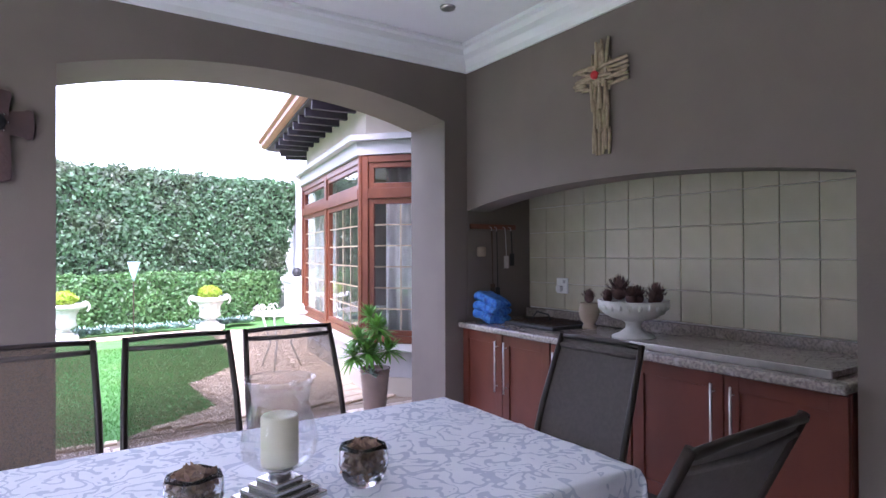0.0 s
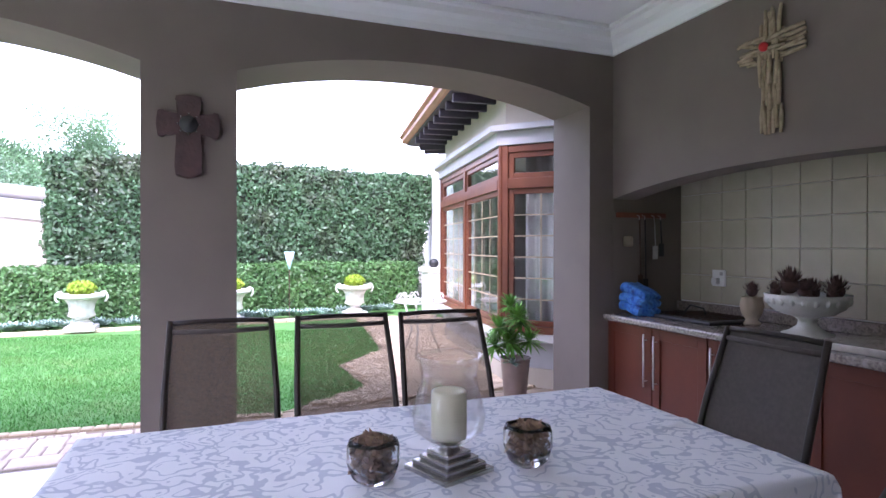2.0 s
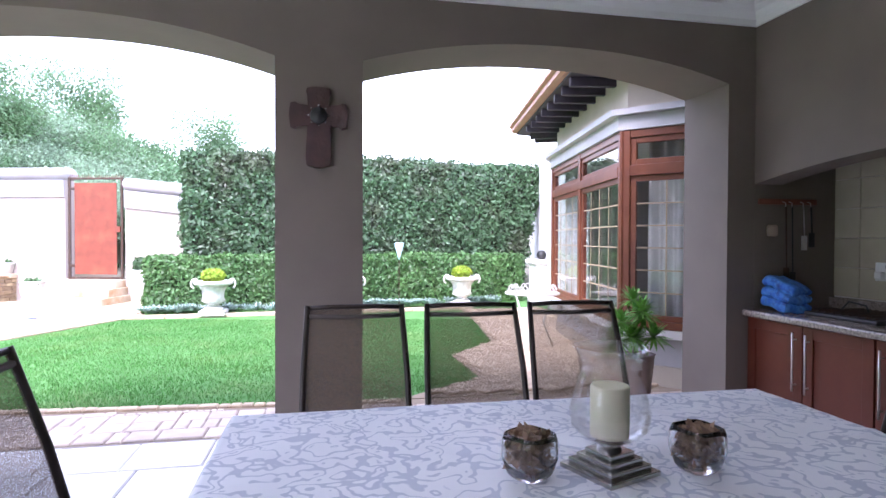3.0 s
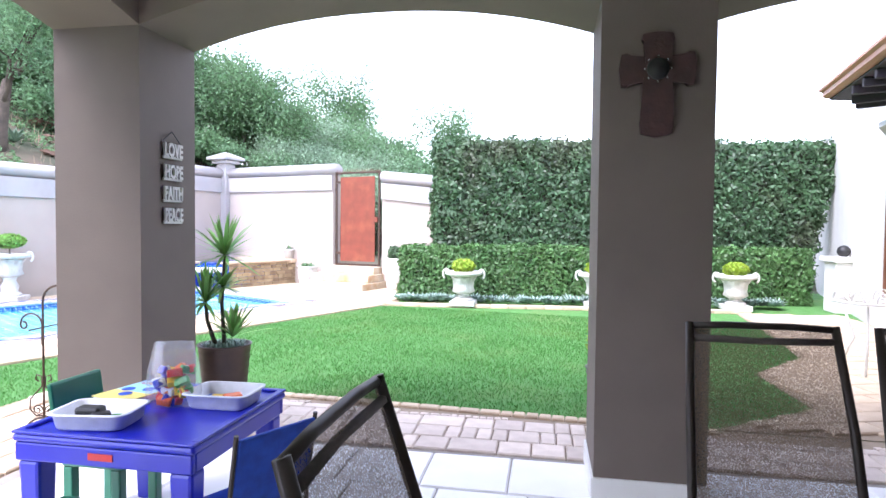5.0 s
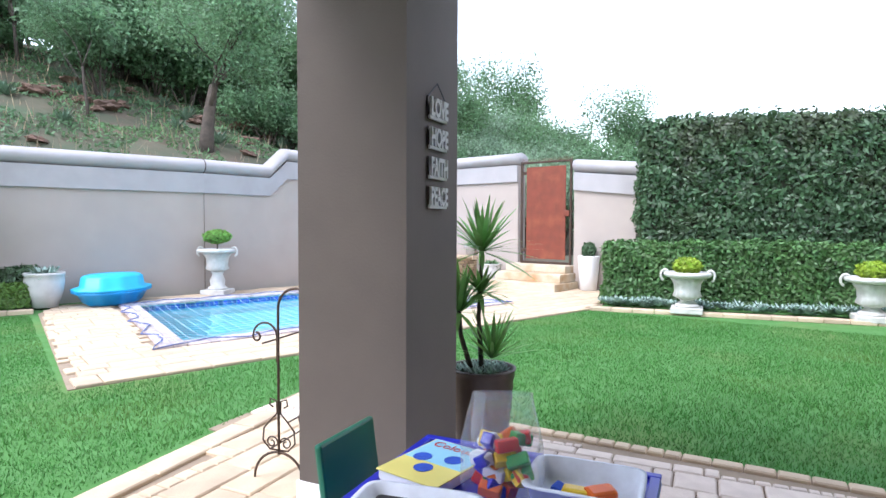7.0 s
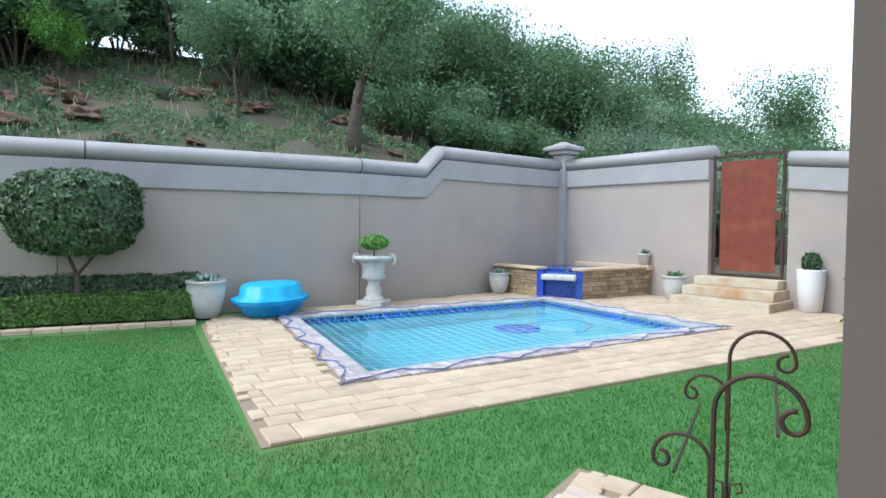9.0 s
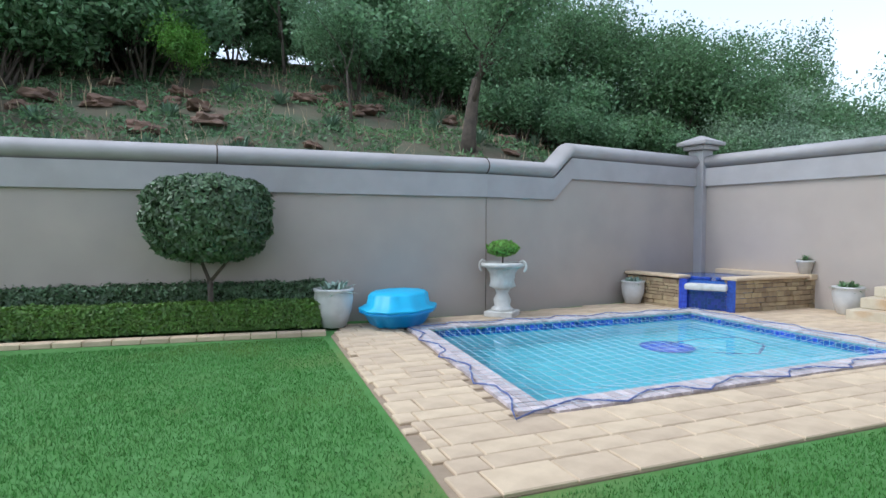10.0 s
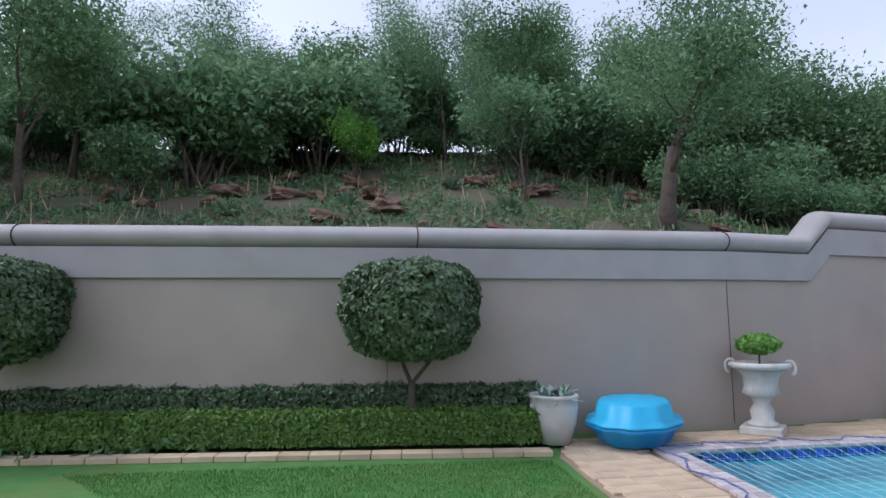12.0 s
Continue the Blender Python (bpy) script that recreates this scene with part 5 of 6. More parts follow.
towel = thing("folded_towel", "folded blue printed towel leaning in the niche corner", "towel", (2.80, 3.53, 0.838), 0)
for k in range(3):
    bm = box(-0.11, -0.12, 0.0, 0.11, 0.12, 0.07, 0.03)
    bmesh.ops.subdivide_edges(bm, edges=bm.edges[:], cuts=3, use_grid_fill=True)
    for v in bm.verts:
        v.co += Vector((1, 1, 1)) * 0.02 * noise.noise(v.co * 14 + Vector((k * 7, 0, 0)))
    bm.transform(pose(0.01 * k, 0.01 * k, 0.012 + 0.062 * k, 12 + 3 * k, 4, 8 * k))
    part("fold", bm, BLUECLOTH, towel, smooth=True)
sock = thing("wall_socket", "white double wall socket on the niche tiles", "socket", (3.343, 3.30, 1.11))
part("plate", box(-0.012, -0.06, -0.06, 0, 0.06, 0.06, 0.004), WHITE, sock)
part("plug", box(-0.05, -0.015, -0.045, -0.013, 0.035, 0.0, 0.006), WHITE, sock)
part("switch", box(-0.018, -0.04, 0.02, -0.013, -0.015, 0.045, 0.001), GREYTRIM, sock)
rail = thing("utensil_rail", "dark hanging rail with braai tools on the niche side", "utensil rail", (2.80, 3.694, 1.58))
part("bar", box(-0.08, -0.022, -0.02, 0.38, 0, 0.02, 0.004), WOOD, rail)
for k, (x, L, r, mm) in enumerate(((0.1, 0.42, 0.006, DARKIRON), (0.15, 0.45, 0.005, BLACK), (0.24, 0.2, 0.004, STEEL), (0.3, 0.18, 0.006, BLACK))):
    part("hook", tube([(x, -0.022, 0.0), (x, -0.05, -0.01), (x, -0.05, -0.04)], 0.003, 5), STEEL, rail)
    tool = thing("braai_tool", "long-handled dark metal braai tool hanging from the rail", "tool", (2.80 + x, 3.64, 1.545), 0, "braai tools")
    part("shaft", tube([(0, 0, 0), (0.01, 0, -L)], r, 6), mm, tool, smooth=True)
    part("head", box(-0.014, -0.004, -L - 0.1, 0.03, 0.004, -L, 0.002), mm, tool)
charm = thing("wall_charm", "small round terracotta wall charm", "ornament", (2.83, 3.695, 1.38))
part("disc", box(-0.04, -0.02, -0.04, 0.04, 0, 0.04, 0.018), TERRA, charm, smooth=True)
lid = thing("braai_cover", "flat grey-edged glossy cover panel set on the worktop", "cover panel", (0, 0, 0.839))
part("panel", box(2.70, 1.12, 0.0, 3.22, 2.14, 0.028, 0.004), GRANITE, lid)
part("rim", box(2.682, 1.12, 0.0, 2.698, 2.14, 0.034, 0.003), STEEL, lid)

# ---- wall ornaments ----
cross = thing("driftwood_cross", "driftwood stick cross with a red centre bead on the wall", "cross", (2.697, 2.33, 2.30))
g = random.Random(4)
for k in range(62):
    depth = -0.012 - 0.009 * (k % 3)
    if k < 38:
        y, L = -0.055 + 0.11 * (k % 8) / 7, g.uniform(0.13, 0.24)
        z = -0.34 + 0.125 * (k // 8) + g.uniform(-0.02, 0.02)
        p, q = (depth, y, z), (depth, y + g.uniform(-0.015, 0.015), min(z + L, 0.32))
    else:
        z, y = 0.055 + 0.115 * (k % 6) / 5, -0.20 + 0.10 * ((k - 38) // 6) + g.uniform(-0.01, 0.01)
        p, q = (depth - 0.006, y, z), (depth - 0.006, min(y + g.uniform(0.11, 0.17), 0.20), z + g.uniform(-0.03, 0.03))
    m = tuple((a + b) / 2 + g.uniform(-0.005, 0.005) for a, b in zip(p, q))
    part("stick", tube([p, m, q], [0.009, 0.012, 0.008], 6), TWIG, cross, smooth=True)
bm = bmesh.new()
bmesh.ops.create_uvsphere(bm, u_segments=12, v_segments=8, radius=0.026, matrix=pose(-0.05, 0.02, 0.115))
part("bead", bm, RED, cross, "red bead", True)
CARVED = mat("dark_carved_wood", (0.075, 0.036, 0.034), 0.55, (0.050, 0.026, 0.025), 12, 0.35, 45)
cross2 = thing("wooden_cross", "dark carved wooden cross with flared ends and a round boss", "cross", (-0.25, 3.697, 1.98))


def flared(L, w0, w1, d):
    """A carved arm along +x that widens to a lobed end."""
    bm = bmesh.new()
    pts = [(0, -w0), (L * 0.7, -w0 * 1.02), (L * 0.82, -w1), (L * 0.97, -w1 * 0.92), (L, -w1 * 0.5), (L * 1.03, 0), (L, w1 * 0.5), (L * 0.97, w1 * 0.92), (L * 0.82, w1), (L * 0.7, w0 * 1.02), (0, w0)]
    prism(pts, 0, d, bm)
    bmesh.ops.bevel(bm, geom=[e for e in bm.edges if all(v.co.z > d * 0.9 for v in e.verts)], offset=0.006, segments=2, affect="EDGES")
    return bm


for nm, L, w0, w1, turn in (("foot_arm", 0.30, 0.066, 0.074, -90), ("head_arm", 0.165, 0.058, 0.072, 90), ("side_arm", 0.165, 0.058, 0.078, 0), ("side_arm", 0.165, 0.058, 0.078, 180)):
    bm = flared(L, w0, w1, 0.026 if "side" in nm else 0.03)
    bm.transform(pose(0, 0, 0.055, 90) @ pose(0, 0, 0, 0, 0, turn))
    part(nm, bm, CARVED, cross2)
bm = lathe([(0.0, 0.03), (0.05, 0.03), (0.048, 0.038), (0.04, 0.04), (0.03, 0.05), (0.0, 0.056)], 24)
bm.transform(pose(0, 0, 0.055, 90))
part("boss", bm, BLACK, cross2, "dark glass boss", True)
for k in range(8):
    a = k * 0.785
    bm = bmesh.new()
    bmesh.ops.create_uvsphere(bm, u_segments=8, v_segments=6, radius=0.006, matrix=pose(0.058 * math.cos(a), -0.032, 0.055 + 0.058 * math.sin(a)))
    part("stud", bm, CHROME, cross2, "small shiny stud", True)
sign = thing("word_sign", "hanging pewter word sign reading love hope faith peace", "sign", (-2.905, 3.96, 1.85), 0)
for k, wd in enumerate(("LOVE", "HOPE", "FAITH", "PEACE")):
    fc = bpy.data.curves.new("word", "FONT")
    fc.body, fc.size, fc.extrude, fc.align_x, fc.offset = wd, 0.105, 0.006, "CENTER", 0.004
    tmp = bpy.data.objects.new("word", fc)
    scene.collection.objects.link(tmp)
    bpy.context.view_layer.update()
    me = bpy.data.meshes.new_from_object(tmp.evaluated_get(bpy.context.evaluated_depsgraph_get()))
    bpy.data.objects.remove(tmp)
    wdt = max(v.co.x for v in me.vertices) - min(v.co.x for v in me.vertices)
    for v in me.vertices:
        v.co.x *= 0.165 / wdt
    z = -0.145 - k * 0.125
    ob = part("word", me, URN, sign)
    ob.matrix_basis = pose(0.014, 0, z, 90, 0, 90)
    part("backing_bar", box(0.002, -0.085, z - 0.016, 0.014, 0.085, z, 0.003), URN, sign)
    part("shadow_plate", box(0.0005, -0.088, z - 0.018, 0.0018, 0.088, z + 0.08), DARKIRON, sign)
part("cord", tube([(0.005, -0.09, -0.07), (0.005, 0.0, 0.0), (0.005, 0.09, -0.07)], 0.003, 5), BLACK, sign)
dl = thing("downlight", "small round recessed ceiling downlight, switched off", "lamp", (2.1, 3.08, CEIL - 0.016))
part("ring", lathe([(0.03, 0.004), (0.045, 0.0), (0.05, 0.006), (0.05, 0.015), (0.03, 0.015)], 24), STEEL, dl, smooth=True)
part("lens", lathe([(0.001, 0.006), (0.028, 0.006), (0.028, 0.014), (0.001, 0.014)], 20), WHITE, dl)

# ---- dining set ----
TX0, TX1, TY0, TY1 = -0.50, 1.42, 1.10, 2.12
table = thing("dining_table", "dark-framed patio dining table under a cloth", "table", (0, 0, 0))
part("tabletop", box(TX0 + 0.02, TY0 + 0.02, 0.70, TX1 - 0.02, TY1 - 0.02, 0.728, 0.01), FRAME, table)
for x in (TX0 + 0.12, TX1 - 0.12):
    for y in (TY0 + 0.1, TY1 - 0.1):
        part("leg", tube([(x, y, 0), (x, y, 0.70)], 0.025, 10), FRAME, table)
part("edge_rail", tube([(TX1 + 0.012, TY0 + 0.03, 0.712), (TX1 + 0.012, TY1 - 0.03, 0.712)], 0.018, 8), BLACK, table, smooth=True)
cloth = thing("tablecloth", "white tablecloth with silver-grey scroll pattern and soft creases", "tablecloth")
bm = bmesh.new()
nx_, ny_ = 160, 90
cx, cy = (TX0 + TX1) / 2, (TY0 + TY1) / 2
hx, hy = (TX1 - TX0) / 2, (TY1 - TY0) / 2
rows_ = []
for j in range(ny_ + 1):
    row = []
    for i in range(nx_ + 1):
        u, v = (i / nx_ * 2 - 1) * (hx + 0.10), (j / ny_ * 2 - 1) * (hy + 0.13)
        ox, oy = max(abs(u) - hx, 0), max(abs(v) - hy, 0)
        drop = ox + oy
        x = cx + math.copysign(min(abs(u), hx) + 0.012 * min(drop * 20, 1) + (0.012 * math.sin(v * 22) if ox else 0) * min(ox * 12, 1), u)
        y = cy + math.copysign(min(abs(v), hy) + 0.012 * min(drop * 20, 1) + (0.014 * math.sin(u * 19) if oy else 0) * min(oy * 12, 1), v)
        if ox > 0 and oy > 0:
            drop = max(ox, oy) + 0.3 * min(ox, oy)
        crease = 0.007 * max(0, 1 - abs(math.sin(3.1 * u + 7.3 * v + 1.5 * noise.noise(Vector((u * 2, v * 2, 9))))) * 4) * max(0, noise.noise(Vector((u * 1.6, v * 2.2, 4))) + 0.35)
        crease += 0.006 * noise.noise(Vector((u * 3, v * 3, 2))) + 0.004 * abs(noise.noise(Vector((u * 7, v * 9, 5))))
        rr = math.hypot(x - 0.5, y - 1.45)
        crease += 0.006 * abs(math.sin(math.atan2(y - 1.45, x - 0.5) * 7)) * math.exp(-((rr - 0.25) / 0.12) ** 2)
        row.append(bm.verts.new((x, y, 0.742 - drop + (crease if not drop else 0))))
    rows_.append(row)
for j in range(ny_):
    for i in range(nx_):
        bm.faces.new((rows_[j][i], rows_[j][i + 1], rows_[j + 1][i + 1], rows_[j + 1][i]))
part("cloth", bm, CLOTH, cloth, smooth=True)


def sling_chair(at, rz, opaque, label, lean=0.16):
    """A patio chair facing local +y: sling back at local -y."""
    c = thing("patio_chair", label, "chair", at, rz, "patio chairs round the table")
    m = SLING if opaque else MESH
    for s in (-1, 1):
        part("side_frame", tube([(s * 0.23, -0.22, 0.0), (s * 0.23, -0.20, 0.40), (s * 0.23, -0.22, 0.46), (s * 0.225, -0.24 - lean * 0.35, 0.72), (s * 0.21, -0.24 - lean, 1.01)], [0.014, 0.014, 0.014, 0.014, 0.013], 8), FRAME, c, smooth=True)
        part("front_leg", tube([(s * 0.24, 0.24, 0.0), (s * 0.24, 0.22, 0.42), (s * 0.235, 0.16, 0.45), (s * 0.23, -0.2, 0.44)], 0.016, 8), FRAME, c, smooth=True)
    part("top_rail", tube([(-0.21, -0.24 - lean, 1.0), (-0.1, -0.245 - lean, 1.005), (0.1, -0.245 - lean, 1.005), (0.21, -0.24 - lean, 1.0)], 0.011, 8), FRAME, c, smooth=True)
    bm = bmesh.new()
    rows2 = []
    for j in range(13):
        t = j / 12
        z = 0.47 + t * 0.53
        y = -0.225 - lean * (t ** 1.3) - 0.015
        w = 0.222 - 0.012 * t
        rows2.append([bm.verts.new((w * (k / 4 - 1), y - 0.012 * (1 - (k / 4 - 1) ** 2), z)) for k in range(9)])
    for a, b in zip(rows2, rows2[1:]):
        for k in range(8):
            bm.faces.new((a[k], a[k + 1], b[k + 1], b[k]))
    part("backrest", bm, m, c, "sheer woven mesh" if not opaque else "", True)
    bm = bmesh.new()
    rows2 = [[bm.verts.new((0.225 * (k / 4 - 1), -0.21 + 0.41 * j / 8, 0.455 - 0.03 * math.sin(j / 8 * 3.14) * (1 - (k / 4 - 1) ** 2))) for k in range(9)] for j in range(9)]
    for a, b in zip(rows2, rows2[1:]):
        for k in range(8):
            bm.faces.new((a[k], a[k + 1], b[k + 1], b[k]))
    part("seat", bm, m, c, smooth=True)
    part("sling_band", tube([(-0.205, -0.238 - lean * 0.92, 0.965), (0.0, -0.255 - lean * 0.92, 0.957), (0.205, -0.238 - lean * 0.92, 0.965)], 0.011, 6), SLING, c, smooth=True)
    return c


CH = "dark-framed patio chair with sheer mesh back"
for x in (-0.075, 0.465, 0.965):
    sling_chair((x, 2.42, 0), 180, False, CH + " facing the table")
sling_chair((1.48, 1.65, 0), 90, True, "dark-framed patio chair with a grey-brown sling back")
sling_chair((1.17, 1.09, 0), 0, True, "dark-framed patio chair pulled out beside the table", 0.22)
sling_chair((-0.68, 1.75, 0), -90, False, CH + " at the table's end", 0.14)

# table pieces
holder = thing("hurricane_lamp", "glass hurricane shade with ivory candle on stepped pewter base", "candle holder", (0.48, 1.47, 0.745), 20)
for k, (w, z0, z1) in enumerate(((0.085, 0, 0.014), (0.07, 0.0142, 0.028), (0.056, 0.0282, 0.042), (0.042, 0.0422, 0.056))):
    part("base_step", box(-w, -w, z0, w, w, z1, 0.003), CHROME, holder)
part("stem", lathe([(0.03, 0.0562), (0.022, 0.064), (0.034, 0.072), (0.03, 0.08)], 24), CHROME, holder, smooth=True)
part("candle", lathe([(0.046, 0.088), (0.047, 0.092), (0.047, 0.208), (0.043, 0.213), (0.034, 0.208), (0.004, 0.203)], 32), WAX, holder, "ivory pillar candle", True)
prof = [(0.02, 0.081), (0.06, 0.085), (0.092, 0.11), (0.098, 0.15), (0.088, 0.19), (0.074, 0.24), (0.078, 0.28), (0.092, 0.306)]
gl = part("glass_shade", lathe(prof + [(r - 0.003, z + 0.001) for r, z in prof[::-1]], 40), thin_glass("thin_clear_glass"), holder, "clear flared glass", True)
gl.visible_shadow = False


def jar(x, y, rz):
    j = thing("glass_votive", "square glass jar filled with brown dried petals", "jar", (x, y, 0.745), rz, "jars on the table")
    def sq(r, z, n=24):
        return [(math.copysign(abs(math.cos(a)) ** 0.45, math.cos(a)) * r, math.copysign(abs(math.sin(a)) ** 0.45, math.sin(a)) * r, z) for a in [2 * math.pi * k / n for k in range(n)]]
    bm = bmesh.new()
    rings = [[bm.verts.new(p) for p in sq(r, z)] for r, z in ((0.036, 0), (0.045, 0.012), (0.056, 0.05), (0.055, 0.09), (0.050, 0.107), (0.047, 0.107), (0.051, 0.09), (0.052, 0.05), (0.041, 0.016), (0.03, 0.012))]
    for a, b in zip(rings, rings[1:]):
        for k in range(24):
            bm.faces.new((a[k], a[(k + 1) % 24], b[(k + 1) % 24], b[k]))
    bm.faces.new(rings[0][::-1])
    bm.faces.new(rings[-1])
    g_ = part("glass", bm, CLEAR, j, "clear thick glass", True)
    g_.visible_shadow = False
    n = 420
    p = RNG.uniform(-1, 1, (n, 3)) * np.array([0.043, 0.043, 0.040]) + np.array([0, 0, 0.058])
    p[:, 2] += 0.014 * (1 - (p[:, 0] ** 2 + p[:, 1] ** 2) / 0.0036)
    tagged(part("petals", leaves("petals", p, 0.016), CHIPS, j, "brown dried petals"), kind="stuff")


jar(0.275, 1.47, 30)
jar(0.70, 1.44, 12)

# ---- toy corner ----
tt = thing("toy_table", "cobalt blue moulded plastic toy table", "table", (-2.30, 3.04, 0))
bm = box(-0.37, -0.36, 0.50, 0.37, 0.37, 0.53, 0.012)
for a in ((-0.37, -0.36, 0.37, -0.33), (-0.37, 0.34, 0.37, 0.37), (-0.37, -0.33, -0.34, 0.34), (0.34, -0.33, 0.37, 0.34)):
    part("rim", box(a[0], a[1], 0.5305, a[2], a[3], 0.542, 0.004), TOYBLUE, tt)
part("tabletop", bm, TOYBLUE, tt)
bm = bmesh.new()
for a in ((-0.36, -0.355, 0.36, -0.33), (-0.36, 0.335, 0.36, 0.36), (-0.36, -0.33, -0.335, 0.335), (0.335, -0.33, 0.36, 0.335)):
    box(a[0], a[1], 0.43, a[2], a[3], 0.499, 0.006, bm)
part("apron", bm, TOYBLUE, tt)
for sx in (-1, 1):
    for sy in (-1, 1):
        bm = box(-0.045, -0.045, 0, 0.045, 0.045, 0.429, 0.014)
        for v in bm.verts:
            k = 0.75 + 0.25 * v.co.z / 0.43
            v.co.x *= k
            v.co.y *= k
        bm.transform(pose(sx * 0.31, sy * 0.305, 0))
        part("leg", bm, TOYBLUE, tt)
part("maker_plate", box(-0.05, -0.359, 0.455, 0.05, -0.3555, 0.48), RED, tt, "small red plate")


def tray(x, y, w, d, rz, bits):
    t = thing("toy_tray", "pale grey plastic tub with a few bright toys", "tub", (x, y, 0.5305), rz, "tubs on the toy table")
    bm = bmesh.new()
    prof = [(0.84, 0.001), (0.9, 0.01), (0.97, 0.058), (1.06, 0.06), (1.06, 0.066), (0.95, 0.066), (0.86, 0.012), (0.5, 0.008)]
    n = 32
    rings = [[bm.verts.new((math.copysign(abs(math.cos(a)) ** 0.3, math.cos(a)) * w / 2 * k, math.copysign(abs(math.sin(a)) ** 0.3, math.sin(a)) * d / 2 * k, z)) for a in [2 * math.pi * q / n for q in range(n)]] for k, z in prof]
    for a, b in zip(rings, rings[1:]):
        for k in range(n):
            bm.faces.new((a[k], a[(k + 1) % n], b[(k + 1) % n], b[k]))
    bm.faces.new(rings[0][::-1])
    bm.faces.new(rings[-1])
    part("tub", bm, TRAY, t, smooth=True)
    M = pose(x, y, 0.5305, 0, 0, rz)
    for k, (dx, dy, r, m) in enumerate(bits):
        b = tagged(part("toy_block", box(-r, -r * 0.6, -r * 0.5, r, r * 0.6, r * 0.5, r * 0.25), m), "small bright plastic toy in the tub", "toy", "loose toys")
        b.matrix_basis = M @ pose(dx, dy, 0.009 + r * 0.5, 10 * k, 0, 40 * k)


tray(-2.43, 2.84, 0.29, 0.21, 8, ((-0.06, 0.03, 0.05, BLACK), (0.0, 0.0, 0.035, BLACK), (0.05, -0.03, 0.025, RED), (0.07, -0.01, 0.022, ORANGE), (0.08, 0.01, 0.02, YELLOW), (0.05, 0.02, 0.02, LEAFGREEN)))
tray(-2.10, 3.17, 0.28, 0.22, 2, ((-0.02, -0.02, 0.035, YELLOW), (0.04, -0.01, 0.04, ORANGE), (-0.07, 0.0, 0.025, NAVY), (0.07, -0.03, 0.02, RED)))
book = thing("picture_book", "thick yellow and blue picture book", "book", (-2.52, 3.16, 0.5305), -12)
part("pages", box(-0.10, -0.135, 0.004, 0.10, 0.135, 0.034, 0.003), WHITE, book)
part("cover", box(-0.105, -0.14, 0.0345, 0.105, 0.14, 0.038, 0.001), mat("yellow_cover", (0.75, 0.66, 0.18), 0.35, scale=4), book)
part("cover_panel", box(-0.10, -0.02, 0.0382, 0.10, 0.135, 0.039), mat("pale_blue_cover", (0.3, 0.62, 0.78), 0.35, scale=4), book)
for x, y in ((-0.05, 0.0), (0.04, 0.03), (0.0, -0.06)):
    bm = lathe([(0.001, 0.0392), (0.028, 0.0392), (0.028, 0.0402), (0.001, 0.0402)], 16)
    bm.transform(pose(x, y, 0))
    part("cover_spot", bm, NAVY, book)
tc_ = bpy.data.curves.new("title", "FONT")
tc_.body, tc_.size, tc_.extrude, tc_.align_x = "Colours", 0.05, 0.0006, "CENTER"
tmp = bpy.data.objects.new("title", tc_)
scene.collection.objects.link(tmp)
bpy.context.view_layer.update()
me = bpy.data.meshes.new_from_object(tmp.evaluated_get(bpy.context.evaluated_depsgraph_get()))
bpy.data.objects.remove(tmp)
ob = part("title", me, RED, book, "red title lettering")
ob.matrix_basis = pose(0, 0.085, 0.0402)
bag = thing("toy_bag", "clear plastic bag full of bright building blocks", "bag", (-2.31, 3.12, 0.5305), 20)
g = random.Random(8)
for k in range(34):
    m = (RED, LEAFGREEN, YELLOW, ORANGE, TOYBLUE, RED, TRAY)[k % 7]
    lay = k // 9
    b = tagged(part("building_block", box(-0.03, -0.016, -0.016, 0.03, 0.016, 0.016, 0.004), m, bag))
    b.matrix_basis = pose(g.uniform(-0.055, 0.055), g.uniform(-0.035, 0.035), 0.025 + lay * 0.04, g.uniform(-40, 40), g.uniform(-40, 40), g.uniform(0, 180))
bm = bmesh.new()
rings = []
for z, kx, ky in ((0.002, 0.1, 0.075), (0.05, 0.112, 0.085), (0.14, 0.108, 0.08), (0.19, 0.098, 0.06), (0.235, 0.085, 0.03), (0.275, 0.075, 0.014)):
    rings.append([bm.verts.new(((kx + 0.008 * noise.noise(Vector((k * 0.8, z * 20, 0)))) * math.cos(k * 0.2618), (ky + 0.01 * noise.noise(Vector((k * 0.9, z * 18, 4)))) * math.sin(k * 0.2618), z + (0.02 * noise.noise(Vector((k, 3, 0))) if z > 0.25 else 0))) for k in range(24)])
for a, b in zip(rings, rings[1:]):
    for k in range(24):
        bm.faces.new((a[k], a[(k + 1) % 24], b[(k + 1) % 24], b[k]))
FILM = thin_glass("thin_plastic_film", 0.13)
fb = part("film", bm, FILM, bag, "crinkled clear film", True)
fb.visible_shadow = False

gch = thing("green_toy_chair", "small dark green plastic toy chair", "chair", (-2.62, 3.14, 0), 90)
part("seat", box(-0.14, -0.14, 0.27, 0.14, 0.14, 0.295, 0.01), TOYGREEN, gch)
bm = box(-0.145, -0.012, 0.0, 0.145, 0.012, 0.34, 0.01)
bm.transform(pose(0, 0.15, 0.285, -8))
part("backrest", bm, TOYGREEN, gch)
for sx in (-1, 1):
    for sy in (-1, 1):
        part("leg", box(sx * 0.115 - 0.022, sy * 0.115 - 0.022, 0, sx * 0.115 + 0.022, sy * 0.115 + 0.022, 0.269, 0.006), TOYGREEN, gch)
gch2 = thing("green_toy_stool", "small green plastic toy seat under the table edge", "stool", (-2.36, 2.62, 0), 0)
part("seat", box(-0.15, -0.12, 0.26, 0.15, 0.12, 0.29, 0.012), TOYGREEN, gch2)
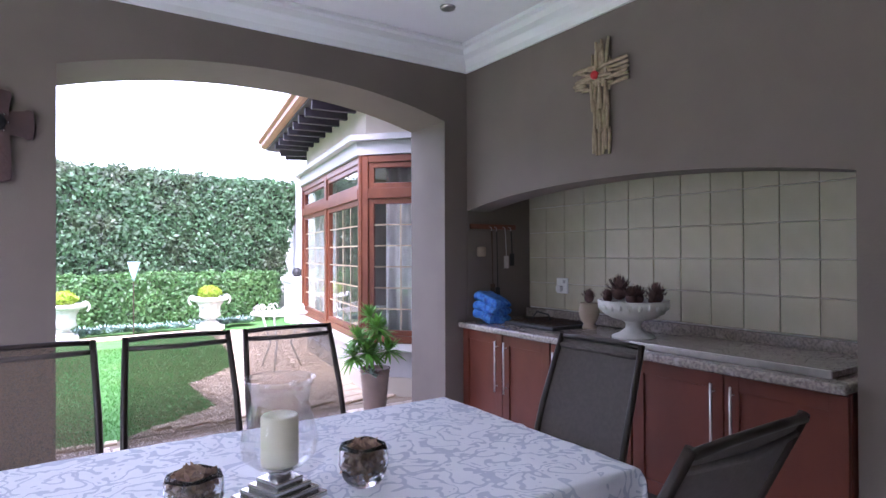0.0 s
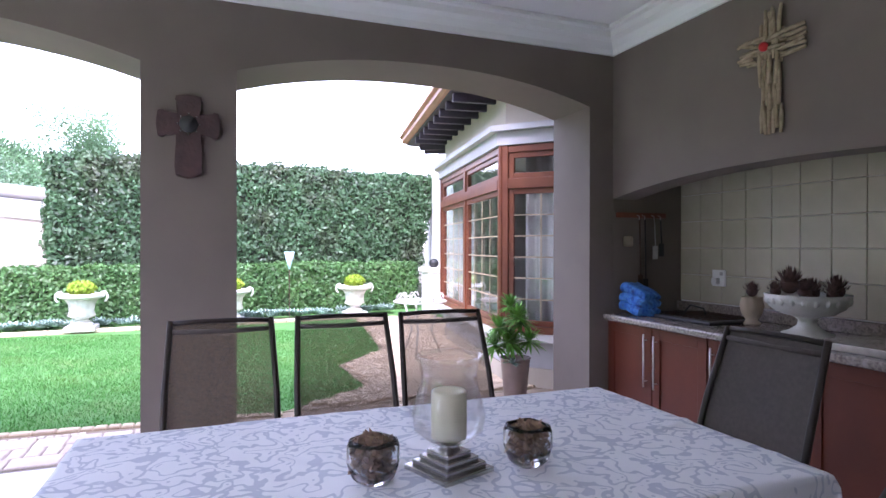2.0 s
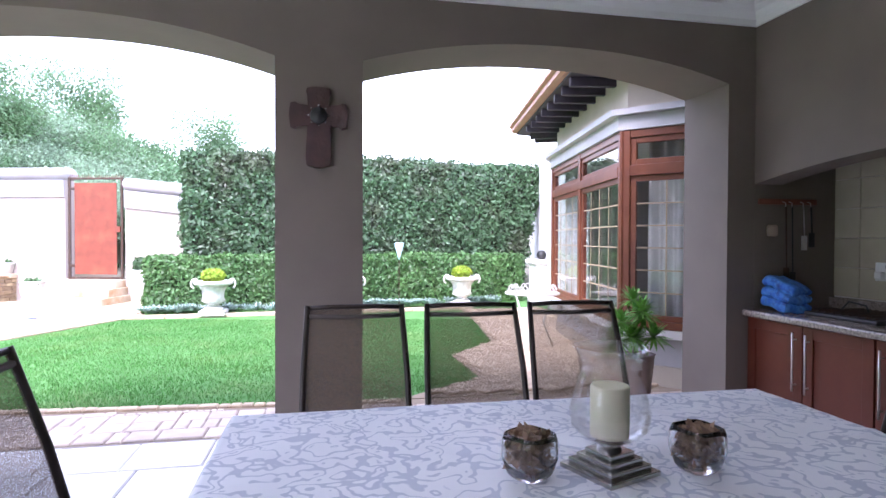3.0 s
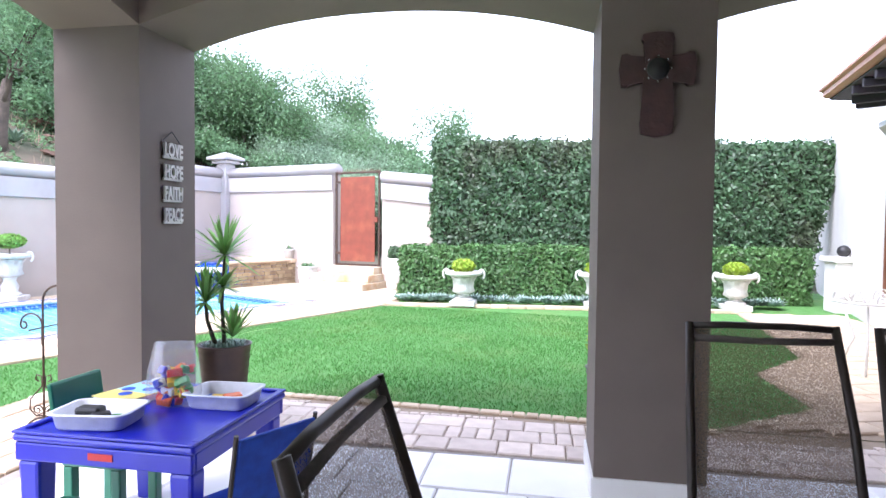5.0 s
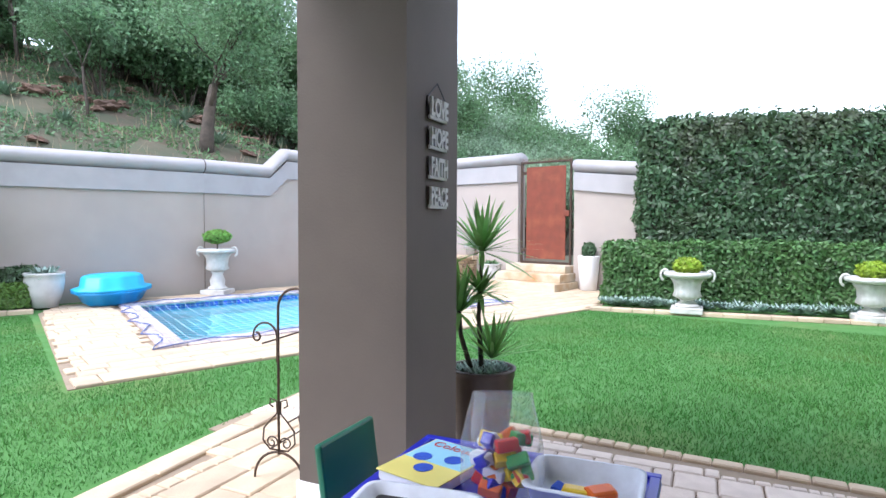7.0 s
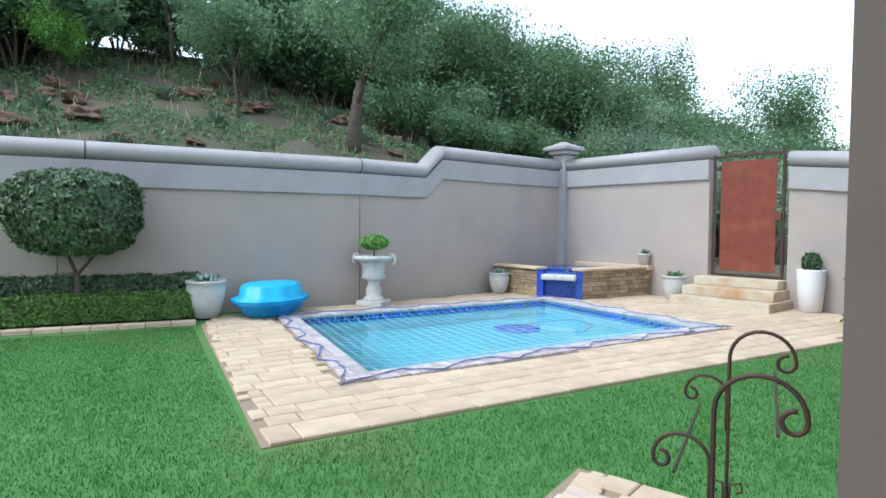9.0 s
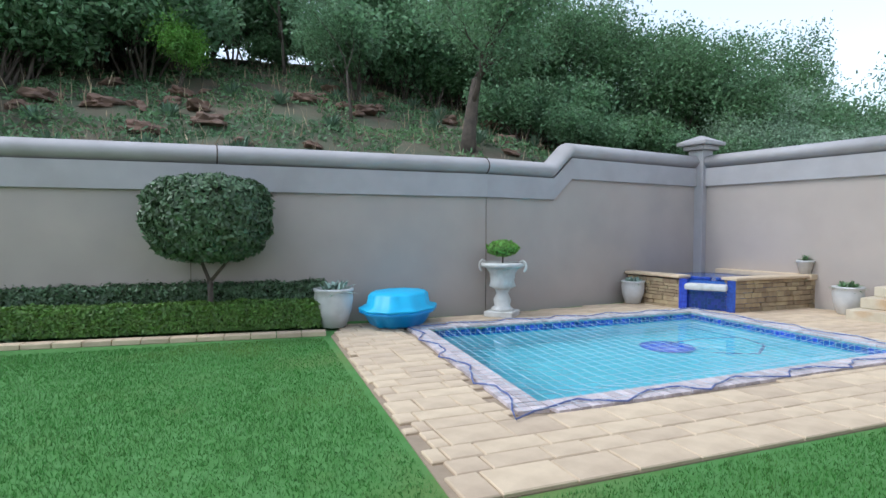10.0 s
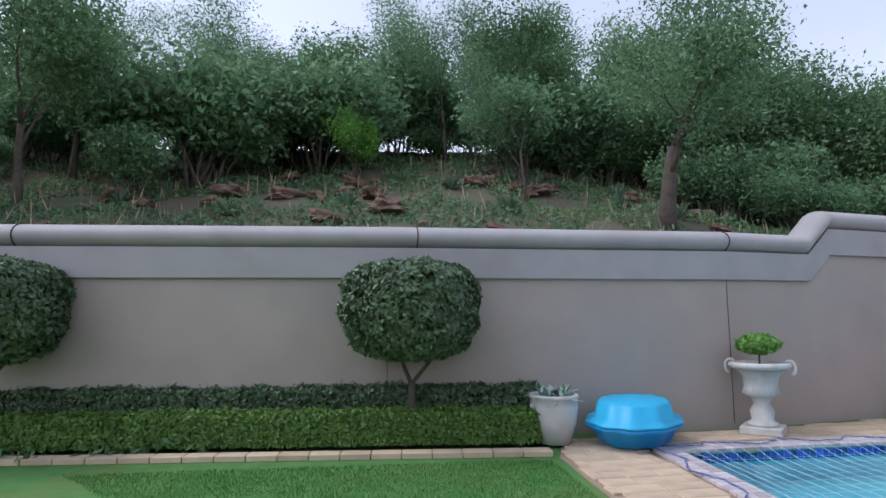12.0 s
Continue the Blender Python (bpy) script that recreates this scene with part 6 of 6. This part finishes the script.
for sx in (-1, 1):
    for sy in (-1, 1):
        part("leg", box(sx * 0.12 - 0.025, sy * 0.09 - 0.025, 0, sx * 0.12 + 0.025, sy * 0.09 + 0.025, 0.259, 0.006), TOYGREEN, gch2)
bch = thing("folding_toy_chair", "small blue canvas folding chair", "chair", (-1.84, 2.86, 0), 62)
bm = box(-0.16, -0.008, 0, 0.16, 0.008, 0.30, 0.006)
bm.transform(pose(0, -0.15, 0.3, 12))
part("backrest", bm, NAVY, bch)
bm = bmesh.new()
rows2 = [[bm.verts.new((0.16 * (k / 4 - 1), -0.15 + 0.3 * j / 6, 0.27 - 0.05 * math.sin(j / 6 * 3.14))) for k in range(9)] for j in range(7)]
for a, b in zip(rows2, rows2[1:]):
    for k in range(8):
        bm.faces.new((a[k], a[k + 1], b[k + 1], b[k]))
so = part("seat", bm, NAVY, bch, smooth=True).modifiers.new("thick", "SOLIDIFY")
so.thickness = 0.012
for s in (-1, 1):
    part("back_post", tube([(s * 0.165, -0.15, 0.0), (s * 0.165, -0.155, 0.3), (s * 0.165, -0.21, 0.61)], 0.009, 6), FRAME, bch)
    part("front_post", tube([(s * 0.165, 0.15, 0.0), (s * 0.165, 0.15, 0.28)], 0.009, 6), FRAME, bch)
    part("cross_strut", tube([(-s * 0.165, 0.155, 0.02), (s * 0.165, 0.155, 0.26)], 0.007, 6), FRAME, bch)

# ---- wrought-iron plant stand ----
def scroll(c, r, turns, a0, flip=1):
    return [(c[0] + r * (1 - 0.75 * t) * math.cos(a0 + flip * turns * 6.283 * t), c[1], c[2] + r * (1 - 0.75 * t) * math.sin(a0 + flip * turns * 6.283 * t)) for t in [k / 26 for k in range(27)]]


stand = thing("iron_plant_stand", "wrought-iron scroll stand with two crook-topped ends joined by rods", "plant stand", (-3.70, 3.87, 0), 6)


def crook(cx, cz, r, a0, a1, curl, flip):
    """An arch that ends in an inward curl."""
    pts = [(cx + flip * r * math.cos(a), cz + r * math.sin(a)) for a in [a0 + (a1 - a0) * k / 12 for k in range(13)]]
    ex, ez = pts[-1]
    pts += [(ex - flip * curl * (1 - math.cos(b)) * (1 - 0.06 * b), ez - curl * math.sin(b) * (1 - 0.05 * b)) for b in [0.4 * k for k in range(1, 13)]]
    return pts


for y in (0.0, 0.68):
    frame_end = part("end_frame", tube([(0, y, 0.13), (0, y, 0.60), (0, y, 0.84)] + [(x, y, z) for x, z in crook(0.10, 0.84, 0.10, math.pi, 0.0, 0.033, 1)[1:]], 0.0065, 7), DARKIRON, stand, smooth=True)
    part("side_crook", tube([(-0.006, y, 0.58), (-0.006, y, 0.69)] + [(-x, y, z) for x, z in crook(0.074, 0.70, 0.068, math.pi, 0.0, 0.024, 1)], 0.0055, 6), DARKIRON, frame_end, smooth=True)
    part("foot_arch", tube([(0.14 * math.cos(a), y, 0.14 * math.sin(a)) for a in [math.pi * k / 14 for k in range(15)]], 0.0065, 6), DARKIRON, frame_end, smooth=True)
    for q in (-1, 1):
        part("heart_scroll", tube([(q * x, y, z) for x, z in ((0.0, 0.15), (0.05, 0.15), (0.09, 0.19), (0.085, 0.25), (0.05, 0.29), (0.01, 0.33), (0.012, 0.39), (0.045, 0.40), (0.05, 0.37), (0.03, 0.36))], 0.0045, 5), DARKIRON, frame_end, smooth=True)
        part("inner_scroll", tube(scroll((q * 0.04, y, 0.185), 0.033, 1.3, math.pi if q > 0 else 0.0, -q), 0.004, 5), DARKIRON, frame_end, smooth=True)
for x, z in ((-0.09, 0.665), (0.14, 0.80), (-0.05, 0.15), (0.05, 0.29)):
    part("rod", tube([(x, 0, z), (x, 0.68, z)], 0.0045, 6), DARKIRON, stand)
for yy in (0.18, 0.34, 0.50):
    part("lower_scroll", tube([(0.05 - 0.1 * (p[2] - 0.15) / 0.14 + 0.05, yy + p[0], p[2]) for p in scroll((0, 0, 0.22), 0.06, 1.3, 1.5)], 0.004, 5), DARKIRON, stand, smooth=True)

# ---- pots and plants ----
def ribbed_pot(x, y, r, h, label, m=POTBROWN):
    p = thing("ribbed_pot", label, "pot", (x, y, 0))
    prof = [(r * 0.72, 0)]
    for k in range(18):
        t = (k + 0.5) / 18
        prof.append((r * (0.74 + 0.26 * t) * (1.0 if k % 2 else 1.035), h * t))
    prof += [(r * 1.06, h * 0.985), (r * 1.06, h), (r * 0.93, h), (r * 0.92, h * 0.93), (0.01, h * 0.93)]
    part("vessel", lathe(prof, 32), m, p, smooth=True)
    return p


def blades(name, centre, n, length, width, spread, droop, material, parent, seed=0):
    """Strap leaves from one point."""
    g = random.Random(seed)
    bm = bmesh.new()
    for k in range(n):
        a = k * 2.4 + g.uniform(-0.2, 0.2)
        e = g.uniform(*spread)
        L = length * g.uniform(0.7, 1.1)
        d = Vector((math.cos(a) * math.cos(e), math.sin(a) * math.cos(e), math.sin(e)))
        s = d.cross(Vector((0, 0, 1))).normalized() * width
        prev = None
        for t, w in ((0, 0.5), (0.35, 1.0), (0.7, 0.75), (1.0, 0.04)):
            p = Vector(centre) + d * L * t - Vector((0, 0, droop * L * t * t))
            cur = [bm.verts.new(p - s * w), bm.verts.new(p + s * w)]
            if prev:
                bm.faces.new((prev[0], prev[1], cur[1], cur[0]))
            prev = cur
    return part(name, bm, material, parent)


yp = ribbed_pot(-2.90, 4.52, 0.17, 0.50, "dark brown ribbed pot holding a yucca")
yuc = thing("yucca", "slender yucca with spiky green heads in the brown pot", "plant", (-2.90, 4.52, 0.465), 0)
part("stem", tube([(0, 0, 0), (-0.02, 0.0, 0.3), (-0.01, 0.02, 0.66)], [0.015, 0.012, 0.010], 7), BARK, yuc, smooth=True)
part("short_stem", tube([(-0.04, -0.03, 0), (-0.10, -0.05, 0.2), (-0.11, -0.05, 0.33)], [0.015, 0.013, 0.011], 7), BARK, yuc, smooth=True)
blades("leaf_head", (-0.01, 0.02, 0.64), 70, 0.36, 0.013, (-0.25, 1.45), 0.18, YUCCA, yuc, 1)
blades("leaf_head", (-0.11, -0.05, 0.32), 50, 0.34, 0.013, (-0.2, 1.4), 0.2, YUCCA, yuc, 2)
blades("leaf_head", (-0.015, 0.01, 0.42), 40, 0.26, 0.012, (-0.2, 1.2), 0.25, YUCCA, yuc, 4)
blades("leaf_head", (0.05, 0.02, 0.08), 40, 0.32, 0.012, (0.3, 1.4), 0.15, YUCCA, yuc, 3)
ros = []
for k in range(26):
    a, r = k * 2.4, 0.13 * math.sqrt((k + 0.5) / 26)
    ros += rosette((r * math.cos(a), r * math.sin(a), 0.02), 0.045, 12)
part("rosette_carpet", quads("rosettes", np.array([q[0] for q in ros]), np.array([q[2] for q in ros]), np.array([q[1] for q in ros])), SUCCULENT, yuc, "grey-green rosettes")

sp = ribbed_pot(2.36, 4.62, 0.13, 0.36, "brown ribbed pot holding a bushy green shrub", mat("taupe_ribbed_pot", (0.24, 0.17, 0.14), 0.5, scale=9))
sh = thing("potted_shrub", "bushy bright green shrub with narrow leaves in a pot", "plant", (2.33, 4.62, 0.335))
part("stem", tube([(0, 0, 0), (0.01, 0, 0.2)], [0.02, 0.012], 6), BARK, sh)
for i, (dx, dy, dz) in enumerate(((0, 0, 0.10), (-0.09, 0.02, 0.2), (0.08, 0.03, 0.22), (0, -0.08, 0.27), (0.02, 0.07, 0.32), (-0.06, -0.05, 0.12), (-0.14, 0, 0.10), (0.1, -0.06, 0.12))):
    blades("leaf_tuft", (dx * 1.25, dy * 1.25, dz * 1.45), 80, 0.19, 0.013, (-0.5, 1.4), 0.25, SHRUB, sh, 20 + i)
blades("grey_tuft", (-0.06, -0.12, 0.0), 20, 0.1, 0.016, (0.0, 1.2), 0.3, SUCCULENT, sh, 40)

lp = ribbed_pot(-0.33, 4.72, 0.14, 0.42, "dark ribbed pot with a clipped lime shrub beside the pillar", mat("charcoal_ribbed_pot", (0.11, 0.095, 0.09), 0.5, scale=9))


def clump(name, label, at, rx, rz_, count, size, material, stem=0.0, cat="plant", group=""):
    """A clipped ball of leaves on a short stem."""
    t = thing(name, label, cat, at, 0, group)
    v = RNG.normal(size=(count, 3))
    v /= np.linalg.norm(v, axis=1)[:, None]
    r = 0.82 + 0.22 * RNG.random((count, 1)) + 0.06 * np.sin(v[:, :1] * 9 + v[:, 2:] * 7)
    p = v * r * np.array([rx, rx, rz_]) + np.array([0, 0, stem + rz_])
    part("foliage", leaves("foliage", p, size, v), material, t)
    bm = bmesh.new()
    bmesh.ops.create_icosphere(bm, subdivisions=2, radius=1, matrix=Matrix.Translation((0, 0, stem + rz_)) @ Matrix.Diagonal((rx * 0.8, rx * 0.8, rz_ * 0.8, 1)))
    # dark ball under the leaves, coloured as the shade inside the shrub
    part("inner_twig_shade", bm, SHADECORE, t)
    part("stem", tube([(0, 0, -0.06), (0.01, 0, stem + rz_ * 0.5)], 0.012, 6), BARK, t)
    return t


clump("lime_shrub", "clipped lime-yellow shrub in a dark ribbed pot", (-0.33, 4.72, 0.40), 0.13, 0.19, 1500, 0.03, LIME, 0.02)


def urn(x, y, z, s, tall, rz=0):
    u = thing("garden_urn", "weathered white cast-stone garden urn with scroll handles", "urn", (x, y, z), rz, "garden urns")
    part("plinth", box(-0.19 * s, -0.19 * s, 0, 0.19 * s, 0.19 * s, 0.075 * s, 0.012 * s), URN, u)
    h0 = 0.075 * s
    k = 0.28 if tall else 0.10
    part("pedestal", lathe([(0.15 * s, h0), (0.14 * s, h0 + 0.03 * s), (0.10 * s, h0 + 0.06 * s), (0.115 * s, h0 + k * 0.5 * s), (0.075 * s, h0 + k * 0.8 * s), (0.10 * s, h0 + k * s)], 24), URN, u, smooth=True)
    b = h0 + k * s
    part("cup", lathe([(0.10 * s, b), (0.17 * s, b + 0.04 * s), (0.15 * s, b + 0.10 * s), (0.16 * s, b + 0.2 * s), (0.21 * s, b + 0.28 * s)], 48, wave=0.035, waves=16), URN, u, smooth=True)
    part("rim", lathe([(0.20 * s, b + 0.275 * s), (0.27 * s, b + 0.29 * s), (0.29 * s, b + 0.31 * s), (0.28 * s, b + 0.345 * s), (0.25 * s, b + 0.35 * s), (0.24 * s, b + 0.31 * s), (0.02, b + 0.31 * s)], 36), URN, u, smooth=True)
    for q in (-1, 1):
        pts = [(q * (0.27 + 0.05 * math.sin(a)) * s, 0, b + (0.30 - 0.07 * math.cos(a)) * s) for a in [0.3 + 0.3 * i for i in range(17)]]
        part("handle", tube(pts, 0.016 * s, 7), URN, u, smooth=True)
    clump("urn_shrub", "clipped lime-green shrub growing in the urn", (x, y, z + b + 0.31 * s), 0.17 * s if not tall else 0.20 * s, 0.10 * s, 1500, 0.035, LIME if not tall else BRIGHT, 0.02 if not tall else 0.14, group="urn shrubs")


urn(-9.78, 9.38, 0.0, 1.15, True, 20)
urn(-2.12, 10.72, 0.0, 1.12, False)
urn(0.12, 10.95, 0.0, 1.12, False)
urn(2.38, 11.25, 0.0, 1.12, False)


def topiary(x, y, seed):
    t = thing("standard_tree", "clipped drum-shaped standard tree on a forked stem", "tree", (x, y, -0.03), 30 * seed, "clipped standard trees")
    bm = tube([(0, 0, 0), (0.01, 0, 0.45), (0.0, 0.0, 0.68)], [0.045, 0.036, 0.033], 8)
    tube([(0, 0, 0.66), (-0.1, 0.02, 0.84), (-0.2, 0.03, 1.05)], [0.026, 0.022, 0.016], 7, bm)
    tube([(0, 0, 0.66), (0.16, 0.05, 0.86), (0.32, 0.06, 1.05)], [0.024, 0.02, 0.014], 7, bm)
    part("trunk", bm, BARK, t, smooth=True)
    n = 17000
    v = RNG.normal(size=(n, 3))
    v /= np.linalg.norm(v, axis=1)[:, None]
    sup = (np.abs(v) ** 3.6).sum(1) ** (-1 / 3.6)
    r = (0.9 + 0.13 * RNG.random(n) + 0.03 * np.sin(v[:, 0] * 14 + v[:, 2] * 11)) * sup
    p = v * r[:, None] * np.array([0.66, 0.66, 0.52]) + np.array([0, 0, 1.46])
    p[:, :2] *= (1 - 0.10 * np.clip(1.46 - p[:, 2], 0, 1) / 0.5)[:, None]
    part("crown", leaves("crown", p, 0.04, v), OLIVE, t)
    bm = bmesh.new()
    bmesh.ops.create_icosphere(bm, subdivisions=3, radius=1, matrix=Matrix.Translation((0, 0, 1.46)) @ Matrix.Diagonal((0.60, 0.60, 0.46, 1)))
    # dark ball within the crown, its inner shade given as colour
    part("inner_shade_mass", bm, SHADECORE, t)


topiary(-11.61, 5.72, 1)
topiary(-13.62, 1.86, 2)


def white_pot(x, y, s, label, plant, tall=False):
    p = thing("white_pot", label, "pot", (x, y, 0.0))
    prof = [(0.13, 0), (0.15, 0.01), (0.215, 0.2), (0.235, 0.36), (0.225, 0.43), (0.24, 0.44), (0.24, 0.47), (0.2, 0.47), (0.19, 0.42), (0.01, 0.42)]
    if tall:
        prof = [(0.16, 0), (0.18, 0.01), (0.22, 0.4), (0.24, 0.76), (0.24, 0.78), (0.2, 0.78), (0.19, 0.7), (0.01, 0.7)]
    part("vessel", lathe([(r * s, z * s) for r, z in prof], 32), POTWHITE if not tall else WHITE, p, smooth=True)
    if plant:
        q = thing("pot_plant", "green leafy plant growing in the white pot", "plant", (x, y, 0.40 * s if not tall else 0.70 * s))
        for k in range(5):
            blades("leaf_tuft", (0.1 * s * math.cos(k * 1.26), 0.1 * s * math.sin(k * 1.26), 0.0), 26, 0.26 * s, 0.02 * s, (0.2, 1.4), 0.35, plant, q, 50 + k)


white_pot(-10.78, 7.02, 1.1, "large pale weathered pot with a grey succulent beside the hedge", SUCCULENT)
white_pot(-9.05, 12.2, 0.85, "small pale pot with a low plant at the wall", SUCCULENT)
white_pot(-6.05, 13.3, 0.92, "pale pot with a green shrub beside the steps", BUSH)
white_pot(-3.95, 13.0, 0.85, "tall white glazed planter with a dark shrub", None, True)
clump("dark_shrub", "dark clipped shrub in the tall white planter", (-3.95, 13.0, 0.62), 0.13, 0.15, 900, 0.035, HEDGEDARK, 0.0)
sp2 = thing("small_white_pot", "small white pot with a plant standing on the stone ledge", "pot", (-6.75, 13.85, 0.55))
part("vessel", lathe([(0.08, 0), (0.12, 0.2), (0.14, 0.21), (0.14, 0.24), (0.11, 0.24), (0.1, 0.2), (0.01, 0.2)], 24), POTWHITE, sp2, smooth=True)
q = thing("ledge_plant", "small green plant in the pot on the ledge", "plant", (-6.75, 13.85, 0.75))
blades("leaf_tuft", (0, 0, 0), 50, 0.2, 0.02, (0.0, 1.4), 0.3, BUSH, q, 70)

tub = thing("sandpit_tub", "closed two-part blue plastic clam-shell sandpit", "sandpit", (-10.33, 7.78, 0), 25)
def scallop(prof, seg=60):
    return lathe(prof, seg, wave=0.03, waves=10)
bm = scallop([(0.40, 0.0), (0.47, 0.04), (0.55, 0.16), (0.64, 0.20), (0.64, 0.225), (0.4, 0.225)])
for v in bm.verts:
    v.co.x *= 0.76
    v.co.y *= 1.06
part("base_shell", bm, BLUETUB, tub, smooth=True)
bm = scallop([(0.63, 0.228), (0.65, 0.24), (0.64, 0.26), (0.52, 0.29), (0.49, 0.42), (0.44, 0.455), (0.2, 0.47), (0.01, 0.47)])
for v in bm.verts:
    v.co.x *= 0.76
    v.co.y *= 1.06
part("lid_shell", bm, TUBLID, tub, "paler blue lid", True)

feed = thing("garden_light_stake", "pale blue cone lamp on a thin dark stake", "garden lamp", (1.12, 11.05, 0))
part("stake", tube([(0, 0, 0), (0, 0, 0.93)], 0.008, 6), DARKIRON, feed)
part("cone", lathe([(0.015, 0.92), (0.03, 0.98), (0.095, 1.24), (0.088, 1.24), (0.02, 0.99)], 20), mat("pale_blue_glass", (0.45, 0.68, 0.72), 0.3, scale=8), feed, smooth=True)

wt = thing("iron_garden_table", "ornate white wrought-iron garden table with scrolls", "table", (2.25, 6.9, 0))
part("top_ring", tube([(0.32 * math.cos(a), 0.32 * math.sin(a), 0.66) for a in [k * 0.314 for k in range(20)]], 0.014, 6, None, True), URN, wt)
for k in range(8):
    a = k * 0.785
    part("slat", tube([(0.31 * math.cos(a), 0.31 * math.sin(a), 0.66), (0, 0, 0.665)], 0.008, 5), URN, wt)
    part("fret_scroll", tube([(0.25 * math.cos(a) + 0.06 * math.cos(b), 0.25 * math.sin(a) + 0.06 * math.sin(b), 0.71 + 0.05 * math.sin(b * 2)) for b in [q * 0.5 for q in range(13)]], 0.007, 5), URN, wt)
for k in range(3):
    a = k * 2.094
    part("leg", tube([(0.28 * math.cos(a), 0.28 * math.sin(a), 0.655), (0.14 * math.cos(a), 0.14 * math.sin(a), 0.3), (0.27 * math.cos(a), 0.27 * math.sin(a), 0.0)], 0.012, 6), URN, wt, smooth=True)

# ---- grass blades ----
LAWN_N = [(-4.6, 5.32), (0.4, 4.98), (1.22, 5.6), (1.2, 6.7), (1.9, 7.5), (2.2, 9.6), (-3.4, 10.5), (-5.9, 5.1)]
LAWN_W = [(-6.2, 4.4), (-4.65, 5.3), (-4.25, -1.0), (-7.15, -1.0), (-7.15, 2.75), (-10.0, 3.2), (-12.4, 2.6), (-10.35, 6.55)]
LAWN_M = [(-6.2, 4.4), (-4.65, 5.3), (-3.45, 10.5)]
def lawn(polys, n):
    xs, ys = RNG.uniform(-12.5, 2.4, n), RNG.uniform(-1, 10.8, n)
    keep = np.array([any(inside(a, b, p) for p in polys) and not inside(a, b, POOLPAVE) for a, b in zip(xs, ys)])
    return xs[keep], ys[keep]


gxs, gys = lawn((LAWN_N, LAWN_W, LAWN_M), 620000)
n = len(gxs)
hgt = RNG.uniform(0.010, 0.024, n) * (1 + 0.25 * np.sin(gxs * 2.3 + gys * 1.7) * np.sin(gys * 3.1))
ang = RNG.uniform(0, 6.283, n)
base = np.stack([gxs, gys, np.full(n, -0.032)], 1)
side = np.stack([np.cos(ang), np.sin(ang), 0 * ang], 1) * 0.0035
tip = np.stack([RNG.normal(0, 0.010, n), RNG.normal(0, 0.010, n), hgt + 0.008], 1)
v = np.stack([base - side, base + side, base + tip], 1).reshape(-1, 3)
me = bpy.data.meshes.new("lawn_blades")
me.vertices.add(3 * n)
me.vertices.foreach_set("co", v.astype(np.float32).ravel())
me.loops.add(3 * n)
me.loops.foreach_set("vertex_index", np.arange(3 * n, dtype=np.int32))
me.polygons.add(n)
me.polygons.foreach_set("loop_start", np.arange(0, 3 * n, 3, dtype=np.int32))
me.update(calc_edges=True)
tagged(part("lawn_grass", me, GRASS), "short mown green lawn grass", "grass", kind="stuff")

# ---- tiles and paving blocks ----
pavers(floor, "floor_tile", [(-3.495, -2.59), (2.69, -2.59), (2.69, 4.20), (-3.495, 4.20)], (-3.49, -2.58), 0.0, [0.45], [0.45], 0.003, 0.012, TILE, TILE, (-1, 3))
NE = math.atan2(-0.35, 4.92)
pavers(pave_north, "edge_block", [(-4.6, 5.12), (0.4, 4.78), (0.4, 4.96), (-4.6, 5.30)], (-4.6, 5.12), NE, [0.30, 0.36], [0.17], 0.004, 0.03, PAVER, PAVER_STUFF, (-2, 5), 60)
pavers(pave_north, "cobble", [(-3.5, 4.225), (3.1, 4.225), (3.1, 4.8), (0.4, 4.78), (-4.6, 5.115), (-4.6, 4.6), (-3.5, 4.5)], (-3.5, 4.23), 0.0, [0.1, 0.2, 0.2, 0.3], [0.1, 0.2], 0.004, 0.03, COBBLE, COBBLE, (-2, 4.5), 280)
WE = math.atan2(5.3 - 1.9, -4.62 + 4.35)
pavers(pave_west, "edge_block", [(-4.60, 5.28), (-4.33, 1.9), (-4.18, -2.6), (-4.0, -2.6), (-4.15, 1.9), (-4.42, 5.28)], (-4.33, 1.9), WE, [0.30, 0.36], [0.17], 0.004, 0.03, PAVER, PAVER_STUFF, (-4, 4), 60)
pavers(pave_west, "paving_block", [(-4.41, 5.1), (-4.14, 1.9), (-3.99, -2.6), (-3.52, -2.6), (-3.52, 5.05)], (-3.52, -2.6), math.pi / 2, [0.3, 0.4], [0.2], 0.004, 0.03, PAVER, PAVER_STUFF, (-3.8, 3.5), 120)
PE = math.atan2(10.62 - 4.46, -3.42 + 6.24)
pavers(pave_pool, "paving_block", POOLPAVE, (-6.24, 4.46), PE, [0.3, 0.4, 0.45], [0.2, 0.2, 0.3], 0.004, 0.03, PAVER, PAVER_STUFF, (-6.5, 5.2), 300, POOLWIDE)
pavers(pave_east, "paving_block", EASTPAVE, (0.4, 4.98), 0.3, [0.3, 0.4], [0.2, 0.3], 0.004, 0.03, PAVER, PAVER_STUFF, (1.5, 5.5), 200)
pavers(pave_path, "paving_block", PATHW, (-9.98, 3.14), math.atan2(-0.42, 2.78), [0.4, 0.45], [0.3], 0.004, 0.03, PAVER, PAVER_STUFF, (-9, 2.5), 80)
